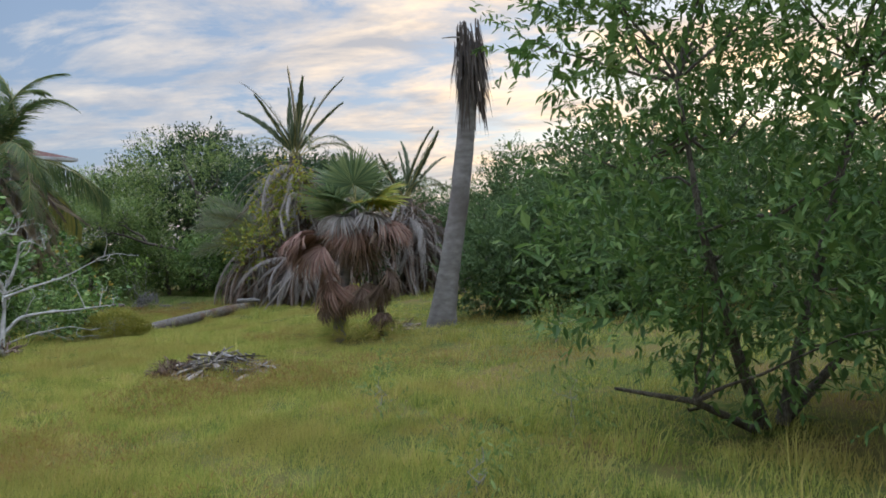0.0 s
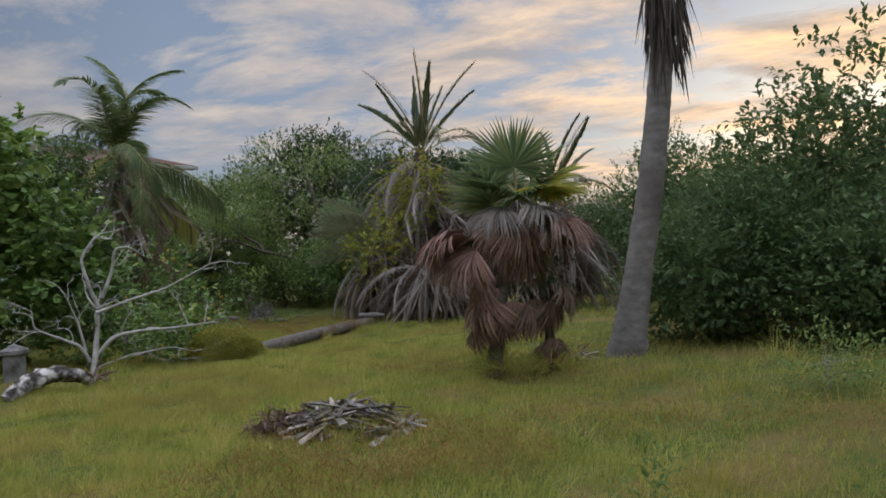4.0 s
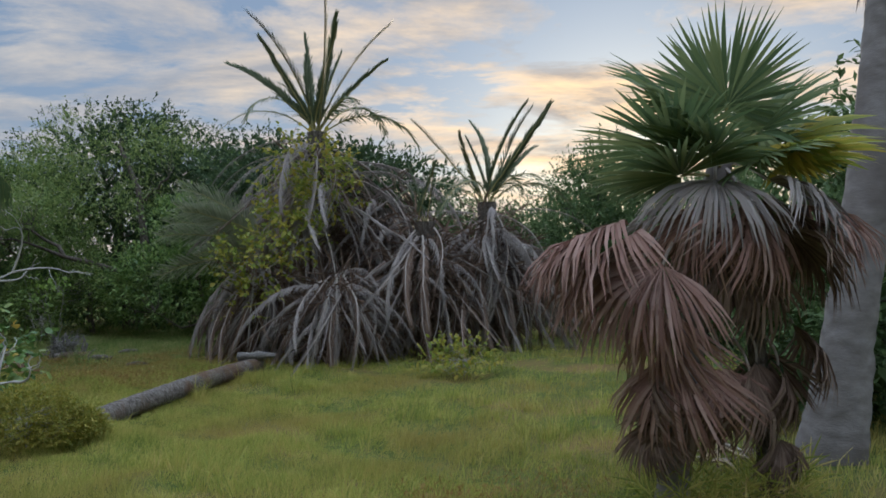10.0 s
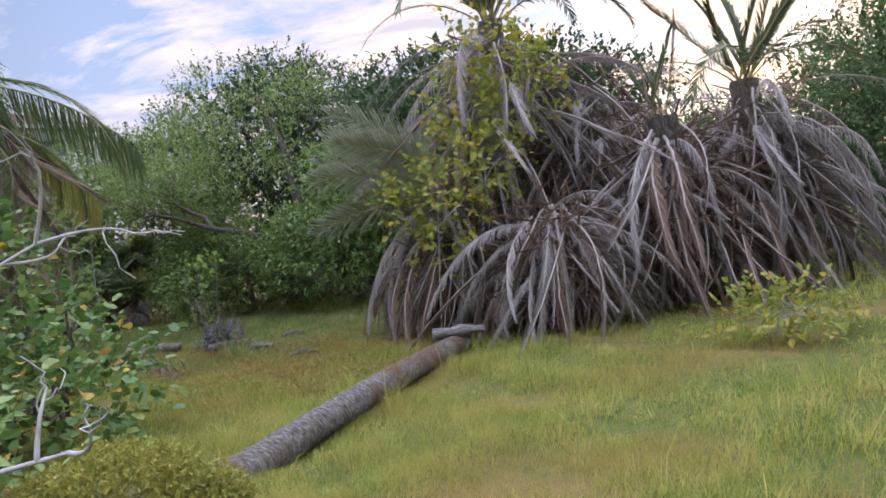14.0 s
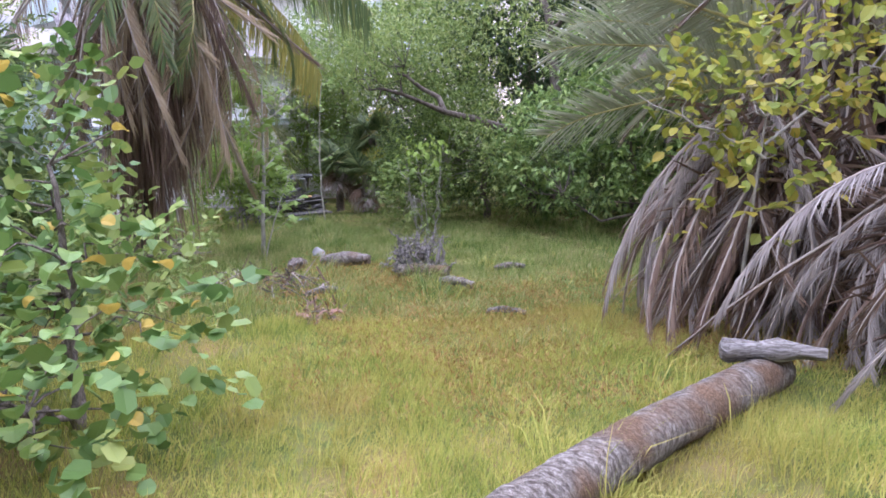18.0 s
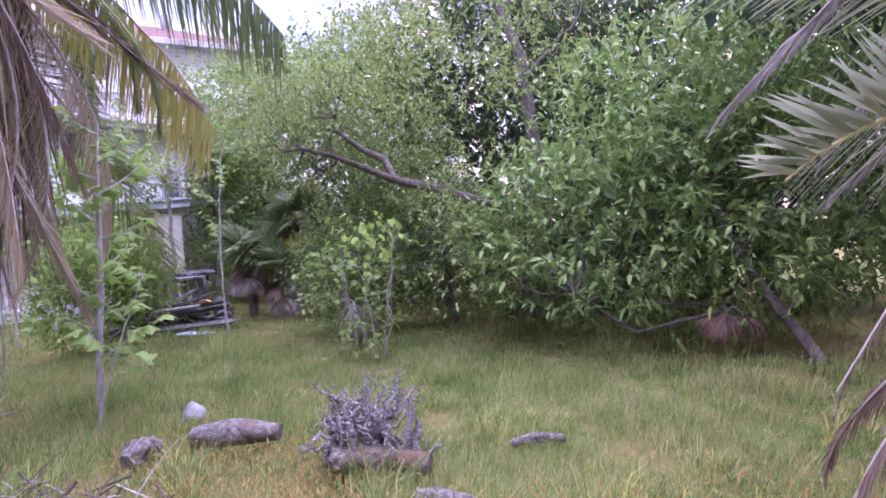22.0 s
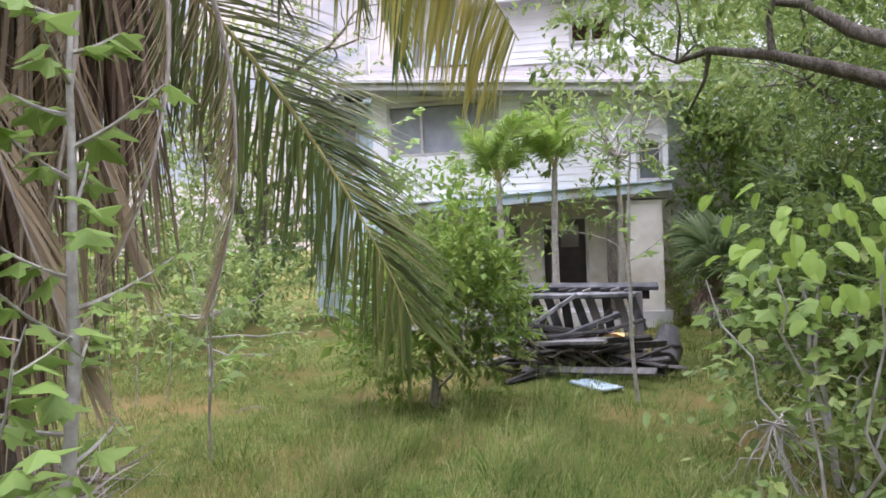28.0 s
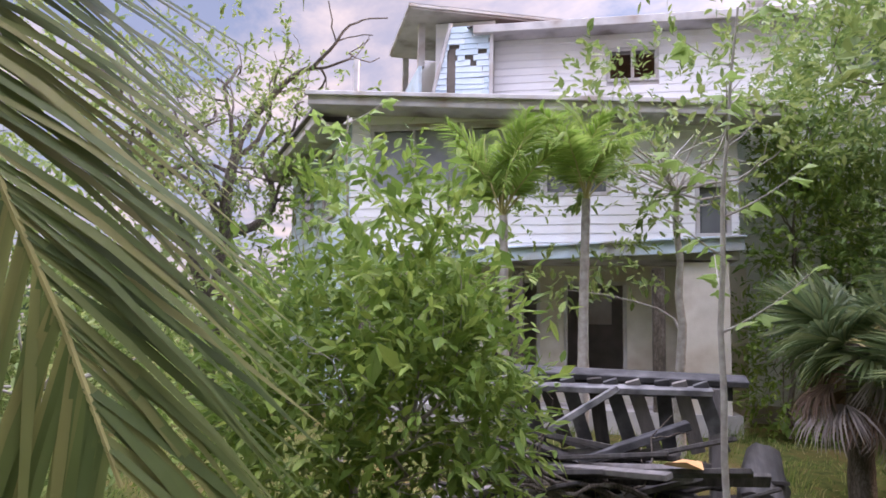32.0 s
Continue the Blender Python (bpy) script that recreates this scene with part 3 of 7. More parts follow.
def gz(x, y):
    """The ground's height."""
    return 0.05 * np.sin(x * 0.55 + 1.0) * np.sin(y * 0.4) + 0.03 * np.sin(x * 1.3 + y * 0.9) + 0.04 * np.sin(x * 3.3 + 1.4 * np.sin(y * 1.7)) * np.sin(y * 2.9 + 1.2 * np.sin(x * 1.5)) - 0.12 * np.exp(-((x + 7.8) ** 2 + (y - 20.5) ** 2) / 9)


# ---- ground ----
def ground_sheet():
    s = np.linspace(-1, 1, 261)
    x = np.sinh(s * 6.2) / np.sinh(6.2) * 900 - 5
    y = np.sinh(s * 6.2) / np.sinh(6.2) * 900 + 20
    X, Y = np.meshgrid(x, y, indexing="ij")
    Z = gz(X, Y) * (np.hypot(X + 5, Y - 20) < 45)
    n = len(s)
    i, j = np.meshgrid(np.arange(n - 1), np.arange(n - 1), indexing="ij")
    f = np.stack([i * n + j, (i + 1) * n + j, (i + 1) * n + j + 1, i * n + j + 1], -1).reshape(-1, 4)
    return smooth(mesh_from("ground", [(np.stack([X, Y, Z], -1), f, 0)], M_GROUND))


single("ground", ground_sheet(), (0, 0, 0), "uneven meadow soil under rough grass", "ground", kind="structure")

# the line of the walk in plan, by which things are set denser
WALK = np.array([(0.3, 2), (-2, 7), (-4, 11), (-5, 16), (-7.5, 22), (-8.5, 26), (-12, 29.3), (-14, 30)])


def off_walk(x, y):
    p = np.stack([x, y], -1)
    best = np.full(len(x), 1e9)
    for a, b in zip(WALK[:-1], WALK[1:]):
        ab = b - a
        t = ((p - a) @ ab / (ab @ ab)).clip(0, 1)
        best = np.minimum(best, np.linalg.norm(p - a - t[:, None] * ab, axis=1))
    return best


def patch(x, y, s, k):
    return np.sin(x * s + k) * np.sin(y * s * 1.1 + 2 * k) + 0.6 * np.sin(x * s * 2.3 + y * s * 1.7 + k)


HOUSE_AT, HOUSE_TURN = Vector((-20.04, 36.6, 0)), 56.6
HX = np.array([math.cos(radians(HOUSE_TURN)), math.sin(radians(HOUSE_TURN))])
HY = np.array([-HX[1], HX[0]])


def grass(seed, tufts, box_, tall, keep, width=0.0058, per=10, lean=0.85):
    """Blades that spread from tufts; tufts stand denser along the walk."""
    g = rng(seed)
    n = tufts * 13
    x, y = g.uniform(box_[0], box_[1], n), g.uniform(box_[2], box_[3], n)
    d = off_walk(x, y)
    hy = (np.stack([x, y], 1) - np.array(HOUSE_AT[:2])) @ HY
    p = (np.exp(-d / 3.4) + 0.16) * keep(x, y) * (hy < 0.3) * (0.85 + 0.15 * patch(x, y, 3.1, 1.3).clip(-1, 1))
    clump = lambda u, v: 0.7 * patch(u, v, 4.3, 0.7) + 0.6 * patch(v, u, 7.9, 1.9)
    p = p * (0.60 + 0.75 * clump(x, y)).clip(0.06, 1.35)
    ok = g.random(n) < p
    x, y, d = (q[ok][:tufts] for q in (x, y, d))
    m = len(x)
    th = tall * (0.40 + 1.0 * g.random(m) ** 2.2) * (0.75 + 0.3 * patch(x, y, 0.8, 0.4).clip(-1, 1)) * (0.85 + 0.5 * patch(x, y, 2.0, 0.9).clip(-1, 1)) * (0.85 + 0.45 * patch(x, y, 3.4, 2.1).clip(-1, 1))
    th *= (0.85 + 0.42 * clump(x, y)).clip(0.45, 1.5)
    sweep = np.stack([0.18 + g.normal(0, 0.25, m), 0.08 + g.normal(0, 0.25, m)], 1)
    rep_ = lambda q: np.repeat(q, per, axis=0)
    n = m * per
    a, r = g.uniform(0, 2 * np.pi, n), g.random(n)
    spread = rep_(0.06 + 0.02 * d)
    bx, by = rep_(x) + np.cos(a) * r * spread, rep_(y) + np.sin(a) * r * spread
    h = rep_(th) * (0.55 + 0.6 * g.random(n))
    w = width * (0.6 + 0.8 * g.random(n)) * (1 + rep_(d).clip(0, 6) * 0.05)
    k = lean * (0.25 + 0.75 * r)
    dx, dy = np.cos(a) * k + rep_(sweep[:, 0]), np.sin(a) * k + rep_(sweep[:, 1])
    base = np.stack([bx, by, gz(bx, by) - 0.01], 1)
    f = g.uniform(0, 2 * np.pi, n)
    s = np.stack([-np.sin(f), np.cos(f), np.zeros(n)], 1) * w[:, None] * 0.5
    mid = base + np.stack([dx * h * 0.35, dy * h * 0.35, h * 0.6], 1)
    tip = base + np.stack([dx * h * 1.05, dy * h * 1.05, h * (1 - 0.3 * k)], 1)
    v = np.stack([base - s, base + s, mid + s * 0.8, mid - s * 0.8, tip], 1)
    q = np.arange(n)[:, None] * 5
    return [(v.reshape(-1, 3), q + np.array([[0, 1, 2, 3]]), 0)], v, q + np.array([[3, 2, 4]])


def grass_mesh(name, mat, *args, **kw):
    m, v, tri = grass(*args, **kw)
    q = m[0][1]
    verts = v.reshape(-1, 3)
    me = bpy.data.meshes.new(name)
    me.vertices.add(len(verts))
    me.vertices.foreach_set("co", verts.ravel())
    loops = np.concatenate([q.ravel(), tri.ravel()])
    me.loops.add(len(loops))
    me.loops.foreach_set("vertex_index", loops.astype(np.int32))
    st = np.concatenate([np.arange(len(q)) * 4, len(q) * 4 + np.arange(len(tri)) * 3])
    me.polygons.add(len(st))
    me.polygons.foreach_set("loop_start", st.astype(np.int32))
    me.materials.append(mat)
    me.update(calc_edges=True)
    return me


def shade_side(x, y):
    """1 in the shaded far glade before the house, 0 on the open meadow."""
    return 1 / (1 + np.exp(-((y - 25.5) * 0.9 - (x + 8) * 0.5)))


single("meadow_grass", grass_mesh("meadow_grass", M_GRASS, 11, 23000, (-13, 9, -0.5, 30), 0.24, lambda x, y: 1 - 0.9 * shade_side(x, y)), (0, 0, 0),
       "rough yellow-green meadow grass in uneven tufts", "grass", kind="stuff")
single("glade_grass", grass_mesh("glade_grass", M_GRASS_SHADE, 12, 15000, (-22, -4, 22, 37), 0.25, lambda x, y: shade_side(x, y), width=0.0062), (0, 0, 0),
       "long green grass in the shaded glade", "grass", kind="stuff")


def turf(seed, n, reach, tall, side):
    """Short dense blades between the tufts along the walk, one triangle each."""
    g = rng(seed)
    k = g.integers(0, len(WALK) - 1, n)
    t = g.random(n)
    x = WALK[k, 0] * (1 - t) + WALK[k + 1, 0] * t + g.normal(0, reach, n)
    y = WALK[k, 1] * (1 - t) + WALK[k + 1, 1] * t + g.normal(0, reach, n)
    ok = (shade_side(x, y) > 0.5) == side
    x, y = x[ok], y[ok]
    n = len(x)
    h = tall * (0.4 + 0.8 * g.random(n)) * (0.8 + 0.4 * patch(x, y, 2.2, 1.1).clip(-1, 1))
    f, w = g.uniform(0, 2 * np.pi, n), 0.0075 * (0.6 + 0.8 * g.random(n))
    base = np.stack([x, y, gz(x, y) - 0.015], 1)
    s = np.stack([-np.sin(f), np.cos(f), np.zeros(n)], 1) * w[:, None] * 0.5
    tip = base + np.stack([g.normal(0.12, 0.35, n) * h, g.normal(0.05, 0.35, n) * h, h], 1)
    return [(np.stack([base - s, base + s, tip], 1).reshape(-1, 3), np.arange(n)[:, None] * 3 + np.array([[0, 1, 2]]), 0)]


single("short_turf", mesh_from("short_turf", turf(14, 800000, 2.3, 0.12, False), M_GRASS), (0, 0, 0), "short dense turf between the tufts of the meadow", "grass", kind="stuff")
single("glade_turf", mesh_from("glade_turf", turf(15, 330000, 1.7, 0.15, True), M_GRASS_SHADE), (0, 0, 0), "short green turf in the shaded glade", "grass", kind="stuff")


def weeds(seed, spots):
    g = rng(seed)
    P = []
    for x, y, r, n in spots:
        a, q = g.uniform(0, 2 * np.pi, n), r * np.sqrt(g.random(n))
        P.append(np.stack([x + q * np.cos(a), y + 0.7 * q * np.sin(a)], 1))
    P = np.concatenate(P)
    n = len(P)
    z = gz(P[:, 0], P[:, 1]) + g.random(n) * 0.16
    d = unit(np.stack([g.normal(size=n), g.normal(size=n), 0.6 + g.random(n)], 1))
    v, f = blades(np.column_stack([P, z]), d, 0.04 + 0.04 * g.random(n), 0.006 + 0.007 * g.random(n), plain=True)
    return mesh_from("weeds", [(v, f, 0)], M_WEED)


single("orange_weeds", weeds(21, [(-2.3, 11.3, 1.4, 4200), (-0.6, 12.6, 1.0, 1200), (-1.6, 6.2, 1.5, 2200), (-3.4, 8.3, 1.2, 1500), (-9.5, 25.3, 1.9, 4200), (-8.4, 24.2, 1.3, 1700), (-7.3, 23.4, 0.9, 1000), (-7.9, 26.2, 1.2, 1700), (-2.9, 10.4, 1.0, 1800), (-0.9, 5.6, 1.1, 2400), (-6.2, 24.6, 1.0, 1500), (-3.0, 15.8, 0.8, 800),
                                  (-11, 26.8, 1.2, 2500), (-8.2, 23.2, 1.2, 1600), (1.2, 12.4, 0.8, 700)]),
       (0, 0, 0), "low orange and yellow creeping weeds among the grass", "weeds", kind="stuff")


# ---- meadow: dead palm, fan palm, brush pile ----
def ringed_trunk(pts, rad, sides=14, ring=0.012, every=5, seed=0):
    p = np.asarray(pts, float)
    t = np.linspace(0, 1, len(p) * every)
    q = np.stack([np.interp(t, np.linspace(0, 1, len(p)), p[:, c]) for c in range(3)], 1)
    r = np.interp(t, np.linspace(0, 1, len(rad)), rad) + ring * np.abs(np.sin(np.arange(len(t)) * 1.9))
    return tube(q, r, sides, 0.025, seed, cap=True)


def hanging_strips(seed, n, centre, radius, top, low, width, spread=0.25):
    """Dead leaf strips that hang round a stem."""
    g = rng(seed)
    a = g.uniform(0, 2 * np.pi, n)
    r = radius * (0.7 + 0.5 * g.random(n))
    p = np.stack([centre[0] + np.cos(a) * r * 0.6, centre[1] + np.sin(a) * r * 0.6, top + (g.random(n) - 0.5) * (top - low) * 0.5], 1)
    d = unit(np.stack([np.cos(a) * spread, np.sin(a) * spread, -np.ones(n)], 1) + g.normal(0, 0.12, (n, 3)))
    side = unit(np.stack([-np.sin(a), np.cos(a), np.zeros(n)], 1) + g.normal(0, 0.3, (n, 3)))
    v, f = strips(p, d, side, (top - low) * (0.35 + 0.5 * g.random(n)), width * (0.6 + 0.8 * g.random(n)), 3, 0.5)
    return (v, f, 0)


dead_palm = thing("dead_palm", (-0.06, 16.45, 0), "tall leaning grey dead palm trunk with a few brown leaf remnants", "palm")
part("trunk", smooth(mesh_from("dead_palm_trunk", ringed_trunk([(-0.03, 0, -0.1), (0.05, 0, 0.35), (0.22, 0, 1.2), (0.47, 0.02, 2.4), (0.66, 0.03, 3.6), (0.79, 0.03, 4.6), (0.87, 0.03, 5.45)],
                                                              [0.31, 0.26, 0.205, 0.19, 0.18, 0.17, 0.16, 0.12], 16, 0.003, 9, 4), M_PALMBARK)), dead_palm)
for k, (z0, z1, n, r) in enumerate([(5.6, 4.5, 90, 0.34), (5.2, 4.0, 120, 0.44), (4.75, 3.6, 90, 0.36)]):
    part("dead_leaf_skirt", mesh_from("dead_palm_skirt", [hanging_strips(31 + k, n, (0.66 + 0.035 * z0, 0.03), r, z0, z1, 0.045, 0.14)], M_THATCH), dead_palm)
part("broken_leafstalk", mesh_from("dead_palm_stub", tube(bent((0.85, 0, 5.5), (0.32, 0, 5.55), (0, 0, 0.03)), [0.025, 0.008], 5), M_DEADRACHIS), dead_palm)

FAN_GREEN = [fan_mesh("fan_leaf", 0.80, 54, 125, M_PALM, M_RACHIS, 40 + k, droop=0.12 + 0.12 * k, stalk_len=0.45, cone=0.12, width=0.042, ragged=0.08) for k in range(3)]
FAN_YELLOW = fan_mesh("fan_leaf_yellow", 0.70, 42, 115, M_YELLOW, M_RACHIS, 46, droop=0.3, stalk_len=0.5, cone=0.1, width=0.05)
FAN_RED = [fan_mesh("dead_fan_leaf", 0.82, 64, 62, M_RED, M_DEADRACHIS, 50 + k, droop=0.75 + 0.18 * k, stalk_len=0.34, cone=0.15, width=0.026, ragged=0.12) for k in range(3)]
FAN_GREY = [fan_mesh("grey_fan_leaf", 0.80, 52, 60, M_DEAD, M_DEADRACHIS, 60 + k, droop=1.0, stalk_len=0.3, cone=0.2, width=0.028, ragged=0.15) for k in range(2)]
FAN_BROWN = [fan_mesh("brown_fan_leaf", 0.75, 56, 58, M_BROWN, M_DEADRACHIS, 66 + k, droop=0.8, stalk_len=0.3, cone=0.1, width=0.027, ragged=0.1) for k in range(2)]

fan_palm = thing("fan_palm", (-1.88, 15.45, 0), "fan palm with green crown above a skirt of russet dead leaves", "palm")
part("trunk", smooth(mesh_from("fan_palm_trunk", ringed_trunk([(-0.04, 0, -0.15), (0.04, 0, 0.5), (0.16, 0, 1.15), (0.30, 0, 1.85), (0.42, 0, 2.42)], [0.12, 0.09, 0.08, 0.08], 12, 0.008, 8, 7), M_PALMBARK)), fan_palm)
part("second_stem", smooth(mesh_from("fan_palm_second", ringed_trunk([(0.78, 0.12, -0.05), (0.74, 0.12, 0.6), (0.66, 0.10, 1.5)], [0.085, 0.065, 0.055], 9, 0.005, 8, 8), M_BARK)), fan_palm)
g = rng(70)
for k, (yaw, tilt, roll, s) in enumerate([(-95, 70, 8, 1.0), (80, 76, 4, 1.0), (178, 46, -14, 1.05), (-165, 14, 24, 1.05), (-8, 44, 12, 0.95), (38, 20, -20, 0.9), (120, 50, 20, 0.9), (-128, 20, -10, 0.85), (-62, 12, 14, 0.8), (196, 2, 16, 0.95)]):
    place_leaf("fan_leaf", FAN_GREEN[k % 3], fan_palm, (0.43, 0, 2.42 - 0.015 * k), yaw, tilt, roll, s * 0.84)
for yaw, tilt, roll in ((-10, 22, 20), (-30, 4, -10), (14, 10, 14)):
    place_leaf("fan_leaf", FAN_YELLOW, fan_palm, (0.43, -0.02, 2.36), yaw, tilt, roll, 0.85, "yellowing fan leaf")
# dead leaves: a russet cluster on one side, bleached ones before the stem, russet and brown ones on the other
for k, (x, y, z, yaw, tilt, s, kind_) in enumerate([
        (0.10, 0.00, 2.10, 184, -18, 1.12, 0), (0.06, -0.05, 2.06, -162, -26, 1.12, 0), (0.08, 0.05, 2.04, 160, -24, 1.05, 0), (0.06, -0.02, 1.98, 196, -38, 1.05, 0), (0.06, -0.10, 1.90, -140, -42, 0.95, 0),
        (0.36, -0.04, 2.40, -118, -28, 0.9, 1), (0.42, -0.05, 2.36, -84, -52, 0.95, 0), (0.44, -0.02, 2.40, -40, -26, 1.0, 1), (0.46, -0.04, 2.3, -62, -60, 0.8, 0), (0.38, -0.04, 2.32, -150, -48, 0.85, 0), (0.46, 0.02, 2.34, 10, -40, 0.9, 2), (0.30, -0.06, 2.0, -100, -58, 0.8, 2), (0.44, -0.06, 1.95, -60, -60, 0.85, 2),
        (0.50, 0.00, 2.20, -14, -14, 1.02, 0), (0.50, 0.02, 2.16, 12, -20, 1.05, 0), (0.55, -0.05, 2.08, -30, -34, 0.95, 2), (0.55, 0.05, 2.05, 36, -30, 0.9, 2),
        (0.40, 0.05, 2.10, 70, -24, 0.95, 2), (0.30, 0.08, 2.10, 108, -26, 1.0, 0), (0.22, 0.08, 2.06, 140, -30, 1.0, 2),
        (0.02, -0.04, 2.0, 172, -10, 1.1, 0), (0.08, -0.06, 1.78, -148, -58, 0.85, 0), (0.05, -0.08, 1.52, -122, -60, 0.92, 0), (0.02, 0.00, 1.42, 188, -64, 0.85, 2), (0.10, 0.06, 1.40, 150, -66, 0.8, 2),
        (0.10, -0.06, 1.30, -108, -68, 0.85, 2), (0.28, -0.06, 1.42, -80, -68, 0.85, 0), (0.44, -0.04, 1.32, -60, -66, 0.82, 2), (0.58, 0.00, 1.36, -84, -68, 0.72, 2), (0.72, 0.04, 1.32, -50, -70, 0.72, 2), (0.78, 0.05, 1.62, -18, -56, 0.85, 2), (0.70, 0.12, 1.40, 40, -66, 0.75, 2)]):
    me = (FAN_RED[k % 3], FAN_GREY[k % 2], FAN_BROWN[k % 2])[kind_]
    place_leaf("dead_fan_leaf", me, fan_palm, (x, y, z - (0.14 if z < 1.8 else 0)), yaw, tilt + g.uniform(-5, 5), g.uniform(-22, 22), s, ("russet dead fan leaf", "bleached grey dead fan leaf", "brown dead fan leaf")[kind_])
for x, y, z, yaw, s in ((-0.14, -0.06, 0.80, -128, 0.55), (-0.08, -0.02, 0.76, 178, 0.5), (0.74, 0.04, 0.62, -72, 0.52), (0.80, 0.06, 0.58, -20, 0.46)):
    place_leaf("dead_fan_leaf", FAN_BROWN[0], fan_palm, (x, y, z), yaw, -66, 0, s, "small drooping dead fan leaf")
tagged(part("grass_tuft", mesh_from("fan_palm_tuft", [crown([(0.0, -0.05, 0.10, 0.30, 0.22, 0.14), (0.76, 0.1, 0.10, 0.28, 0.22, 0.14), (0.4, -0.12, 0.06, 0.5, 0.22, 0.08)], 150, 6, 0.22, 0.010, 78, up=1.2, twig=0.1, gap=2.0, floor=-0.02)[0]], M_GRASS), fan_palm, "long grass round the stems"), kind="stuff")
part("undergrowth", mesh_from("fan_palm_undergrowth", [crown([(0.62, 0.25, 1.35, 0.22, 0.2, 0.3)], 110, 5, 0.09, 0.03, 77)[0]], M_DARK), fan_palm)


def stick_heap(name, place, n, size, tall, length, mats, seed, label, flat=0.35, thick=(0.012, 0.03)):
    root = thing(name, place, label, "brush pile")
    g = rng(seed)
    for k in range(n):
        r = math.sqrt(g.random()) * 0.8
        a = g.uniform(0, 2 * math.pi)
        cx, cy = r * size[0] * math.cos(a), r * size[1] * math.sin(a)
        z = tall * (1 - r * r) * g.uniform(0.25, 1.0)
        yaw, L = g.uniform(0, math.pi), length * g.uniform(0.35, 1.0)
        d = np.array([math.cos(yaw), math.sin(yaw) * 0.6, g.normal(0, flat * 0.7)]) * L / 2
        c = np.array([cx, cy, max(z, 0.04)])
        e0, e1 = c - d, c + d
        e0[2], e1[2] = max(e0[2], 0.02), max(e1[2], 0.02)
        w = g.uniform(*thick)
        p = bent(e0, e1, (0, 0, g.normal(0, 0.03)), 6)
        part("stick", mesh_from("stick", tube(p, [w, w * 0.8, w * 0.4], 4, 0.15, k, cap=True), mats[k % len(mats)]), root)
    pc, _ = crown([(0, 0, tall * 0.25, size[0] * 0.9, size[1] * 0.9, tall * 0.5)], 120, 4, 0.10, 0.02, seed + 1, shell=0.3, up=-0.6, twig=0.1)
    tagged(part("litter", mesh_from("litter", [pc], M_BROWN), root), kind="stuff")
    return root


def stalk_pile(place, n, size, tall, seed):
    """Flat leaf stalks lying over a mound of brown litter."""
    root = thing("brush_pile", place, "heap of grey dead palm stalks over brown litter on the grass", "brush pile")
    g = rng(seed)
    for k in range(n):
        a, r = g.uniform(0, 2 * math.pi), math.sqrt(g.random()) * 0.85
        x, y = r * size[0] * math.cos(a), r * size[1] * math.sin(a)
        L, w = g.uniform(0.3, 0.78), g.uniform(0.018, 0.045)
        yaw = g.normal(0.5, 0.75)
        slope = -tall * 1.5 * (x / size[0] ** 2 * math.cos(yaw) + y / size[1] ** 2 * math.sin(yaw))
        p = bent((-L / 2, 0, 0), (L / 2, 0, 0), (0, g.normal(0, 0.03), g.normal(0, 0.03)), 6)
        (v, f, m), *caps = tube(p, [w, w * 0.8, w * 0.35], 6, 0.12, k, cap=True)
        v[:, 2] *= 0.4
        for q in caps:
            q[0][:, 2] *= 0.4
        ob = part("stalk", mesh_from("stalk", [(v, f, m), *caps], (M_DRIFT, M_DEADRACHIS, M_BARK, M_BARK)[k % 4]), root)
        ob.location = (x, y, max(0.05, tall * (1 - r * r) * g.uniform(0.55, 1.05)))
        ob.rotation_euler = (g.normal(0, 0.3), -math.atan(slope * 0.8) + g.normal(0, 0.12), yaw)
    q = crown([(0, 0, tall * 0.2, size[0] * 0.95, size[1] * 0.9, tall * 0.62), (-size[0] * 0.8, -0.1, tall * 0.4, 0.34, 0.28, tall * 0.55)], 700, 5, 0.10, 0.02, seed + 1, shell=0.2, rim=0.9, up=-1.2, twig=0.06, gap=2.0)[0]
    tagged(part("litter", mesh_from("litter", [q], M_BROWN), root), kind="stuff")
    return root


stalk_pile((-2.95, 12.15, 0.0), 110, (0.8, 0.45), 0.34, 81)

# small straw heap by the dead palm
stick_heap("straw_heap", (-0.85, 16.5, 0.0), 16, (0.45, 0.3), 0.16, 0.6, (M_STRAW, M_DEADRACHIS), 84, "small heap of pale dry leaf stalks")

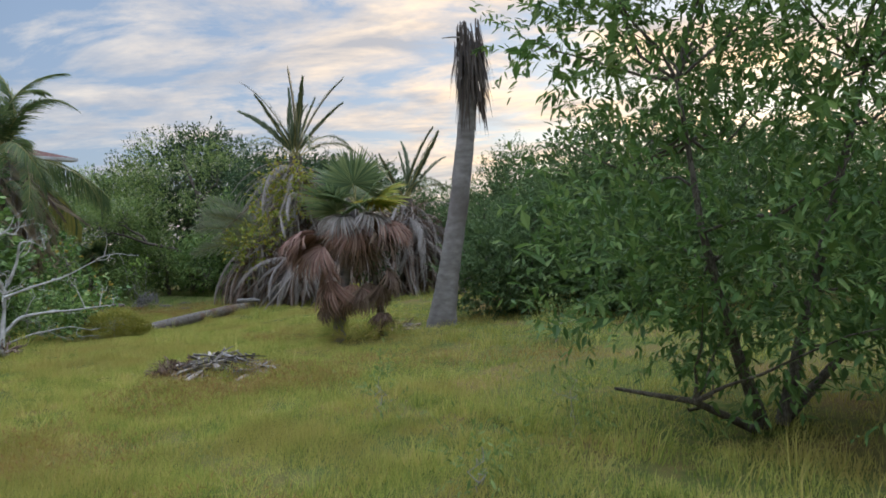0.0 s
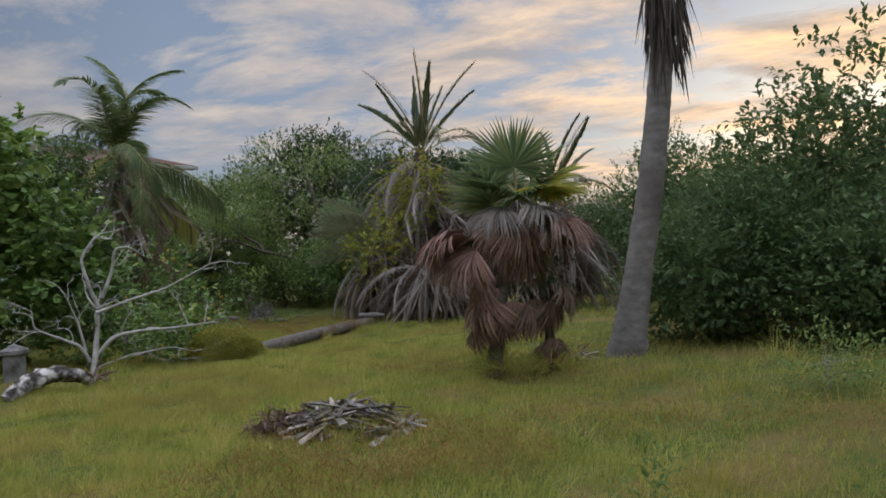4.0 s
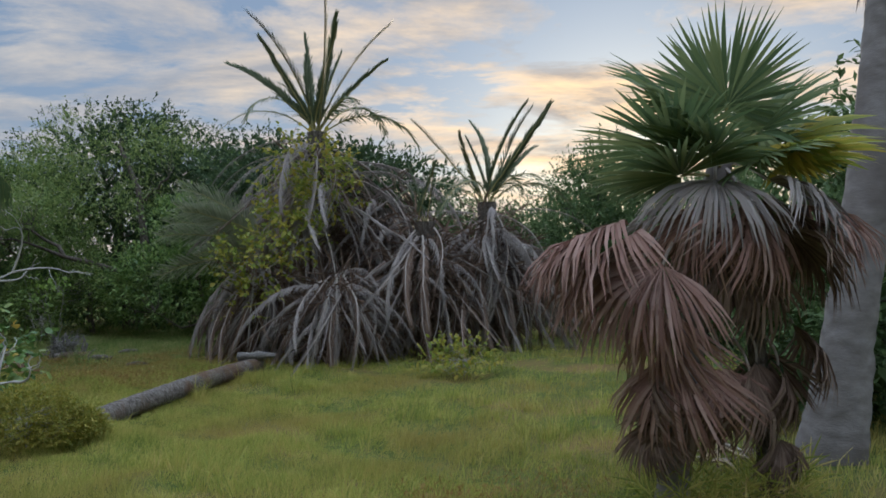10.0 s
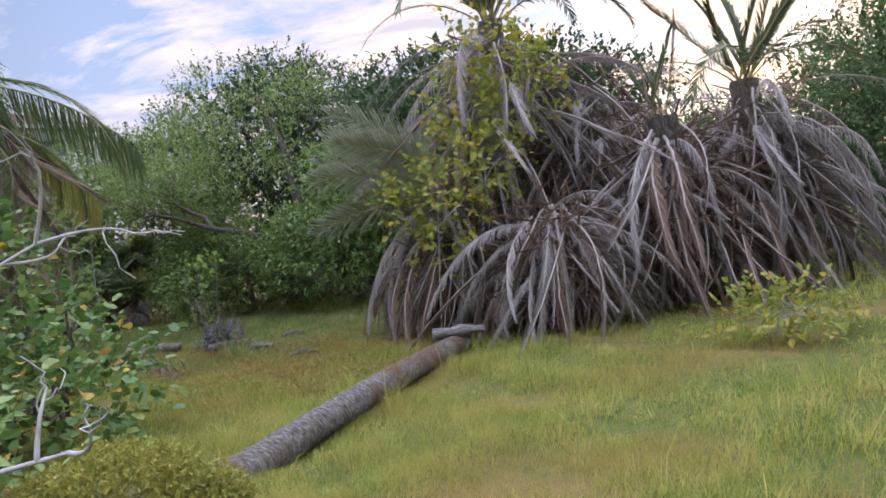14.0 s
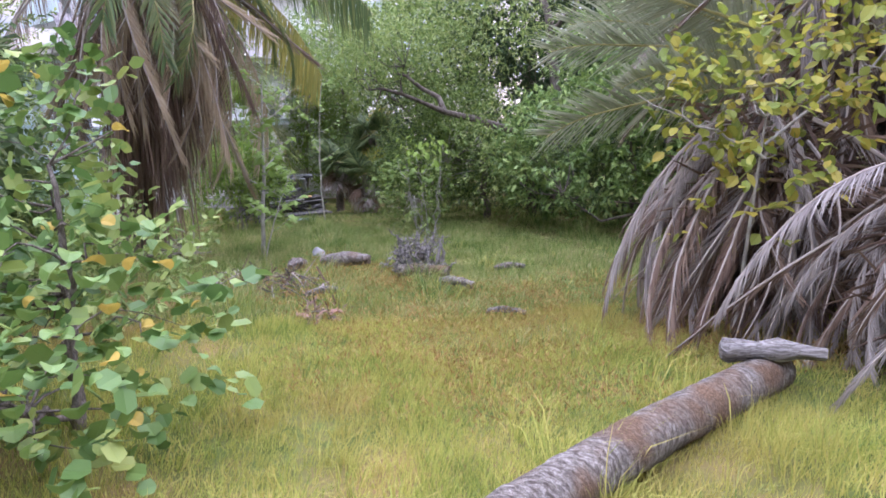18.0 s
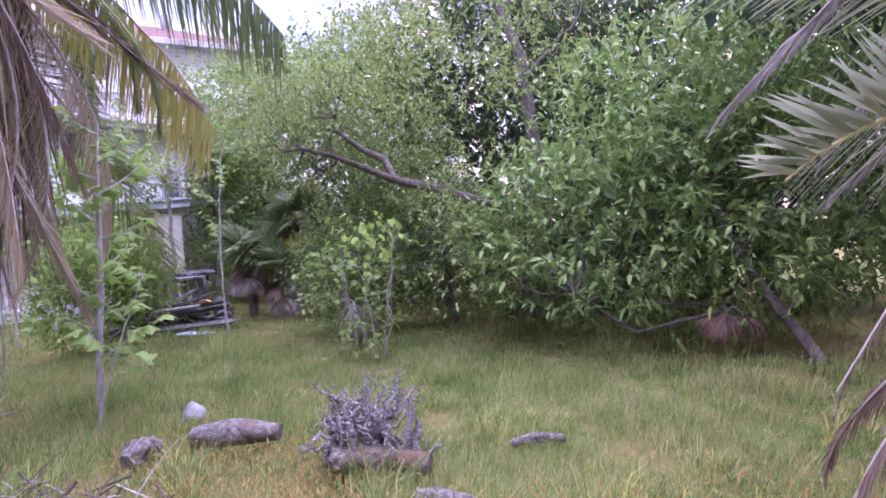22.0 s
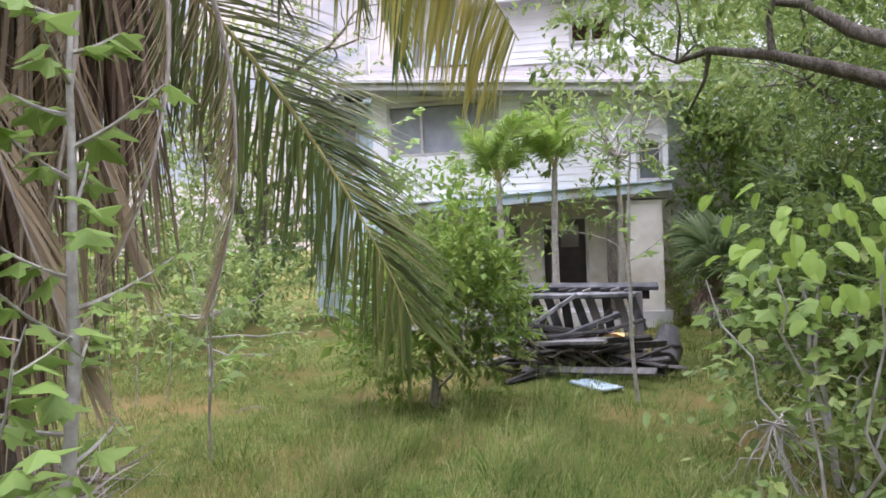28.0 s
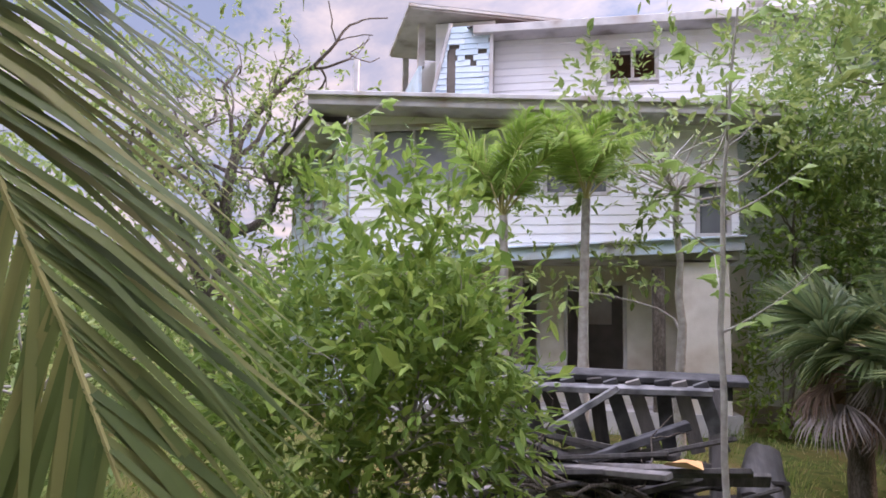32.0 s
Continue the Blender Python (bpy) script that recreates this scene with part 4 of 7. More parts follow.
# ---- shrubs by the start ----
plant("buttonwood_bush", (2.7, 8.3, 0), [(0, 0, 1.7, 1.7, 1.6, 1.4), (-0.6, -0.2, 3.3, 0.85, 0.9, 1.0), (1.1, 0.2, 3.5, 1.3, 1.1, 1.2), (-1.2, -0.5, 1.25, 0.6, 0.6, 0.6), (1.8, 0.5, 1.8, 1.2, 1.2, 1.5),
                                         (0.4, -0.5, 1.25, 1.2, 0.9, 0.6), (-1.1, 0.6, 3.6, 0.8, 0.8, 0.55), (-0.6, 0.3, 4.4, 1.1, 0.9, 0.6), (1.9, 0.4, 4.1, 1.2, 1.0, 1.3), (2.9, 0.6, 3.0, 1.1, 1.0, 1.5), (1.5, -1.2, 0.8, 1.3, 0.9, 0.7), (2.6, -1.0, 1.5, 1.0, 0.9, 1.0)],
      4700, 8, 0.095, 0.034, M_BUTTON, M_BARK, 91, "tall buttonwood bush with narrow green leaves", "bush", core=260,
      stems=[([(0, 0, 0), (-0.3, -0.3, 0.7), (-0.5, -0.3, 1.6), (-0.6, -0.2, 2.8)], [0.06, 0.035, 0.015]), ([(0.15, 0, 0), (0.6, 0.1, 1.4), (1.1, 0.2, 2.9)], [0.06, 0.02]),
             ([(-0.1, -0.1, 0), (-0.7, -0.5, 0.35), (-1.3, -0.6, 0.5)], [0.04, 0.012]), ([(0.2, 0.1, 0), (1.0, 0.4, 0.6), (1.8, 0.5, 1.6)], [0.05, 0.015])], branches=70, gap=0.3, shell=0.45)
for x, y, h in ((-0.5, 9.2, 0.42), (1.15, 8.2, 0.5), (0.35, 7.0, 0.3), (-3.4, 5.2, 0.25)):
    plant("weed_plant", (x, y, 0), [(0, 0, h * 0.6, h * 0.35, h * 0.35, h * 0.5)], 40, 7, 0.06, 0.016, M_GREEN, M_STEM, int(x * 10) + 200, "small upright green weed in the grass", "plant",
          stems=[([(0, 0, 0), (0, 0, h)], [0.006, 0.003])], branches=4, trunk_name="stem", thick=0.004, group="small weeds", gap=0.6)


# ---- left side: dead tree, sea grape, low shrub ----
def dead_branches(pts, rad, depth, seed, spread=0.75, shrink=0.62, n=3):
    out = tube(pts, rad, 7, 0.04, seed)
    if depth == 0:
        return out
    g = rng(seed)
    p = np.asarray(pts, float)
    d0 = p[-1] - p[0]
    L = np.linalg.norm(d0) * shrink
    for k in range(n):
        i = len(p) - 1 if k == 0 else g.integers(len(p) // 2, len(p))
        d = unit(unit(d0) + g.normal(0, spread, 3) + np.array([0, 0, 0.12]))
        q = bent(p[i], p[i] + d * L * g.uniform(0.7, 1.1), g.normal(0, 0.12, 3) * L, 6, seed + k, 0.015)
        q[:, 2] = np.maximum(q[:, 2], 0.03)
        r = rad[-1] * (1.0 if k == 0 else 0.75)
        out += dead_branches(q, [r, r * 0.55], depth - 1, seed * 3 + k + 1, spread, shrink, n)
    return out


dead_tree = thing("dead_tree", (-9.04, 17.13, 0), "bleached leafless dead tree with twisting white branches", "dead tree")
def snag(pts, r, seed, depth=2):
    """A bare bough in the tree's main plane, with twigs: (across, up) pairs."""
    g = rng(seed)
    p = np.array([(0.8 * u + g.normal(0, 0.03), 0.6 * u + g.normal(0, 0.06), z) for u, z in pts])
    t = np.linspace(0, len(p) - 1, 4 * len(p))
    q = np.stack([np.interp(t, np.arange(len(p)), p[:, c]) for c in range(3)], 1)
    q[1:-1] = (q[:-2] + 2 * q[1:-1] + q[2:]) / 4
    r *= 0.78
    out = tube(q, [r, r * 0.8, r * 0.5, r * 0.25], 7, 0.06, seed)
    for k in range(5):
        b = q[g.integers(len(q) // 3, len(q))]
        d = unit(unit(q[-1] - q[0]) + g.normal(0, 0.7, 3) + np.array([0, 0, 0.2]))
        e = b + d * g.uniform(0.25, 0.55)
        e[2] = max(e[2], 0.08)
        out += dead_branches(bent(b, e, g.normal(0, 0.05, 3), 6), [r * 0.35, r * 0.16], depth - 1, seed * 7 + k, 0.6, 0.7, 3)
    return out


part("trunk", smooth(mesh_from("dead_tree_trunk", snag([(0, -0.03), (0.03, 0.5), (0.10, 0.95), (0.12, 1.35)], 0.075, 3), M_WHITEWOOD)), dead_tree)
for seed, r, pts in ((11, 0.05, [(0.10, 1.0), (-0.05, 1.5), (-0.13, 2.0), (0.08, 2.38), (0.42, 2.32)]), (12, 0.045, [(0.12, 1.3), (0.30, 1.75), (0.40, 2.15), (0.68, 2.18), (0.85, 2.0)]),
                     (13, 0.04, [(0.11, 1.05), (0.55, 1.22), (1.15, 1.38), (1.95, 1.78)]), (14, 0.055, [(0.04, 0.3), (0.45, 0.62), (0.70, 0.66), (1.3, 0.66), (2.0, 0.70)]),
                     (15, 0.045, [(0.0, 0.2), (-0.22, 0.5), (-0.5, 0.62), (-0.92, 0.85), (-1.0, 1.15)]), (16, 0.035, [(-0.15, 0.4), (-0.3, 0.9), (-0.45, 1.4)]), (17, 0.03, [(0.02, 0.1), (0.6, 0.25), (1.3, 0.32), (1.7, 0.2)])):
    part("limb", smooth(mesh_from("dead_tree_limb", snag(pts, r, seed), M_WHITEWOOD)), dead_tree)
fallen = thing("fallen_limb", (-8.14, 15.79, 0), "bleached and blackened fallen limb arching over the grass", "log")
part("limb", smooth(mesh_from("fallen_limb", tube(bent((-0.49, -1.22, 0.02), (0, 0, 0.05), (0, 0, 0.24), 14, 5, 0.015), [0.10, 0.13, 0.11, 0.08], 10, 0.1, 2, cap=True), M_BLOTCHED)), fallen)
part("root_plate", smooth(mesh_from("fallen_limb_roots", sum([dead_branches(bent((0, 0, 0.06), (0.22 * math.cos(k), 0.22 * math.sin(k), 0.1 + 0.06 * (k % 3)), (0, 0, 0.03), 5), [0.03, 0.015], 1, 640 + k, 0.8) for k in range(7)], []), M_BROWN)), fallen)

plant("sea_grape_tree", (-12.0, 17.6, 0), [(0, 0, 4.1, 1.3, 1.2, 1.0), (-0.7, 0, 3.1, 1.7, 1.4, 1.3), (0.2, 0.2, 1.7, 1.5, 1.2, 1.3), (-1.8, -1.0, 1.6, 1.6, 1.2, 1.5), (-1.4, 0.3, 4.2, 1.2, 1.2, 1.0), (1.2, 0.6, 2.6, 1.0, 0.9, 0.9), (1.8, 0.9, 1.4, 0.8, 0.8, 0.8)], 1900, 7, 0.14, 0.13, M_THICKET, M_BARK, 101,
      "tall sea grape tree with rounded green leaves", "tree", core=260, stems=[([(0, 0, 0), (0, 0, 3.4)], [0.11, 0.05]), ([(0, 0, 0), (-1.0, 0.1, 3.3)], [0.09, 0.03])], w1=1.0, w2=0.95, p1=0.2, p2=0.8, gap=0.35)
plant("low_bush", (-9.0, 17.9, 0), [(0.4, 0.5, 0.45, 0.7, 0.5, 0.42), (-0.9, 0.4, 0.6, 0.8, 0.6, 0.55)], 330, 7, 0.08, 0.05, M_THICKET, M_STEM, 102, "low leafy bush behind a dead tree", "bush", stems=[([(0, 0, 0), (0, 0, 0.5)], [0.02, 0.008]), ([(-0.9, 0.2, 0), (-0.9, 0.2, 0.7)], [0.02, 0.008])], core=60, gap=0.5, trunk_name="stem", thick=0.008)
grape = plant("sea_grape_bush", (-9.55, 21.45, 0), [(0, 0, 0.65, 0.8, 0.8, 0.65), (-1.1, 0.4, 1.8, 0.7, 0.7, 0.65), (0.35, -0.75, 0.45, 0.6, 0.5, 0.4), (-0.9, -0.6, 0.7, 0.9, 0.8, 0.65)], 240, 6, 0.10, 0.095, M_GRAPE, M_BARK, 103,
              "sea grape bush with round green and yellowing leaves", "bush", stems=[([(0, 0, 0), (0.3, -0.2, 1.3)], [0.03, 0.012]), ([(0, 0, 0), (-0.6, 0.4, 1.6)], [0.035, 0.015]), ([(0, 0, 0), (0.3, -0.8, 0.6)], [0.025, 0.01])],
              w1=1.0, w2=0.95, p1=0.2, p2=0.8, gap=0.35, branches=60, thick=0.012)


def round_leaf(r=0.075):
    a = np.linspace(0, 2 * np.pi, 13)[:-1]
    v = np.stack([r + r * np.cos(a), r * 1.05 * np.sin(a), 0.25 * np.abs(r * np.sin(a)) - 0.03 * np.cos(a) ** 2], 1)
    v = np.concatenate([v, [[0.0, 0, 0], [r, 0, -0.006], [2 * r, 0, -0.02]]])
    f = [(k, (k + 1) % 12, 13) for k in range(12)]
    return mesh_from("round_leaf", [(v, np.array(f), 0)], M_GRAPE)


ROUND = round_leaf()
M_GRAPE_Y = leafmat("sea_grape_yellow", (0.34, 0.34, 0.08), (0.50, 0.38, 0.08), (0.55, 0.26, 0.07))
ROUND_Y = ROUND.copy()
ROUND_Y.materials[0] = M_GRAPE_Y
g = rng(105)
for k in range(290):
    o = unit(np.array([g.normal() + 0.8, g.normal() - 0.9, g.normal() + 0.3]))
    c = [(0, 0, 0.7), (0.35, -0.75, 0.45), (-0.9, 0.3, 1.7), (-0.8, -0.6, 0.7), (0.2, -0.3, 0.6)][k % 5]
    p = np.array(c) + o * np.array([0.85, 0.8, 0.75]) * g.uniform(0.6, 1.08)
    p[2] = max(p[2], 0.12)
    place_leaf("leaf", ROUND_Y if k % 6 == 0 else ROUND, grape, p, math.degrees(math.atan2(o[1], o[0])) + g.uniform(-50, 50), g.uniform(-30, 60), g.uniform(-40, 40), g.uniform(0.4, 0.85))

plant("low_shrub", (-7.5, 18.75, -0.05), [(0, 0, 0.20, 0.58, 0.5, 0.38), (0.35, 0.2, 0.12, 0.36, 0.32, 0.22)], 4000, 7, 0.036, 0.016, M_MOUND, M_STEM, 111, "rounded yellow-green low shrub", "shrub",
      stems=[([(0, 0, 0), (0, 0, 0.3)], [0.015, 0.006])], gap=2.0, shell=0.8, twig=0.08, rim=1.04, plain=True, trunk_name="stem", thick=0.006)
plant("yellow_shrub", (-2.4, 22.35, 0), [(0, 0, 0.22, 0.45, 0.3, 0.2), (-0.4, 0.1, 0.15, 0.35, 0.3, 0.16)], 110, 6, 0.09, 0.05, M_YELLOW, M_STEM, 113, "low yellow-leaved shrub beside dead palm fronds", "shrub",
      stems=[([(0, 0, 0), (0, 0, 0.3)], [0.012, 0.006])], gap=0.6, trunk_name="stem", thick=0.006)

# ---- date palm thicket with its skirt of dead fronds ----
DATE_UP = [frond_mesh("date_frond", 2.6, 8 + 17 * k, 130, 0.34, 0.03, M_DATE_UP, M_RACHIS, 120 + k, hang=0.15, rise=0.5, ragged=0.05, elev=82, start=0.08, folded=0.6, segs=2) for k in range(3)]
DATE_ARCH = [frond_mesh("date_frond_arching", 3.0, 105 + 20 * k, 54, 0.38, 0.022, M_DATE_UP, M_RACHIS, 125 + k, hang=0.5, rise=0.3, ragged=0.15, elev=50, start=0.2) for k in range(2)]
DATE_SIDE = [frond_mesh("date_frond_side", 2.1, 50, 84, 0.50, 0.022, M_DATE, M_RACHIS, 128 + k, hang=0.3, rise=0.35, ragged=0.05, elev=12, start=0.1) for k in range(2)]
DATE_DEAD = [frond_mesh("dead_frond", 3.2, 84 + 16 * k, 130, 0.36, 0.011, (M_DEAD, M_BROWN, M_DEAD, M_STRAW)[k], M_DEADRACHIS, 130 + k, hang=0.9, rise=0.0, ragged=0.2, elev=26 - 9 * k, start=0.12, stalk=0.015, folded=0.55, segs=2) for k in range(4)]
DATE_HANG = [frond_mesh("hanging_frond", 2.2, 52, 110, 0.36, 0.011, M_DEAD if k % 2 else M_BROWN, M_DEADRACHIS, 140 + k, hang=0.9, rise=0.0, ragged=0.2, elev=-28, start=0.06, folded=0.5, segs=2) for k in range(3)]


DATE_TEPEE = [frond_mesh("straight_dead_frond", 2.9, 20 + 8 * k, 120, 0.32, 0.011, (M_DEAD, M_BROWN, M_DEAD)[k], M_DEADRACHIS, 145 + k, hang=1.0, rise=0.0, ragged=0.3, elev=-36, start=0.08, folded=0.8, segs=2, stalk=0.018) for k in range(3)]


def date_palm(place, crown_z, ups, up_size, dead, dead_size, hang, seed, label, yaws=(150, 400)):
    root = thing("date_palm", place, label, "palm", "date palm thicket")
    g = rng(seed)
    part("trunk", smooth(mesh_from("date_trunk", ringed_trunk([(0, 0, -0.05), (0, 0, crown_z * 0.5), (0, 0, crown_z * (1 if ups else 0.8))], [0.26, 0.22, 0.2], 12, 0.02, 12, seed), M_BARK)), root)
    for k in range(ups):
        place_leaf("frond", DATE_UP[k % 3], root, (g.normal(0, 0.05), g.normal(0, 0.05), crown_z), k * 137.5 + seed, g.uniform(-17, 4), g.uniform(-40, 40), up_size * g.uniform(0.72, 1.08))
    for k in range(5 if ups > 5 else 0):
        place_leaf("frond", DATE_ARCH[k % 2], root, (0, 0, crown_z - 0.15), k * 62 + 20 + seed, g.uniform(-10, 10), g.uniform(-20, 20), up_size * g.uniform(0.75, 0.95))
    for k in range(dead):
        z = crown_z - 0.2 - 1.5 * (k / dead) * min(1, crown_z / 3.5)
        if k % 2:
            place_leaf("dead_frond", DATE_TEPEE[k % 3], root, (g.normal(0, 0.15), g.normal(0, 0.15), z), g.uniform(*yaws), g.uniform(-26, 10), g.uniform(-50, 50), min(dead_size * 1.05, z / 1.75) * g.uniform(0.75, 1.1))
        else:
            place_leaf("dead_frond", DATE_DEAD[k % 4], root, (g.normal(0, 0.15), g.normal(0, 0.15), z), g.uniform(*yaws), g.uniform(-58, 2), g.uniform(-30, 30), dead_size * (0.5 + 0.45 * z / crown_z) * g.uniform(0.7, 1.1))
    for k in range(hang):
        a = g.uniform(*yaws)
        z = crown_z * g.uniform(0.45, 0.95)
        place_leaf("hanging_frond", DATE_HANG[k % 3], root, (0.35 * math.cos(radians(a)), 0.35 * math.sin(radians(a)), z), a, g.uniform(-35, 5), g.uniform(-40, 40), min(1.1, z / 1.7) * g.uniform(0.75, 1.05))
    q = crown([(0, 0, crown_z * 0.42, 0.75 * dead_size, 0.75 * dead_size, crown_z * 0.5)], 420, 5, 0.5, 0.03, seed + 3, shell=0.2, up=-0.9, gap=2.0)[0]
    part("dead_thatch", mesh_from("dead_thatch", [q], M_BROWN), root, "dark thatch of old dead leaves")
    return root


date_palm((-4.95, 27.2, 0), 4.85, 13, 1.12, 70, 1.2, 44, 151, "tall date palm with upright fronds over grey dead fronds")
date_palm((-1.25, 26.5, 0), 3.15, 8, 0.95, 84, 1.15, 44, 153, "date palm with a drooping skirt of grey dead fronds", (140, 420))
date_palm((-2.7, 25.7, 0), 2.7, 4, 0.6, 34, 0.95, 26, 155, "small date palm among dead fronds")
date_palm((-3.45, 27.3, 0), 3.9, 0, 0.6, 40, 0.95, 16, 158, "old date palm hidden under a dome of grey dead fronds")
date_palm((-4.5, 24.9, 0), 1.8, 0, 0.5, 64, 0.86, 34, 157, "burst of bleached dead date palm fronds falling to the grass", (190, 350))
side_palm = date_palm((-5.95, 25.75, 0), 2.1, 0, 0.5, 26, 0.62, 44, 159, "date palm offshoot with green side fronds and a dead skirt", (170, 320))
for yaw, tilt, z, s in ((188, 8, 2.3, 1.0), (200, -8, 2.1, 1.05), (176, 14, 2.4, 0.95), (212, 16, 2.5, 0.9), (193, 30, 2.6, 0.9), (222, -2, 2.2, 0.85), (205, 22, 2.4, 0.95)):
    place_leaf("frond", DATE_SIDE[0], side_palm, (0, -0.1, z), yaw, tilt, 62, s * 0.95)

plant("vine", (-6.3, 24.6, 0), [(0.35, 0, 1.9, 0.65, 0.45, 0.5), (0.9, 0.3, 2.4, 0.6, 0.35, 0.5), (0.0, 0.1, 2.1, 0.35, 0.3, 0.25), (0.1, 0.05, 1.15, 0.22, 0.2, 0.35), (1.7, 1.0, 3.4, 0.6, 0.4, 0.7), (1.2, 1.3, 4.0, 0.7, 0.5, 0.5), (0.8, 0.8, 3.1, 0.5, 0.4, 0.5)], 430, 6, 0.095, 0.065, M_YELLOW, M_STEM, 161,
             "climbing vine with yellowing leaves over dead palm fronds", "vine", stems=[([(0.1, 0.2, 0), (0.2, 0.1, 0.9), (0.3, 0.1, 1.8)], [0.02, 0.008]), ([(0.3, 0.1, 1.5), (-0.6, -0.1, 2.0)], [0.012, 0.004]), ([(0.3, 0.1, 1.6), (1.6, 0.6, 2.7)], [0.012, 0.006])],
             gap=0.5, branches=50, thick=0.008, trunk_name="stem", w1=1.0, w2=0.85)

# fallen palm log and driftwood
log = thing("palm_log", (-6.6, 22.0, 0), "weathered grey fallen palm trunk lying in the grass", "log")
part("trunk", smooth(mesh_from("palm_log", ringed_trunk([(-0.74, -2.15, -0.06), (-0.35, -0.9, 0.0), (0.2, 0.6, 0.07), (0.75, 1.95, 0.10)], [0.14, 0.135, 0.135, 0.135], 14, 0.011, 16, 9), M_LOG)), log)
drift = thing("driftwood", (-6.05, 23.8, 0.22), "silver driftwood branch resting across a fallen log", "driftwood")
part("wood", smooth(mesh_from("driftwood", tube([(-0.12, -0.14, 0.05), (-0.10, -0.13, 0.05), (0.0, -0.09, 0.06), (0.1, -0.05, 0.05), (0.22, -0.01, 0.07), (0.36, 0.03, 0.06), (0.5, 0.05, 0.04)], [0.04, 0.085, 0.07, 0.055, 0.07, 0.05, 0.045], 14, 0.2, 5, cap=True), M_DRIFT)), drift)

# ---- glade: stump heap, rocks, wood bits ----
roots = thing("root_heap", (-10.35, 27.1, 0), "heap of silver weathered roots and driftwood", "driftwood")
part("root_tangle", smooth(mesh_from("root_tangle", sum([dead_branches(bent((0.30 * math.cos(k * 2.4), 0.24 * math.sin(k * 2.4), 0.02), (0.20 * math.cos(k * 1.3), 0.18 * math.sin(k * 1.3), 0.16 + 0.07 * (k % 3)), (0, 0, 0.05)),
                                                          [0.026, 0.014], 2, 300 + k, 0.75, 0.55) for k in range(26)], []), M_DRIFT)), roots)
for k, (x, y, h, lx, r) in enumerate(((0.33, -0.10, 0.50, 0.10, 0.05), (0.38, -0.15, 0.34, 0.16, 0.04), (0.41, -0.06, 0.42, 0.04, 0.045), (0.30, -0.14, 0.26, -0.08, 0.035), (0.45, -0.12, 0.24, 0.22, 0.03))):
    part("splinter", mesh_from("splinter", tube(bent((x, y, -0.02), (x + lx, y - 0.02, h), (0.03, 0, 0), 7, 320 + k, 0.012), [r * 0.75, r * 0.6, r * 0.45, r * 0.1], 5, 0.3, 330 + k, cap=True), M_DRIFT), roots, "bleached splinter of the stump")
part("base_log", smooth(mesh_from("root_base", tube(bent((-0.1, -0.25, 0.07), (0.6, -0.2, 0.07), (0, 0, 0.02)), [0.08, 0.07], 9, 0.1, 4, cap=True), M_LOG)), roots)
for x, y, L, r, yaw in ((-11.45, 27.1, 0.7, 0.09, 15), (-11.9, 26.6, 0.35, 0.08, 100), (-9.35, 26.3, 0.55, 0.05, -20), (-10.6, 25.4, 0.45, 0.04, 50), (-9.2, 27.6, 0.4, 0.04, 30), (-8.3, 25.2, 0.4, 0.03, 5)):
    b = thing("wood_chunk", (x, y, 0), "short weathered piece of wood on the grass", "log", "wood chunks", turn=yaw)
    part("wood", smooth(mesh_from("wood_chunk", tube(bent((-L / 2, 0, r), (L / 2, 0, r * 1.3), (0, 0, 0.03)), [r * 0.8, r * 0.95, r * 0.9, r * 0.75], 11, 0.22, int(L * 100), cap=True), M_LOG)), b)
stick_heap("rotten_stump", (-9.9, 24.4, 0), 12, (0.3, 0.22), 0.16, 0.4, (M_RED, M_BARK, M_BROWN), 305, "rotten red-brown stump remains in the grass")
stick_heap("dead_brush", (-11.51, 25.44, 0), 110, (1.1, 0.7), 0.22, 0.5, (M_BROWN, M_BARK, M_DEADRACHIS), 307, "low tangle of dry grey brushwood", flat=0.9, thick=(0.004, 0.011))
stick_heap("fallen_fronds", (-15.3, 27.2, 0), 80, (1.2, 0.8), 0.24, 1.1, (M_DEADRACHIS, M_DEAD), 309, "grey fallen palm fronds under a coconut palm", flat=0.4, thick=(0.004, 0.013))


def rock(name, place, size, seed, label):
    bm = bmesh.new()
    bmesh.ops.create_icosphere(bm, subdivisions=3, radius=1.0)
    for v in bm.verts:
        v.co *= 1 + 0.25 * noise.noise(v.co * 1.3 + Vector((seed, 0, 0)))
        v.co = Vector((v.co.x * size[0], v.co.y * size[1], max(v.co.z, -0.4) * size[2]))
    me = bpy.data.meshes.new(name)
    bm.to_mesh(me)
    bm.free()
    me.materials.append(M_ROCK)
    return single(name, smooth(me), place, label, "rock", "rocks")


rock("rock", (-12.4, 27.75, 0.06), (0.11, 0.09, 0.11), 1, "small pale rock in the grass")
rock("rock", (-10.75, 23.6, 0.03), (0.05, 0.05, 0.05), 2, "small white stone in the grass")

# ---- coconut palm ----
coco = thing("coconut_palm", (-14.75, 26.9, 0), "coconut palm with green fronds above hanging brown dead ones", "palm")
CZ = 5.3
part("trunk", smooth(mesh_from("coco_trunk", ringed_trunk([(-0.55, 0, -0.05), (-0.5, 0, 1.2), (-0.3, 0, 3.0), (0, 0, CZ)], [0.26, 0.19, 0.17, 0.19], 14, 0.012, 14, 3), M_BARK)), coco)
COCO = [frond_mesh("coco_frond", 4.3, 95 + 25 * k, 110, 0.82, 0.044, M_COCO, M_RACHIS, 320 + k, hang=0.75, rise=0.2, ragged=0.04, elev=58 - 8 * k, start=0.16, stalk=0.03) for k in range(3)]
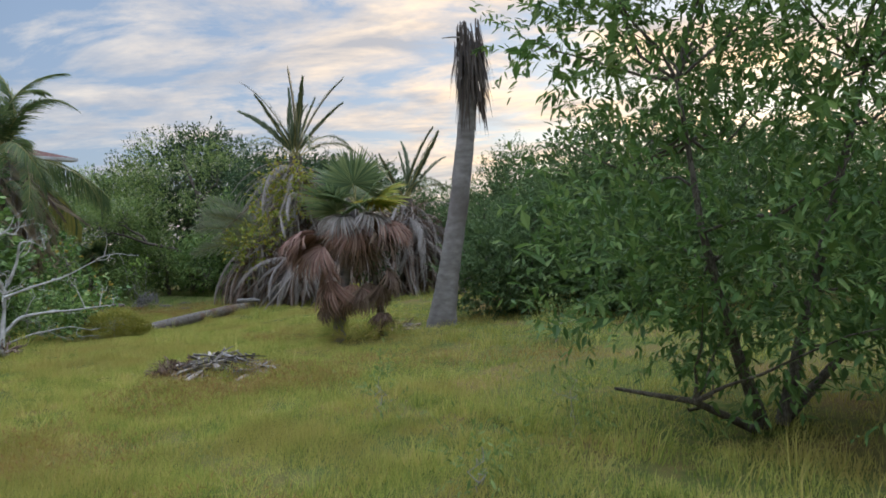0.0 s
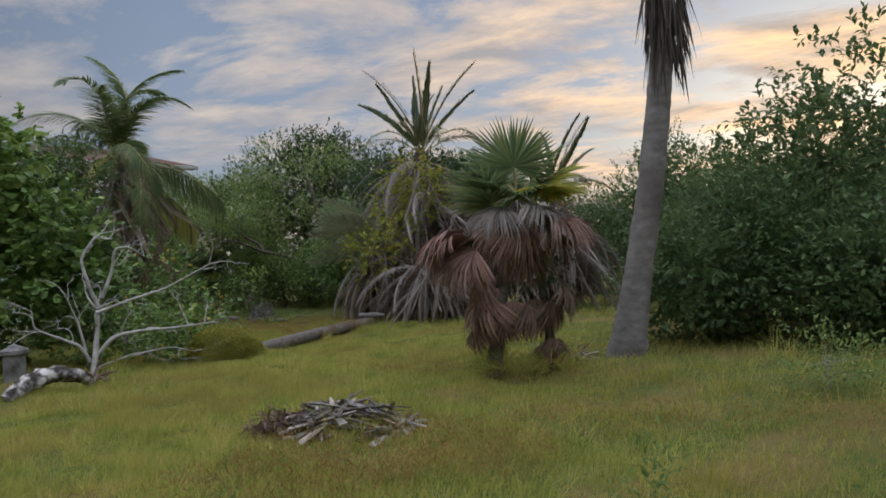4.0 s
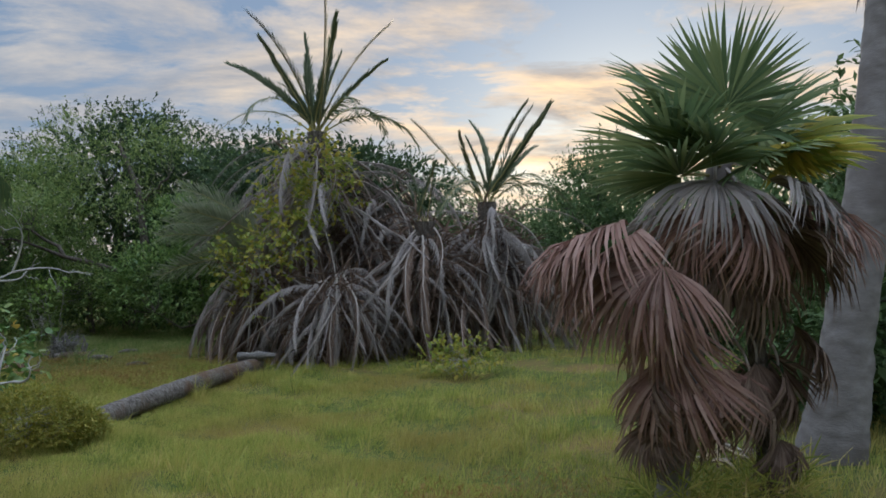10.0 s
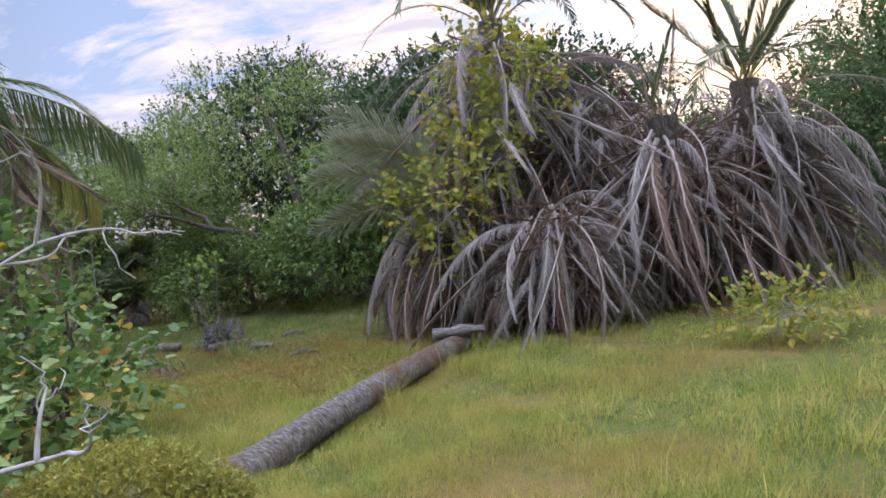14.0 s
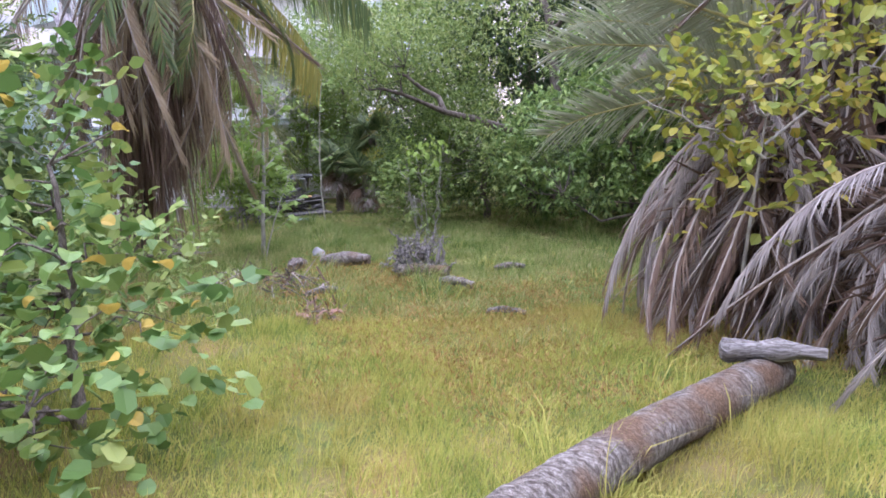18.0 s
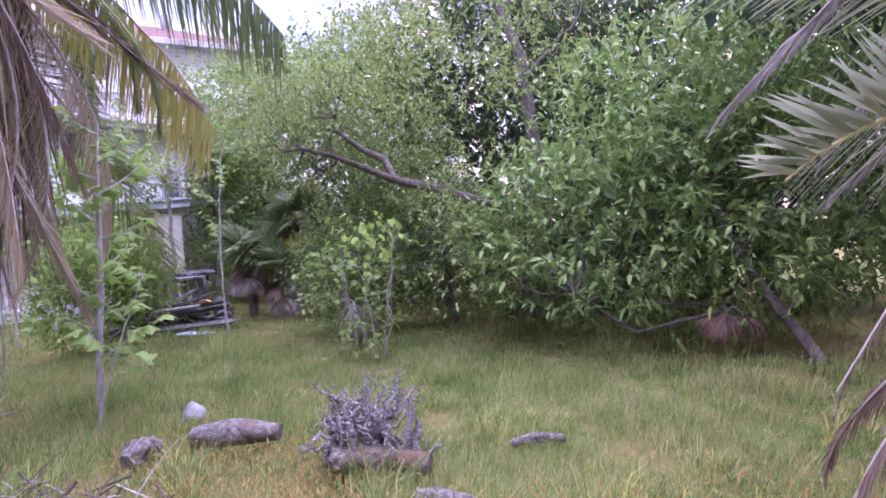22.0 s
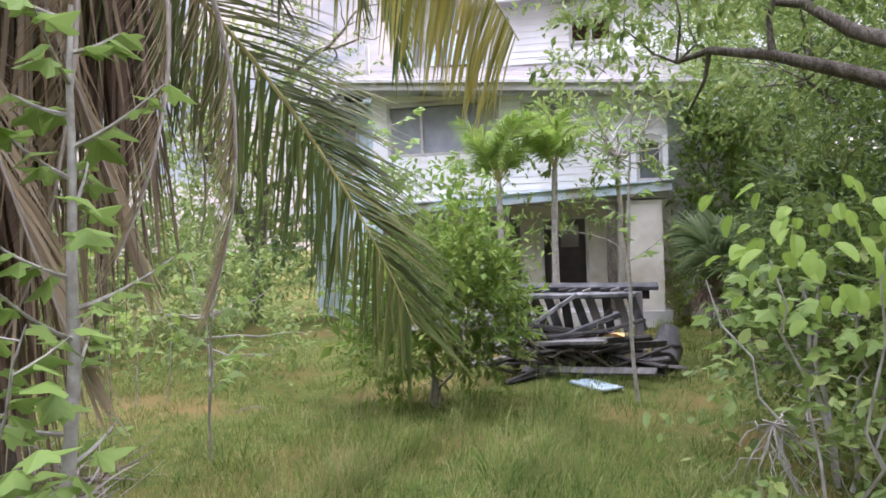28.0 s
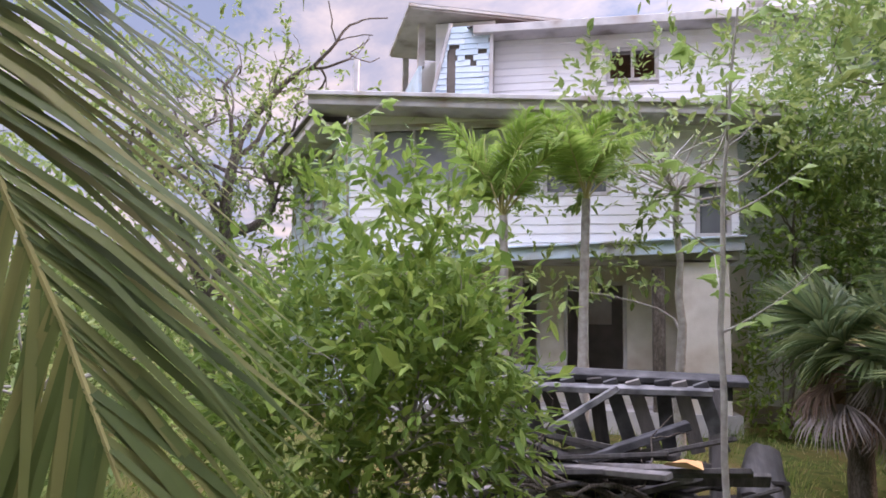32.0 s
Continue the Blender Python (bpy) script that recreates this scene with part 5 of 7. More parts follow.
COCO_Y = frond_mesh("coco_frond_yellow", 4.3, 98, 92, 0.85, 0.036, M_COCO_YELLOW, M_RACHIS, 325, hang=1.8, rise=0.0, ragged=0.06, elev=6, start=0.16, stalk=0.03)
COCO_DROOP = frond_mesh("coco_frond_low", 5.2, 104, 110, 0.74, 0.036, M_COCO, M_RACHIS, 326, hang=0.5, rise=0.1, ragged=0.03, elev=-4, start=0.16, stalk=0.03)
COCO_BIG = frond_mesh("coco_frond_big", 4.6, 34, 210, 1.0, 0.024, M_COCO_OLD, M_RACHIS, 327, hang=0.35, rise=0.0, folded=0.0, along=0.9, twist=72, ragged=0.04, elev=-37, start=0.2, stalk=0.028)
COCO_YBIG = frond_mesh("coco_frond_gold", 4.3, 50, 150, 1.15, 0.036, M_COCO_YELLOW, M_RACHIS, 328, hang=1.2, rise=-2.6, folded=0.3, along=0.4, ragged=0.04, elev=-13, start=0.14, stalk=0.028)
COCO_CURTAIN = [frond_mesh("curtain_frond", 2.7 + 0.25 * k, 12, 130, 0.6, 0.014, (M_STRAW, M_BROWN, M_STRAW)[k], M_DEADRACHIS, 334 + k, hang=2.6, rise=-0.6, ragged=0.45, elev=-74, start=0.06, stalk=0.018, folded=0.55) for k in range(3)]
COCO_DEAD = [frond_mesh("dead_coco_frond", 4.3, 62, 100, 0.6, 0.013, (M_BROWN, M_STRAW, M_DEAD)[k], M_DEADRACHIS, 330 + k, hang=3.4, rise=0.0, ragged=0.3, elev=-22, start=0.14, stalk=0.03) for k in range(3)]
g = rng(340)
for k, (yaw, tilt) in enumerate([(150, 12), (200, 25), (250, 8), (300, 20), (345, 30), (110, 18), (20, 42), (80, 55), (270, 60), (180, 65), (225, -6), (320, -4)]):
    place_leaf("frond", COCO[k % 3], coco, (0, 0, CZ), yaw, tilt - 5, g.uniform(-20, 20), g.uniform(0.85, 1.0))
place_leaf("frond", COCO_BIG, coco, (0.0, -0.15, CZ - 0.7), 76, 0, 0, 1.0, "large green drooping frond")
place_leaf("frond", COCO_YBIG, coco, (0, 0, CZ - 0.05), 76, 0, 0, 1.0, "yellowing frond")
COCO_GBIG = COCO_YBIG.copy()
COCO_GBIG.materials[0] = M_COCO
place_leaf("frond", COCO_GBIG, coco, (0, 0, CZ + 0.1), 60, 14, 0, 1.0, "green arching frond")
place_leaf("frond", COCO_DROOP, coco, (0, 0, CZ), 8, 10, 10, 0.8)
place_leaf("frond", COCO_DROOP, coco, (0, 0, CZ), 320, 10, -10, 0.85)
place_leaf("frond", COCO_DROOP, coco, (0, 0, CZ), 102, 16, 12, 0.9)
place_leaf("frond", COCO_Y, coco, (0, 0, CZ), 285, 4, 0, 0.85, "yellowing frond")
for k, (x, y, r, top, low, n) in enumerate([(0.1, 0.1, 0.5, 3.3, 0.2, 480), (0.3, 0.55, 0.3, 4.5, 0.7, 260), (0.25, 0.95, 0.22, 3.9, 0.9, 170), (0.1, -0.5, 0.34, 3.4, 0.8, 220), (-0.35, 0.0, 0.42, 3.0, -0.5, 420), (0.4, 0.35, 0.45, 5.0, 2.6, 260)]):
    part("dead_leaf_skirt", mesh_from("coco_skirt", [hanging_strips(345 + k, n, (x, y), r, top, low, 0.034, 0.06)], M_STRAW if k in (1, 5) else M_BROWN), coco, "brown curtain of dead leaves")
for k in range(34):
    a = (k * 137.5) % 215 - 150
    place_leaf("dead_frond", COCO_CURTAIN[k % 3], coco, (0.42 * math.cos(radians(a)), 0.42 * math.sin(radians(a)), CZ - 0.2 - 0.8 * g.random()), a, g.uniform(-14, 3), g.uniform(-60, 60), g.uniform(0.85, 1.15), "dead brown hanging frond")
for yaw, tilt, roll in ((34, 4, 20), (-12, -4, -20), (58, 12, 30), (-45, 6, 10)):
    place_leaf("frond", COCO_DROOP, coco, (0.05, 0, CZ - 0.75), yaw, tilt, roll, 0.62, "green arching frond")
for k in range(8):
    a = g.uniform(-60, 70)
    place_leaf("dead_frond", COCO_DEAD[1], coco, (0.2 * math.cos(radians(a)), 0.2 * math.sin(radians(a)), CZ - 0.1 - 0.4 * g.random()), a, g.uniform(-56, -36), g.uniform(-40, 40), g.uniform(0.58, 0.78), "straw-coloured hanging frond")
for k in range(6):
    place_leaf("dead_frond", COCO_DEAD[1], coco, (0.15, 0.15 + 0.06 * k, CZ - 0.35), 34 + 9 * k, -40 + 2.5 * k, g.uniform(-25, 25), 0.85 + 0.04 * (k % 3), "straw-coloured hanging frond")
for k in range(7):
    a = g.uniform(-140, -60)
    place_leaf("dead_frond", COCO_DEAD[k % 3], coco, (0.18 * math.cos(radians(a)), 0.18 * math.sin(radians(a)), CZ - 0.15 - 0.35 * g.random()), a, g.uniform(-38, -6), g.uniform(-30, 30), g.uniform(0.8, 1.02), "dead brown hanging frond")


# ---- saplings with lobed fresh leaves ----
def lobed_leaf(r=0.1):
    a = np.linspace(-2.6, 2.6, 15)
    q = r * (0.75 + 0.25 * np.cos(a * 5)) * (0.75 + 0.35 * np.cos(a))
    v = np.stack([r * 0.3 + q * np.cos(a), q * np.sin(a) * 1.1, -0.25 * q * np.abs(np.sin(a)) - 0.1 * q], 1)
    v = np.concatenate([v, [[r * 0.2, 0, 0.01]]])
    return mesh_from("lobed_leaf", [(v, np.array([(k, k + 1, 15) for k in range(14)]), 0)], M_FRESH)


M_LIME = leafmat("light_green_leaf", (0.16, 0.28, 0.05), (0.25, 0.38, 0.075), (0.37, 0.47, 0.13), 0.5)
LOBED = lobed_leaf()


def oval_leaf(r=0.09):
    a = np.linspace(0, 2 * np.pi, 15)[:-1]
    x, y = r + r * np.cos(a), 0.72 * r * np.sin(a) * (1 - 0.15 * np.cos(a))
    v = np.stack([x, y, 0.35 * np.abs(y) - 0.4 * (x / r) ** 2 * r * 0.25], 1)
    m = np.array([[0.0, 0, 0], [r, 0, -r * 0.1], [2 * r, 0, -r * 0.4]])
    v = np.concatenate([v, m])
    f = [(k, (k + 1) % 14, 15) for k in range(14)]
    return mesh_from("oval_leaf", [(v, np.array(f), 0)], M_LIME)


OVAL = oval_leaf()


def sapling(place, tall, leaves, leaf, size, seed, label, lean=(0, 0), low=0.25, reach=0.5, thick=0.022):
    root = thing("sapling", place, label, "sapling", "saplings")
    g = rng(seed)
    stem = bent((0, 0, -0.02), (lean[0], lean[1], tall), (g.normal(0, 0.05), g.normal(0, 0.05), 0), 10, seed, 0.008)
    part("stem", smooth(mesh_from("sapling_stem", tube(stem, [thick, thick * 0.75, thick * 0.3], 7), M_STEM)), root)
    per = 5
    for k in range(max(3, leaves // per)):
        t = low + (1 - low) * (k + 0.5) / max(3, leaves // per)
        b = np.array([np.interp(t, np.linspace(0, 1, 10), stem[:, c]) for c in range(3)])
        a = k * 2.4 + g.normal(0, 0.3)
        L = reach * g.uniform(0.5, 1.0) * (1.1 - 0.5 * t)
        e = b + np.array([math.cos(a) * L, math.sin(a) * L, L * g.uniform(0.2, 0.7)])
        tw = bent(b, e, (0, 0, -0.06 * L), 6)
        part("twig", mesh_from("twig", tube(tw, [thick * 0.35, thick * 0.12], 5), M_STEM), root)
        for j in range(per):
            q = tw[min(5, 1 + j)]
            place_leaf("leaf", leaf, root, q, math.degrees(a) + g.uniform(-80, 80), g.uniform(-35, 25), g.uniform(-30, 30), size * g.uniform(0.65, 1.15))
    return root


sapling((-13.3, 27.55, 0), 2.7, 80, LOBED, 1.2, 351, "slender sapling with pale stem and sparse lobed leaves", (0.1, 0.1), 0.2, 0.65, 0.036)
sapling((-12.95, 27.2, 0), 1.4, 40, LOBED, 1.2, 352, "small sapling with sparse fresh green leaves", (0.35, 0.3), 0.3, 0.5, 0.012)
sapling((-15.6, 28.4, 0), 1.7, 35, LOBED, 0.95, 353, "slender sapling with sparse lobed leaves", (-0.05, 0.1), 0.3, 0.5, 0.014)
sapling((-15.65, 32.5, 0), 3.2, 45, LOBED, 0.95, 354, "tall thin sapling with pale stem beside broken boards", (0.05, 0.05), 0.4, 0.6, 0.022)
sapling((-19.3, 32.3, 0), 3.0, 60, LOBED, 1.2, 356, "thin tree with lobed leaves before a white house", (0.1, 0.0), 0.5, 0.7, 0.025)
sapling((-18.9, 31.2, 0), 3.3, 60, LOBED, 1.2, 357, "thin tree with lobed leaves before a white house", (-0.1, 0.0), 0.5, 0.7, 0.025)

# shrub with large drooping light leaves
big = plant("big_leaf_shrub", (-12.3, 30.65, 0), [(0, 0.1, 0.45, 0.4, 0.35, 0.35)], 40, 7, 0.09, 0.045, M_GREEN, M_STEM, 361, "shrub with pale stems and large light green leaves", "shrub",
            stems=[([(0.2, 0.2, 0), (0.15, -0.15, 1.5)], [0.010, 0.005]), ([(0.3, 0.2, 0), (0.6, 0.0, 1.55)], [0.009, 0.004]), ([(0.2, 0.2, 0), (-0.2, -0.2, 1.4)], [0.009, 0.004]), ([(0.3, 0.3, 0), (0.45, 0.35, 1.7)], [0.009, 0.004])], branches=30, gap=0.4, thick=0.006, w1=1.0, w2=0.85, trunk_name="stem")
g = rng(363)
for k in range(54):
    o = unit(np.array([g.normal() + 0.2, g.normal() - 0.4, g.normal() * 0.7]))
    p = np.array((0.2, 0.05, 1.58)) + o * np.array([0.52, 0.45, 0.36]) * g.uniform(0.5, 1.1)
    place_leaf("leaf", OVAL, big, p, math.degrees(math.atan2(o[1], o[0])) + g.uniform(-60, 60), g.uniform(-75, -20), g.uniform(-30, 30), g.uniform(0.4, 0.72))
lobed = plant("lobed_shrub", (-12.95, 31.9, 0), [(0, 0, 0.8, 0.55, 0.5, 0.6), (0.1, 0.3, 1.1, 0.5, 0.5, 0.4)], 200, 7, 0.08, 0.05, M_GREEN, M_STEM, 365, "shrub with pale stems and fresh lobed leaves", "shrub",
              stems=[([(0, 0, 0), (-0.15, -0.1, 1.3)], [0.02, 0.01]), ([(0.1, 0, 0), (0.25, -0.1, 1.1)], [0.018, 0.008]), ([(0, 0, 0), (-0.3, 0.15, 1.4)], [0.02, 0.008])], branches=30, gap=0.4, thick=0.008, w1=1.0, w2=0.85, trunk_name="stem")
for k in range(90):
    o = unit(np.array([g.normal() + 0.25, g.normal() - 0.7, g.normal() * 0.6 + 0.5]))
    p = np.array((-0.05, 0, 0.95)) + o * np.array([0.7, 0.65, 0.6]) * g.uniform(0.75, 1.15)
    p[2] = max(p[2], 0.2)
    place_leaf("leaf", LOBED, lobed, p, math.degrees(math.atan2(o[1], o[0])) + g.uniform(-60, 60), g.uniform(-40, 15), g.uniform(-30, 30), g.uniform(0.7, 1.1))

# ---- bushes and trees round the glade ----
plant("round_bush", (-16.5, 30.65, 0), [(0, 0, 1.15, 0.68, 0.68, 0.6), (-0.35, 0.2, 1.6, 0.45, 0.45, 0.42), (0.4, 0.3, 0.95, 0.45, 0.4, 0.5), (-0.2, -0.3, 0.65, 0.5, 0.45, 0.35), (0.1, 0.1, 1.95, 0.22, 0.22, 0.35), (-0.5, -0.1, 2.05, 0.16, 0.16, 0.3), (0.45, 0.3, 1.6, 0.2, 0.2, 0.35)], 1700, 8, 0.085, 0.034, M_BUSH, M_STEM, 371, "bushy green shrub with small leaves and upright shoots", "bush", core=80,
      stems=[([(0, 0, 0), (0, 0, 0.9)], [0.03, 0.015]), ([(-0.1, 0, 0), (-0.4, 0.2, 1.2)], [0.02, 0.01]), ([(0.1, 0, 0), (0.4, 0.2, 0.9)], [0.02, 0.01])], branches=60, gap=0.16, freq=1.8, thick=0.008)
plant("olive_bush", (-13.15, 33.0, 0), [(0, 0, 1.6, 1.0, 0.9, 1.0), (0.4, 0.3, 2.5, 0.8, 0.8, 0.6), (-0.5, 0, 0.9, 0.8, 0.8, 0.7), (0.9, 0.6, 1.4, 0.8, 0.8, 1.2)], 2600, 8, 0.06, 0.026, M_OLIVE, M_STEM, 373, "dense dark green bush with small leaves", "bush", core=220,
      stems=[([(0, 0, 0), (0, 0, 1.2)], [0.035, 0.02]), ([(0.1, 0, 0), (0.4, -0.1, 1.3)], [0.025, 0.015])], gap=0.5)
plant("glade_thicket", (-8.6, 32.6, 0), [(-0.6, -0.5, 1.5, 1.7, 1.3, 1.2), (0.9, -0.6, 2.0, 1.5, 1.2, 1.5), (-0.2, 0.6, 3.0, 1.5, 1.4, 1.1), (1.6, 0.6, 3.8, 1.5, 1.4, 1.3), (-1.8, -0.1, 1.1, 0.9, 0.8, 0.7), (2.2, -0.2, 2.2, 1.2, 1.0, 1.6)], 2900, 8, 0.135, 0.05, M_THICKET, M_BARK, 375,
      "tall thicket of glossy green shrubs at the edge of the glade", "thicket", core=140, stems=[([(0, 0, 0), (-0.3, 0.2, 2.6)], [0.07, 0.03]), ([(1.6, -1.6, 0), (0.9, -0.8, 1.0), (0.2, 0.2, 2.4)], [0.07, 0.05, 0.03]), ([(0.6, -1.2, 0.5), (-0.3, -1.5, 0.3), (-1.0, -1.4, 0.75)], [0.025, 0.02, 0.01])], gap=0.35, branches=70, freq=1.4)
plant("canopy_tree", (-4.4, 31.2, 0), [(-1.6, -1.6, 4.2, 1.9, 1.7, 0.75), (0, 0, 4.3, 2.0, 1.9, 0.8), (-0.2, -2.6, 4.0, 1.5, 1.3, 0.7), (1.5, 0.4, 4.0, 1.7, 1.6, 0.8), (-2.6, -0.2, 4.3, 1.4, 1.3, 0.7)], 1500, 7, 0.13, 0.06, M_DARK, M_BARK, 379, "spreading dark tree over the edge of the glade", "tree", core=260, plain=True,
      stems=[([(0.4, 0.2, 0), (0.2, 0, 1.8), (-0.4, -0.5, 3.9)], [0.15, 0.11, 0.05]), ([(0.2, 0, 1.8), (1.2, 0.4, 3.8)], [0.08, 0.03])], branches=40, gap=0.5, thick=0.03)
clump = thing("dead_fan_clump", (-7.9, 31.5, 0), "pile of russet dead palm leaves under the thicket", "dead leaves")
for k in range(6):
    place_leaf("dead_fan_leaf", (FAN_RED + FAN_BROWN)[k % 5], clump, (0.1 * math.cos(k), 0.1 * math.sin(k), 0.55), 200 + 37 * k, -25 - 5 * (k % 3), 20 * (k % 3) - 20, 0.5)
limb_tree = plant("limb_tree", (-11.4, 34.4, 0), [(-0.8, -1.6, 3.9, 1.8, 1.6, 0.8), (-2.0, -2.8, 3.55, 1.2, 1.1, 0.5), (-1.4, -3.6, 3.6, 1.2, 0.9, 0.4), (-2.6, -3.4, 3.0, 0.9, 0.8, 0.35), (0.1, -2.8, 1.3, 0.9, 0.75, 0.75), (0.5, -2.2, 1.9, 0.8, 0.8, 0.8), (0.8, 0.4, 5.2, 2.2, 1.8, 1.2), (-1.0, 1.5, 6.2, 2.4, 1.8, 1.1), (-3.4, -2.0, 3.9, 1.2, 1.1, 0.45), (-3.0, -0.3, 4.7, 1.4, 1.3, 0.6)], 3700, 8, 0.08, 0.034, M_GREEN, M_BARK, 377,
                  "spreading tree with a long crooked bare limb and fine green leaves", "tree",
                  stems=[([(0.2, -0.4, 0), (0.3, -0.8, 1.2), (0.3, -1.6, 1.9), (-0.2, -2.4, 2.15), (-0.7, -2.75, 2.3), (-1.1, -2.9, 2.5), (-1.5, -3.0, 2.68), (-1.9, -3.1, 2.8), (-2.15, -3.15, 2.78)], [0.12, 0.105, 0.085, 0.07, 0.056, 0.044, 0.034, 0.026, 0.014]),
                         ([(-0.65, -0.9, 0), (-0.65, -1.0, 1.5)], [0.09, 0.06]),
                         ([(-0.7, -2.75, 2.3), (-0.9, -2.6, 2.6), (-1.3, -2.55, 2.8), (-1.6, -2.6, 3.05), (-1.75, -2.7, 3.1)], [0.06, 0.045, 0.02]), ([(-1.5, -3.0, 2.68), (-1.52, -3.0, 2.9), (-1.45, -2.95, 3.2)], [0.025, 0.01]),
                         ([(-1.9, -3.1, 2.8), (-1.95, -3.1, 2.62), (-2.1, -3.1, 2.45)], [0.018, 0.008]),
                         ([(0.3, 0.3, 0), (0.5, 0.6, 2.5), (0.3, 0.6, 4.5), (-0.4, 1.0, 6.0)], [0.17, 0.11, 0.05]), ([(0.3, 0.6, 4.0), (1.3, 0.4, 4.9)], [0.07, 0.03])], branches=110, gap=0.12, up=0.1, thick=0.012)
plant("tree", (-13.2, 39.6, 0), [(0, 0, 5.6, 3.6, 3.0, 2.4), (-2.6, -0.6, 4.2, 2.8, 2.4, 2.2), (2.4, -0.8, 4.8, 2.8, 2.4, 2.4), (0, -1.6, 2.6, 4.2, 2.0, 2.2), (1, 0, 7.0, 1.8, 1.6, 1.2)], 5200, 7, 0.13, 0.065, M_DARK, M_BARK, 381, "large dense dark green tree", "tree", core=700, plain=True,
      stems=[([(0, 0, 0), (0, 0, 4.5)], [0.3, 0.12])], branches=30, gap=0.35, thick=0.05, group="trees behind the glade")
plant("tree", (-8.3, 37.6, 0), [(0, 0, 4.6, 3.2, 2.4, 2.1), (2.4, 0.4, 4.0, 2.4, 2.0, 2.0), (-1.4, -0.8, 2.4, 2.6, 1.8, 2.0), (1.5, -0.6, 2.0, 2.8, 1.6, 1.8)], 4000, 7, 0.13, 0.065, M_DARK, M_BARK, 383, "large dense dark green tree", "tree", core=700, plain=True,
      stems=[([(0, 0, 0), (0, 0, 3.8)], [0.25, 0.1])], branches=30, gap=0.3, thick=0.05, group="trees behind the glade")
plant("tree", (-3.0, 36.0, 0), [(0, 0, 3.0, 3.0, 1.8, 1.8), (-2.6, 0.4, 3.4, 2.2, 1.8, 2.0), (2.6, 0, 2.4, 2.4, 1.6, 1.7)], 4200, 8, 0.10, 0.05, M_MANGROVE, M_BARK, 385, "leafy green tree behind the palms", "tree", core=420, plain=True,
      stems=[([(0, 0, 0), (0, 0, 2.5)], [0.18, 0.08])], branches=20, gap=0.3, thick=0.04, group="trees behind the glade")
plant("pale_tree", (-18.6, 34.6, 0), [(0, 0, 3.4, 1.3, 1.2, 1.0), (-0.9, -0.6, 2.6, 1.0, 0.9, 0.9)], 420, 7, 0.11, 0.05, M_GREEN, M_STEM, 387, "sparse pale-stemmed tree beside the house", "tree",
      stems=[([(0, 0, 0), (0, 0, 2.8)], [0.06, 0.03])], gap=0.2)
for x, y, h, s in ((1.8, 18.2, 2.4, 1), (4.2, 17.2, 2.3, 2), (6.8, 17.4, 3.4, 3), (3.4, 21.0, 3.0, 4), (3.0, 25.0, 3.2, 5), (6.0, 24.0, 3.6, 6), (9.5, 19.0, 3.2, 7), (5.2, 29.0, 4.0, 8), (9.0, 27.0, 4.2, 9), (1.9, 28.8, 4.6, 10), (2.4, 32.5, 4.8, 11), (-0.2, 33.0, 3.0, 12), (5.0, 34.5, 4.6, 13)):
    plant("mangrove_bush", (x, y, 0), [(0, 0, h * 0.5, 1.6, 1.4, h * 0.48), (0.7, 0.4, h * 0.8, 1.1, 1.0, h * 0.32), (-0.7, -0.3, h * 0.35, 1.1, 1.0, h * 0.33)], 1350, 7, 0.10, 0.048, M_MANGROVE, M_BARK, 400 + s, "dense dark green mangrove bush in the hedge", "bush", core=260, plain=True,
          stems=[([(0, 0, 0), (0.2, 0.1, h * 0.7)], [0.06, 0.02]), ([(0, 0, 0), (-0.5, -0.2, h * 0.5)], [0.04, 0.015])], branches=25, gap=0.35, group="mangrove hedge")
for x, y, h, s in ((4.92, 19.83, 5.4, 6), (4.28, 21.26, 4.4, 7), (7, 44, 6.0, 1), (2.5, 42, 4.6, 2), (13, 40, 6.5, 3), (18, 36, 6.0, 4), (12, 32, 5.0, 5)):
    plant("mangrove_tree", (x, y, 0), [(0, 0, h * 0.6, 2.2, 2.0, h * 0.36), (1.2, 0.4, h * 0.8, 1.4, 1.2, h * 0.24), (-1.4, 0, h * 0.45, 1.6, 1.4, h * 0.32)], 1100, 7, 0.16, 0.075, M_MANGROVE, M_BARK, 420 + s, "tall loose mangrove tree against the bright sky", "tree", plain=True,
          stems=[([(0, 0, 0), (0.2, 0.1, h * 0.7)], [0.12, 0.04])], branches=40, gap=0.15, group="far mangrove trees")
plant("shrub_bank", (-12.0, 23.6, 0), [(0, 0, 0.5, 1.2, 0.8, 0.45), (-1.2, 0.3, 0.6, 1.0, 0.8, 0.5)], 380, 7, 0.09, 0.045, M_GREEN, M_STEM, 431, "low bank of mixed green shrubs", "shrub", gap=0.3, trunk_name="stem", thick=0.008)
plant("left_thicket", (-15.0, 22.0, 0), [(0, 0, 1.3, 1.8, 1.4, 1.2), (-2.0, 0.4, 1.6, 1.8, 1.5, 1.5), (0.8, 2.0, 0.9, 1.2, 1.2, 0.8)], 1500, 7, 0.11, 0.06, M_GREEN, M_BARK, 433, "leafy green thicket behind the sea grapes", "thicket", gap=0.3)
plant("screen_tree", (-13.92, 22.60, 0), [(0, 0, 2.8, 1.4, 1.2, 1.2), (-0.8, 0.4, 4.2, 1.2, 1.1, 0.9), (0.4, 0.3, 4.4, 1.0, 0.9, 0.8), (0.6, 0.2, 1.4, 1.2, 1.0, 1.1)], 1300, 8, 0.12, 0.06, M_MANGROVE, M_BARK, 435, "dense dark green tree in the thicket", "tree", core=160, plain=True,
      stems=[([(0, 0, 0), (0, 0, 2.2)], [0.09, 0.04])], branches=30, gap=0.4)
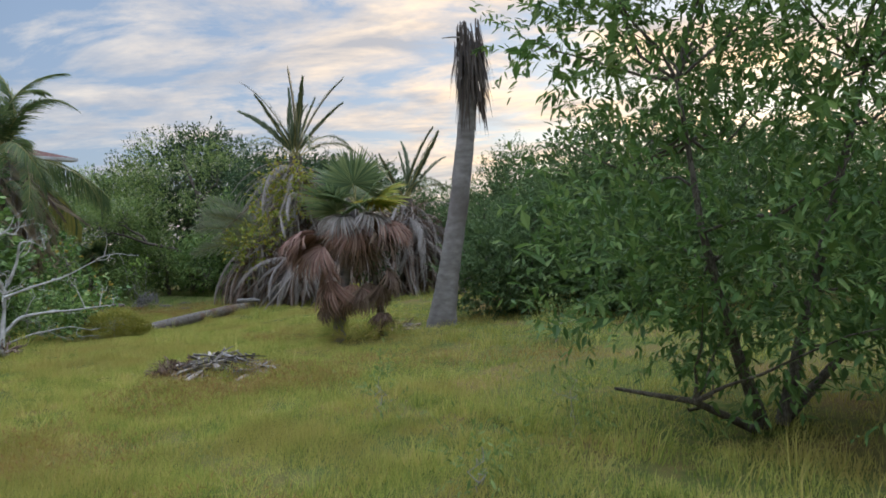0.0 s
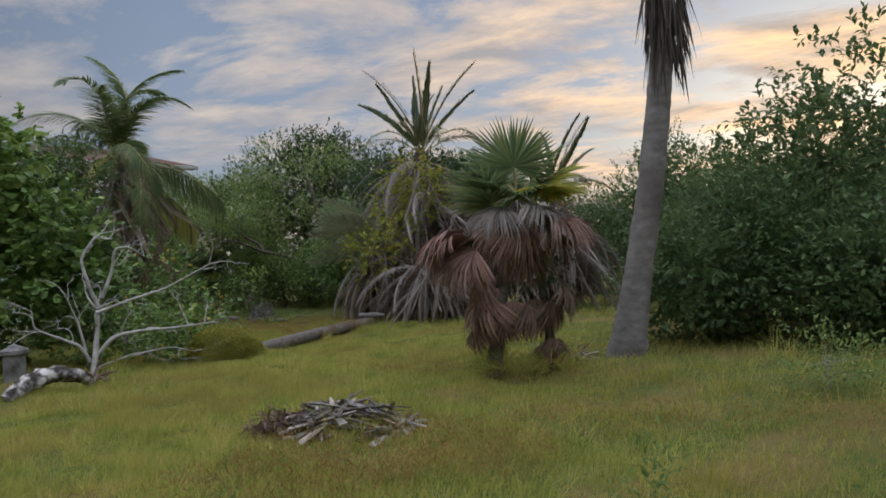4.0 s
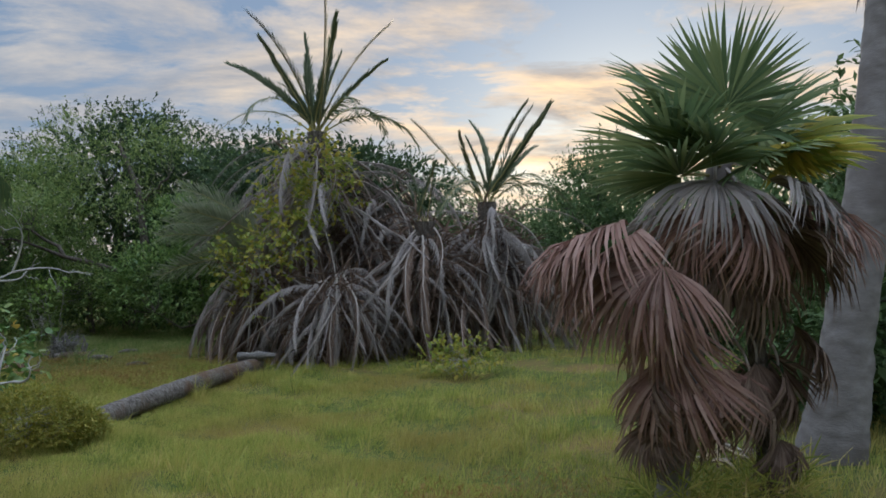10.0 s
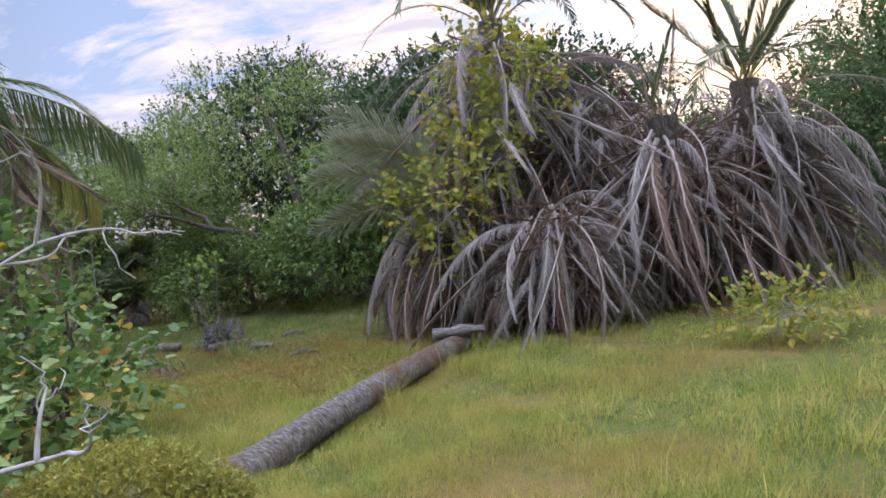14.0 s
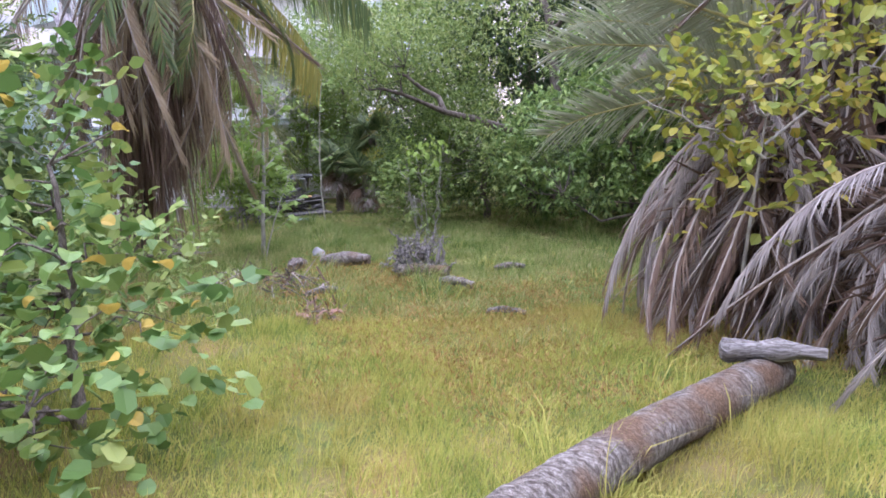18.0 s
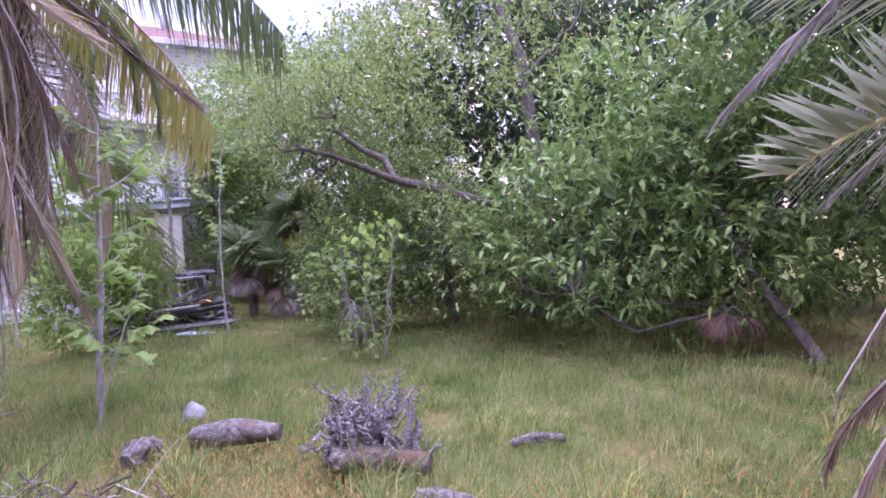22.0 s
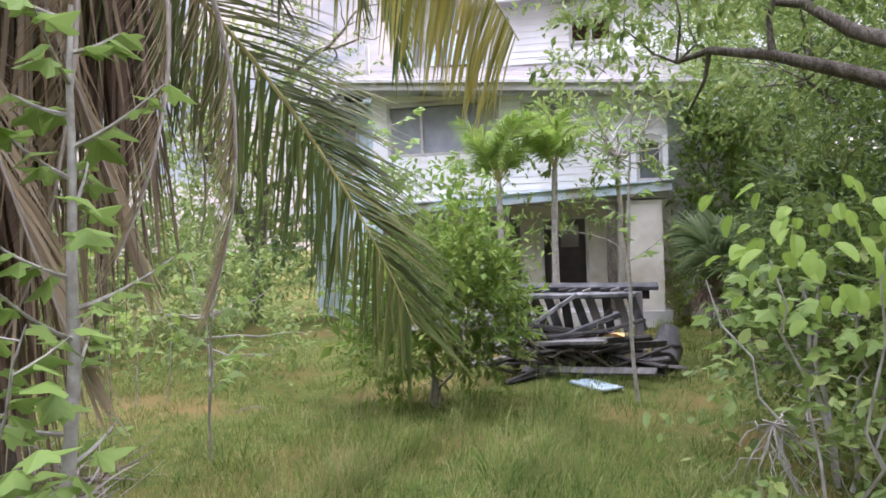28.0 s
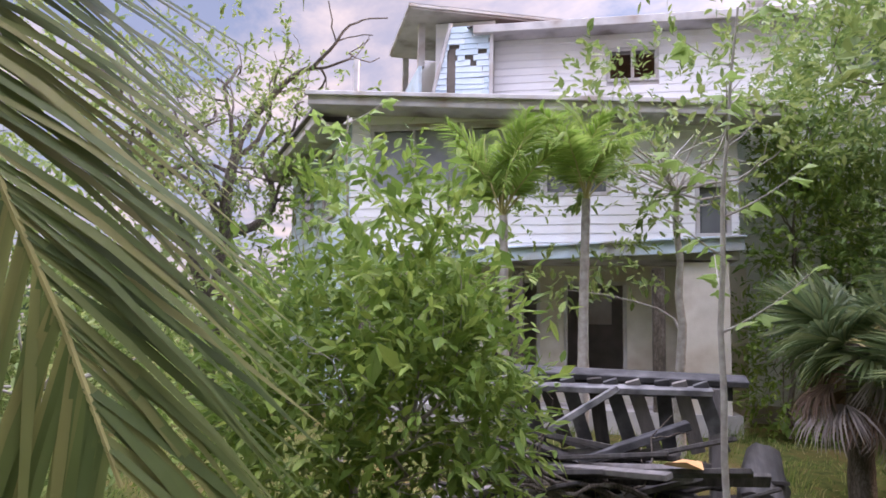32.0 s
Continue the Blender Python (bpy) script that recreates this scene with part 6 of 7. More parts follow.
# fan palm by the coconut palm, and one beside the house
thatch = thing("thatch_palm", (-12.9, 22.6, 0), "small green fan palm in the thicket", "palm")
part("trunk", smooth(mesh_from("thatch_trunk", ringed_trunk([(0, 0, -0.05), (0, 0, 2.2)], [0.1, 0.08], 10, 0.005, 12, 5), M_BARK)), thatch)
g = rng(441)
for k in range(14):
    place_leaf("fan_leaf", FAN_GREEN[k % 3], thatch, (0, 0, 2.2), k * 137.5, g.uniform(-35, 70), g.uniform(-50, 50), 0.85)
for (x, y, z, n), s in zip(((-17.15, 35.3, 1.3, 13), (-16.5, 36.0, 2.0, 14), (-16.3, 35.3, 0.95, 11)), (443, 445, 447)):
    pl = thing("fan_palm", (x, y, 0), "green fan palm with a hanging dead skirt beside the house", "palm")
    part("trunk", smooth(mesh_from("fan_trunk", ringed_trunk([(0, 0, -0.05), (0, 0, z)], [0.11, 0.09], 10, 0.005, 10, s), M_BARK)), pl)
    g = rng(s)
    for k in range(n):
        place_leaf("fan_leaf", FAN_YELLOW if k == 3 else FAN_GREEN[k % 3], pl, (0, 0, z), k * 137.5, g.uniform(-20, 65), g.uniform(-50, 50), 0.78)
    for k in range(10):
        place_leaf("dead_fan_leaf", (FAN_GREY[k % 2], FAN_BROWN[k % 2])[k % 2], pl, (0, 0, z - 0.1 - 0.15 * (k % 3)), k * 137.5, g.uniform(-65, -25), 0, 0.7)

# young feather palms before the house
YP = [frond_mesh("young_palm_frond", 1.05, 70, 56, 0.32, 0.02, M_LIME, M_RACHIS, 450 + k, hang=0.7, rise=0.2, ragged=0.03, elev=78, start=0.2, stalk=0.012) for k in range(2)]
for (x, y, z, lean), s in zip(((-18.45, 33.35, 2.6, 0.08), (-18.75, 32.7, 2.45, -0.05)), (461, 462)):
    yp = thing("young_palm", (x, y, 0), "slender young palm with bright green feathery crown", "palm", "young palms")
    part("trunk", smooth(mesh_from("young_palm_trunk", ringed_trunk([(0, 0, -0.05), (lean * 0.4, 0, z * 0.6), (lean, 0, z)], [0.065, 0.042, 0.038], 10, 0.004, 14, s), M_STEM)), yp)
    g = rng(s)
    for k in range(11):
        place_leaf("frond", YP[k % 2], yp, (lean, 0, z), k * 137.5, g.uniform(-25, 30), g.uniform(-30, 30), g.uniform(0.8, 1.1))

# sparse old tree beside the house
old = thing("old_tree", (-27.0, 30.6, 0), "gnarled tree with sparse leaves against the sky", "tree")
wood = dead_branches(bent((0, 0, 0), (0.1, 0.3, 3.0), (0.15, 0, 0)), [0.2, 0.13], 4, 471, 0.6, 0.68, 3)
wood = wood + dead_branches(bent((0.05, 0.1, 1.6), (0.2, -1.0, 3.9), (0, 0, 0.2)), [0.13, 0.08], 4, 472, 0.75, 0.68, 3)
part("trunk", smooth(mesh_from("old_tree_wood", wood, M_BARK)), old)
part("crown", mesh_from("old_tree_leaves", [crown([(0, 0.2, 5.4, 2.6, 2.6, 1.6), (0.8, 0.6, 4.0, 2.2, 2.2, 1.1), (0.2, -1.8, 5.0, 1.8, 1.8, 1.4)], 1100, 8, 0.12, 0.06, 473, gap=0.2, shell=0.3)[0]], M_GREEN), old)
plant("side_tree", (-22.5, 27.5, 0), [(0, 0, 4.2, 2.0, 1.8, 1.2), (1.2, 1.0, 3.2, 1.4, 1.2, 0.8)], 700, 7, 0.12, 0.05, M_GREEN, M_BARK, 475, "leafy tree beside the house", "tree", stems=[([(0, 0, 0), (0.2, 0.1, 3.4)], [0.14, 0.06])], gap=0.1)
plant("side_shrubs", (-19.5, 28.8, 0), [(0, 0, 0.8, 1.6, 1.3, 0.8), (-2.2, -0.6, 1.0, 1.6, 1.2, 1.0), (-4.5, 0, 1.2, 1.8, 1.4, 1.2)], 1300, 7, 0.09, 0.045, M_GREEN, M_STEM, 477, "green shrubs and young growth beside the house", "shrub", gap=0.2, stems=[([(0, 0, 0), (0, 0, 0.8)], [0.03, 0.01])])


plant("shade_tree", (-15.3, 36.5, 0), [(0, 0, 4.3, 1.6, 1.5, 1.3), (-0.6, -1.3, 3.7, 1.3, 1.1, 0.9), (1.2, -0.6, 3.4, 1.3, 1.2, 1.2), (0.6, 0.4, 5.4, 1.3, 1.2, 0.9)], 2300, 8, 0.085, 0.035, M_GREEN, M_BARK, 391, "leafy green tree standing before the house", "tree",
      core=160, stems=[([(0, 0, 0), (0, 0, 3.4)], [0.13, 0.06]), ([(0, 0, 2.2), (-0.6, -1.2, 3.4)], [0.06, 0.02])], branches=60, gap=0.25)
plant("corner_tree", (-19.3, 38.15, 0), [(0, 0, 4.6, 1.4, 1.2, 1.5), (0.7, 0.6, 3.0, 1.4, 1.2, 1.4), (0.6, 0.4, 1.4, 1.3, 1.0, 1.3), (1.4, 0.8, 5.2, 1.2, 1.1, 1.1), (0.2, 0.1, 2.2, 1.0, 0.8, 1.2)], 3000, 8, 0.10, 0.045, M_THICKET, M_BARK, 397, "leafy tree at the corner of the house", "tree",
      core=260, plain=True, stems=[([(0.4, 0.2, 0), (0.4, 0.2, 3.6)], [0.12, 0.05])], branches=50, gap=0.35)
plant("corner_shrub", (-19.75, 37.3, 0), [(0, 0, 1.0, 0.6, 0.5, 1.0), (0.1, 0.15, 2.6, 0.55, 0.5, 1.0), (0.2, 0.2, 3.9, 0.6, 0.5, 0.7)], 700, 8, 0.09, 0.04, M_BUSH, M_BARK, 398, "upright leafy shrub against the house wall", "shrub",
      core=60, stems=[([(0, 0, 0), (0.1, 0.1, 3.2)], [0.04, 0.015])], branches=30, gap=0.4)
plant("understory", (-12.6, 35.6, 0), [(0, 0, 1.1, 2.6, 1.0, 1.2), (2.8, -0.6, 1.0, 2.2, 1.0, 1.2), (5.4, -0.4, 1.2, 2.0, 1.0, 1.4), (-2.4, 0.6, 1.2, 1.6, 1.0, 1.2)], 1700, 7, 0.12, 0.055, M_DARK, M_BARK, 393, "dark shrub layer under the trees", "thicket", core=420, plain=True, gap=0.5, branches=10)
plant("garden_thicket", (-22.0, 25.5, 0), [(0, 0, 1.3, 2.2, 1.8, 1.3), (-2.5, 2.0, 1.6, 2.2, 1.8, 1.6), (1.5, -2.4, 1.3, 2.0, 1.8, 1.4), (-4.5, 4.5, 1.8, 2.2, 2.0, 1.8)], 1900, 7, 0.12, 0.055, M_GREEN, M_BARK, 395, "mixed green thicket beside the house", "thicket", core=300, plain=True, gap=0.4, stems=[([(0, 0, 0), (0, 0, 1.2)], [0.05, 0.02]), ([(-2.5, 2.0, 0), (-2.5, 2.0, 1.4)], [0.05, 0.02]), ([(1.5, -2.4, 0), (1.5, -2.4, 1.2)], [0.05, 0.02])])

# far woods that close the view
def far_woods():
    g = rng(481)
    B = []
    for k in range(150):
        a = 2 * math.pi * k / 150 + g.normal(0, 0.02)
        r = g.uniform(36, 46)
        h = g.uniform(1.8, 3.0)
        B.append((-6 + r * math.cos(a), 24 + r * math.sin(a), h * 0.8, 2.4, 2.4, h * 1.15))
    return mesh_from("far_woods", [crown(B, 8000, 6, 0.28, 0.14, 482, gap=0.45, shell=0.6, plain=True)[0], crown(B, 2600, 5, 0.7, 0.45, 483, gap=2.0, shell=0.2, rim=0.8, plain=True)[0]], M_DARK)


single("far_woods", far_woods(), (0, 0, 0), "distant belt of dark green woods", "woods", kind="stuff")

# ---- house ----
house = thing("house", tuple(HOUSE_AT), "abandoned three-storey white clapboard house with a sagging porch and peeling tower", "house", turn=HOUSE_TURN)


def block(name, size, at, mat, parent, bevel=0.006, label=""):
    ob = part(name, mesh_from(name, [box(size, (0, 0, 0), bevel)], mat), parent, label)
    ob.location = at
    return ob


def wall_with_holes(name, x0, x1, z0, z1, y, thick, holes, mat, parent, label=""):
    """A wall in the plane y, from blocks round its openings (x0, x1, z0, z1)."""
    xs = sorted({x0, x1, *[h[0] for h in holes], *[h[1] for h in holes]})
    zs = sorted({z0, z1, *[h[2] for h in holes], *[h[3] for h in holes]})
    pcs = []
    for a, b in zip(xs, xs[1:]):
        for c, d in zip(zs, zs[1:]):
            if not any(h[0] <= (a + b) / 2 <= h[1] and h[2] <= (c + d) / 2 <= h[3] for h in holes):
                pcs.append(box((b - a, thick, d - c), ((a + b) / 2, y + thick / 2, (c + d) / 2)))
    return part(name, mesh_from(name, pcs, mat), parent, label)


def clapboards(parent, x0, x1, z0, z1, y, holes, mat, step=0.125, seed=0, missing=0.0, slope=None):
    """Lapped boards on a wall's face, cut where openings are; slope(z) narrows them under a gable."""
    g = rng(seed)
    for k in range(int((z1 - z0) / step)):
        z = z0 + k * step
        a0, a1 = (x0, x1) if slope is None else slope(z + step * 0.5)
        cuts = sorted([(h[0], h[1]) for h in holes if h[2] - 0.02 < z + step / 2 < h[3] + 0.02])
        if missing:
            for q in a0 + (a1 - a0) * g.random(3):
                cuts.append((q, q + (g.uniform(0.05, 0.2) if g.random() < missing else 0.004)))
            cuts.sort()
        a = a0
        for c in cuts + [(a1, a1)]:
            if c[0] - a > 0.04:
                L = min(c[0], a1) - a
                if L > 0.04:
                    v = np.array([(0, 0.004, 0), (L, 0.004, 0), (L, -0.016, 0.004), (0, -0.016, 0.004), (0, -0.004, step + 0.012), (L, -0.004, step + 0.012), (0, 0.004, step + 0.012), (L, 0.004, step + 0.012)])
                    f = np.array([(0, 1, 2, 3), (3, 2, 5, 4), (4, 5, 7, 6), (0, 3, 4, 6), (1, 7, 5, 2)])
                    ob = part("board", mesh_from("board", [(v, f, 0)], mat), parent)
                    ob.location = (a, y, z + g.normal(0, 0.002))
                    if missing:
                        ob.rotation_euler = (0, g.normal(0, 0.02), 0)
            a = max(a, c[1])


def window(x0, x1, z0, z1, y, parent, mull=(), pane=M_GLASS, broken=False):
    w = new("window")
    w.parent = parent
    t = 0.05
    for a, b, c, d in ((x0 - t, x1 + t, z1, z1 + t), (x0 - t, x1 + t, z0 - t, z0), (x0 - t, x0, z0, z1), (x1, x1 + t, z0, z1), *[(m - t / 2, m + t / 2, z0, z1) for m in mull]):
        block("window_frame", (b - a, 0.09, d - c), ((a + b) / 2, y - 0.005, (c + d) / 2), M_TRIM, w, 0.004)
    if not broken:
        block("pane", (x1 - x0, 0.008, z1 - z0), ((x0 + x1) / 2, y + 0.03, (z0 + z1) / 2), pane, w, 0)
    return w


LX, RX, BX = -5.2, 0.15, 3.4
# second storey front
holes2 = [(-4.86, -2.86, 3.32, 4.19), (-2.35, -1.55, 3.24, 4.12), (-0.34, 0.0, 2.66, 3.28)]
wf = wall_with_holes("wall_front", LX, RX, 2.42, 4.42, 0.0, 0.16, holes2, M_TRIM, house)
clapboards(wf, LX, RX, 2.42, 4.42, -0.002, [(a - 0.06, b + 0.06, c - 0.06, d + 0.06) for a, b, c, d in holes2], M_BOARD, seed=501)
window(-4.86, -2.86, 3.32, 4.19, 0.03, house, (-4.26, -3.42), M_BLIND)
window(-2.35, -1.55, 3.24, 4.12, 0.03, house, (-1.95,))
window(-0.34, 0.0, 2.66, 3.28, 0.03, house)
# side walls, back wall, floors
part("wall_side", mesh_from("wall_side", [box((0.16, 1.33, 1.88), (RX - 0.08, 0.83, 3.36))], M_BLUEBOARD), house)
wr = part("wall_rear_front", mesh_from("wall_rear_front", [box((BX - RX, 0.14, 4.6), ((RX + BX) / 2, 1.57, 2.3))], M_TRIM), house)
clapboards(wr, RX, BX, 0.3, 4.5, 1.497, [], M_BOARD, seed=507)
part("wall_side", mesh_from("wall_side", [box((0.16, 7.6, 4.6), (BX - 0.08, 5.4, 2.3))], M_BLUEBOARD), house)
CANT = radians(33)
side = part("wall_side", mesh_from("wall_side", [box((0.14, 4.9, 4.3), (0.09, 2.45, 2.15))], M_BLUEBOARD), house)
side.matrix_basis = Matrix.Translation((LX, 0.02, 0)) @ Euler((0, 0, CANT)).to_matrix().to_4x4()
for k in range(33):
    ob = part("board", bpy.data.meshes.get("side_board") or mesh_from("side_board", [box((0.024, 4.9, 0.118))], M_BLUEBOARD), side)
    ob.location = (0.008, 2.45, 0.3 + 0.125 * k)
    ob.rotation_euler = (0, 0.1, 0)
for y in (1.3, 3.1):
    block("side_window", (0.03, 0.75, 0.95), (-0.02, y, 3.6), M_GLASS, side)
    for dy in (-0.41, 0.41):
        block("window_frame", (0.07, 0.06, 1.05), (-0.02, y + dy, 3.6), M_TRIM, side)
    for dz in (-0.51, 0.51):
        block("window_frame", (0.07, 0.76, 0.06), (-0.02, y, 3.6 + dz), M_TRIM, side)
part("wall_back", mesh_from("wall_back", [box((BX - LX, 0.16, 6.2), ((BX + LX) / 2, 9.2, 3.1))], M_BOARD), house)
block("upper_floor", (RX - LX, 9.0, 0.1), ((RX + LX) / 2, 4.5, 2.36), M_SOFFIT, house, 0)
# porch: fascia, soffit, posts, back wall with openings
block("porch_fascia", (RX - LX + 0.1, 0.05, 0.17), ((RX + LX) / 2, -0.08, 2.335), M_BLUETRIM, house)
block("porch_ledge", (RX - LX + 0.16, 0.12, 0.03), ((RX + LX) / 2, -0.10, 2.435), M_BLUETRIM, house)
holes1 = [(-4.4, -3.7, 0.9, 2.0), (-3.2, -2.55, 0.8, 2.05), (-2.1, -1.30, 0.75, 2.02)]
wp = wall_with_holes("wall_porch", LX, 0.4, 0.0, 2.3, 0.9, 0.15, holes1, M_STUCCO, house)
block("porch_wall_end", (0.62, 0.14, 2.28), (-0.28, 0.12, 1.14), M_STUCCO, house)
block("porch_wall_return", (0.14, 0.7, 2.28), (-0.04, 0.55, 1.14), M_STUCCO, house)
for h in holes1:
    window(h[0], h[1], h[2], h[3], 0.93, house, broken=True)
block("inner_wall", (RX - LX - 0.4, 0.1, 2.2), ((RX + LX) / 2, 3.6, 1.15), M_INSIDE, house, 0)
# pale panel added before the inner wall, its colour imitating daylight from behind
part("far_opening_light", mesh_from("far_light_panel", [box((0.4, 0.03, 0.5))], M_STUCCO), house).location = (-1.6, 3.5, 1.7)
block("ground_floor", (RX - LX, 6.1, 0.3), ((RX + LX) / 2, 3.05, 0.15), M_SOFFIT, house, 0)
for x in (-5.0, -2.75, -0.87):
    block("porch_post", (0.16, 0.16, 2.2), (x, 0.12, 1.1), M_BARK, house, 0.012)
# main eave
def slab(name, v, f, mat, parent):
    return part(name, mesh_from(name, [(np.array(v, float), np.array(f), 0)], mat), parent)


block("eave_fascia", (RX - LX + 1.0, 0.04, 0.16), ((RX + LX) / 2, -0.52, 4.40), M_TRIM, house)
block("eave_gutter", (RX - LX + 1.04, 0.08, 0.06), ((RX + LX) / 2, -0.57, 4.47), M_TRIM, house)
block("soffit", (RX - LX + 1.0, 0.62, 0.03), ((RX + LX) / 2, -0.22, 4.33), M_SOFFIT, house, 0)
block("side_soffit", (0.5, 5.0, 0.03), (-0.27, 2.6, 4.325), M_SOFFIT, side, 0)
block("side_fascia", (0.04, 5.2, 0.16), (-0.52, 2.7, 4.40), M_TRIM, side)
block("side_roof", (0.6, 5.2, 0.05), (-0.3, 2.7, 4.51), M_ROOF, side)
roof = slab("lower_roof", [(LX - 0.55, -0.56, 4.48), (RX + 0.55, -0.56, 4.48), (RX + 0.55, 5.1, 6.03), (LX - 0.55, 5.1, 6.03), (LX - 0.55, -0.56, 4.44), (RX + 0.55, -0.56, 4.44), (RX + 0.55, 5.1, 5.99), (LX - 0.55, 5.1, 5.99)],
            [(0, 1, 2, 3), (4, 7, 6, 5), (0, 4, 5, 1), (0, 3, 7, 4), (1, 5, 6, 2)], M_ROOF, house)
for r in range(18):
    for c in range(9):
        ob = part("shingle", bpy.data.meshes.get("shingle") or mesh_from("shingle", [box((0.66, 0.34, 0.012), (0, 0, 0), 0.003)], M_ROOF), roof)
        ob.location = (LX - 0.2 + 0.67 * c + (0.3 if r % 2 else 0), -0.42 + 0.29 * r, 4.535 + 0.0794 * r)
        ob.rotation_euler = (math.atan2(0.274, 1.0) + 0.03, 0, 0)
# the old eave and porch beam sag, each its own way
SAG = lambda x, z, a: Matrix.Translation((x, 0, z)) @ Euler((0, a, 0)).to_matrix().to_4x4() @ Matrix.Translation((-x, 0, -z))
for ob in house.children:
    if ob.name.split(".")[0] in ("eave_fascia", "eave_gutter", "soffit", "lower_roof"):
        ob.matrix_basis = SAG(-3.2, 4.45, 0.068) @ ob.matrix_basis
    elif ob.name.split(".")[0] in ("porch_fascia", "porch_ledge"):
        ob.matrix_basis = SAG(-3.6, 2.35, -0.045) @ ob.matrix_basis
# third storey and tower, set back on the roof; drawn at three quarters of their size and enlarged below
BELOW = set(house.children)
holes3 = [(-1.45, -0.76, 5.32, 5.76), (1.85, 2.5, 5.3, 5.75)]
w3 = wall_with_holes("upper_wall", -3.3, 3.3, 4.6, 6.1, 1.5, 0.14, holes3, M_TRIM, house)
clapboards(w3, -3.3, 3.3, 4.95, 6.1, 1.498, [(a - 0.06, b + 0.06, c - 0.06, d + 0.06) for a, b, c, d in holes3], M_BOARD, seed=503)
for h in holes3:
    window(h[0], h[1], h[2], h[3], 1.52, house, ((h[0] + h[1]) / 2,), broken=h[0] < 0)
part("upper_side", mesh_from("upper_side", [box((0.14, 4.2, 1.6), (3.23, 3.6, 5.3)), box((0.14, 4.2, 1.6), (-3.3, 3.7, 5.3)), box((6.6, 0.14, 1.6), (0, 5.7, 5.3))], M_BOARD), house)
block("upper_fascia", (7.4, 0.05, 0.13), (0.1, 1.12, 6.12), M_TRIM, house)
block("upper_soffit", (7.4, 0.5, 0.03), (0.1, 1.36, 6.07), M_SOFFIT, house, 0)
slab("hip_roof", [(-3.7, 1.1, 6.17), (3.8, 1.1, 6.17), (3.8, 6.2, 6.17), (-3.7, 6.2, 6.17), (-2.0, 3.6, 7.1), (1.2, 3.6, 7.1)], [(0, 1, 5, 4), (2, 3, 4, 5)], M_REDROOF, house)
slab("hip_end", [(3.8, 1.1, 6.17), (3.8, 6.2, 6.17), (1.2, 3.6, 7.1), (-3.7, 6.2, 6.17), (-3.7, 1.1, 6.17), (-2.0, 3.6, 7.1)], [(0, 1, 2), (3, 4, 5)], M_REDROOF, house)
block("chimney", (0.25, 0.25, 0.5), (1.1, 3.2, 7.05), M_SOFFIT, house)
# tower with its peeling gable
tw = part("tower_wall", mesh_from("tower_wall", [box((1.0, 0.12, 1.65), (-3.8, 1.58, 5.6))], M_BOARD), house)
part("tower_back_wall", mesh_from("tower_back_wall", [box((1.7, 0.12, 1.5), (-4.2, 3.4, 5.7))], M_BOARD), house)
gable = lambda z: (-4.30 + max(0, z - 5.0) * 0.26, -3.32 - max(0, z - 6.12) * 4.0)
clapboards(tw, -4.3, -3.32, 4.98, 6.25, 1.22, [(-4.04, -3.90, 4.9, 5.78)], M_BLUEBOARD, step=0.095, seed=505, missing=0.26, slope=gable)
part("gable_backing", mesh_from("gable_backing", [(np.array([(-4.3, 1.26, 4.95), (-3.32, 1.26, 4.95), (-3.32, 1.26, 6.14), (-3.96, 1.26, 6.27), (-4.3, 1.50, 4.95), (-3.32, 1.50, 4.95), (-3.32, 1.50, 6.14), (-3.96, 1.50, 6.27)]),
                                                  np.array([(0, 1, 2, 3), (7, 6, 5, 4), (1, 5, 6, 2), (3, 2, 6, 7), (0, 3, 7, 4)]), 0)], M_INSIDE), house, "dark backing behind missing boards")
block("gable_trim", (0.05, 0.05, 1.36), (-4.14, 1.2, 5.62), M_TRIM, house).rotation_euler = (0, 0.235, 0)
block("gable_trim", (0.06, 0.06, 1.18), (-3.31, 1.2, 5.55), M_TRIM, house)
TOWER = Matrix.Translation((-4.6, 0.85, 6.5)) @ Euler((0, 0, radians(23.6))).to_matrix().to_4x4()
for nm, size, at, mat in (("tower_rail", (0.06, 1.9, 0.8), (0.3, 1.5, -1.2), M_BLUEBOARD), ("tower_roof", (2.62, 2.3, 0.05), (1.31, 1.15, 0.0), M_TRIM), ("tower_soffit", (2.56, 2.24, 0.03), (1.31, 1.15, -0.042), M_SOFFIT),
                          ("tower_post", (0.11, 0.11, 0.75), (0.32, 0.62, -0.43), M_TRIM), ("tower_post", (0.11, 0.11, 0.75), (0.32, 2.3, -0.43), M_TRIM)):
    block(nm, size, (0, 0, 0), mat, house).matrix_basis = TOWER @ Matrix.Translation(at)
slab("tower_cap", [(0, 0, 0.03), (2.62, 0, 0.03), (2.62, 2.3, 0.03), (0, 2.3, 0.03), (1.31, 1.15, 0.24)], [(0, 1, 4), (1, 2, 4), (2, 3, 4), (3, 0, 4)], M_ROOF, house).matrix_basis = TOWER
FROM = Matrix.Translation((-1.74, -10.14, 1.41))
for ob in set(house.children) - BELOW:
    ob.matrix_basis = FROM @ Matrix.Scale(1.3, 4) @ FROM.inverted() @ ob.matrix_basis
block("vent_pipe", (0.08, 0.08, 1.1), (-5.6, 1.3, 5.25), M_TRIM, house)

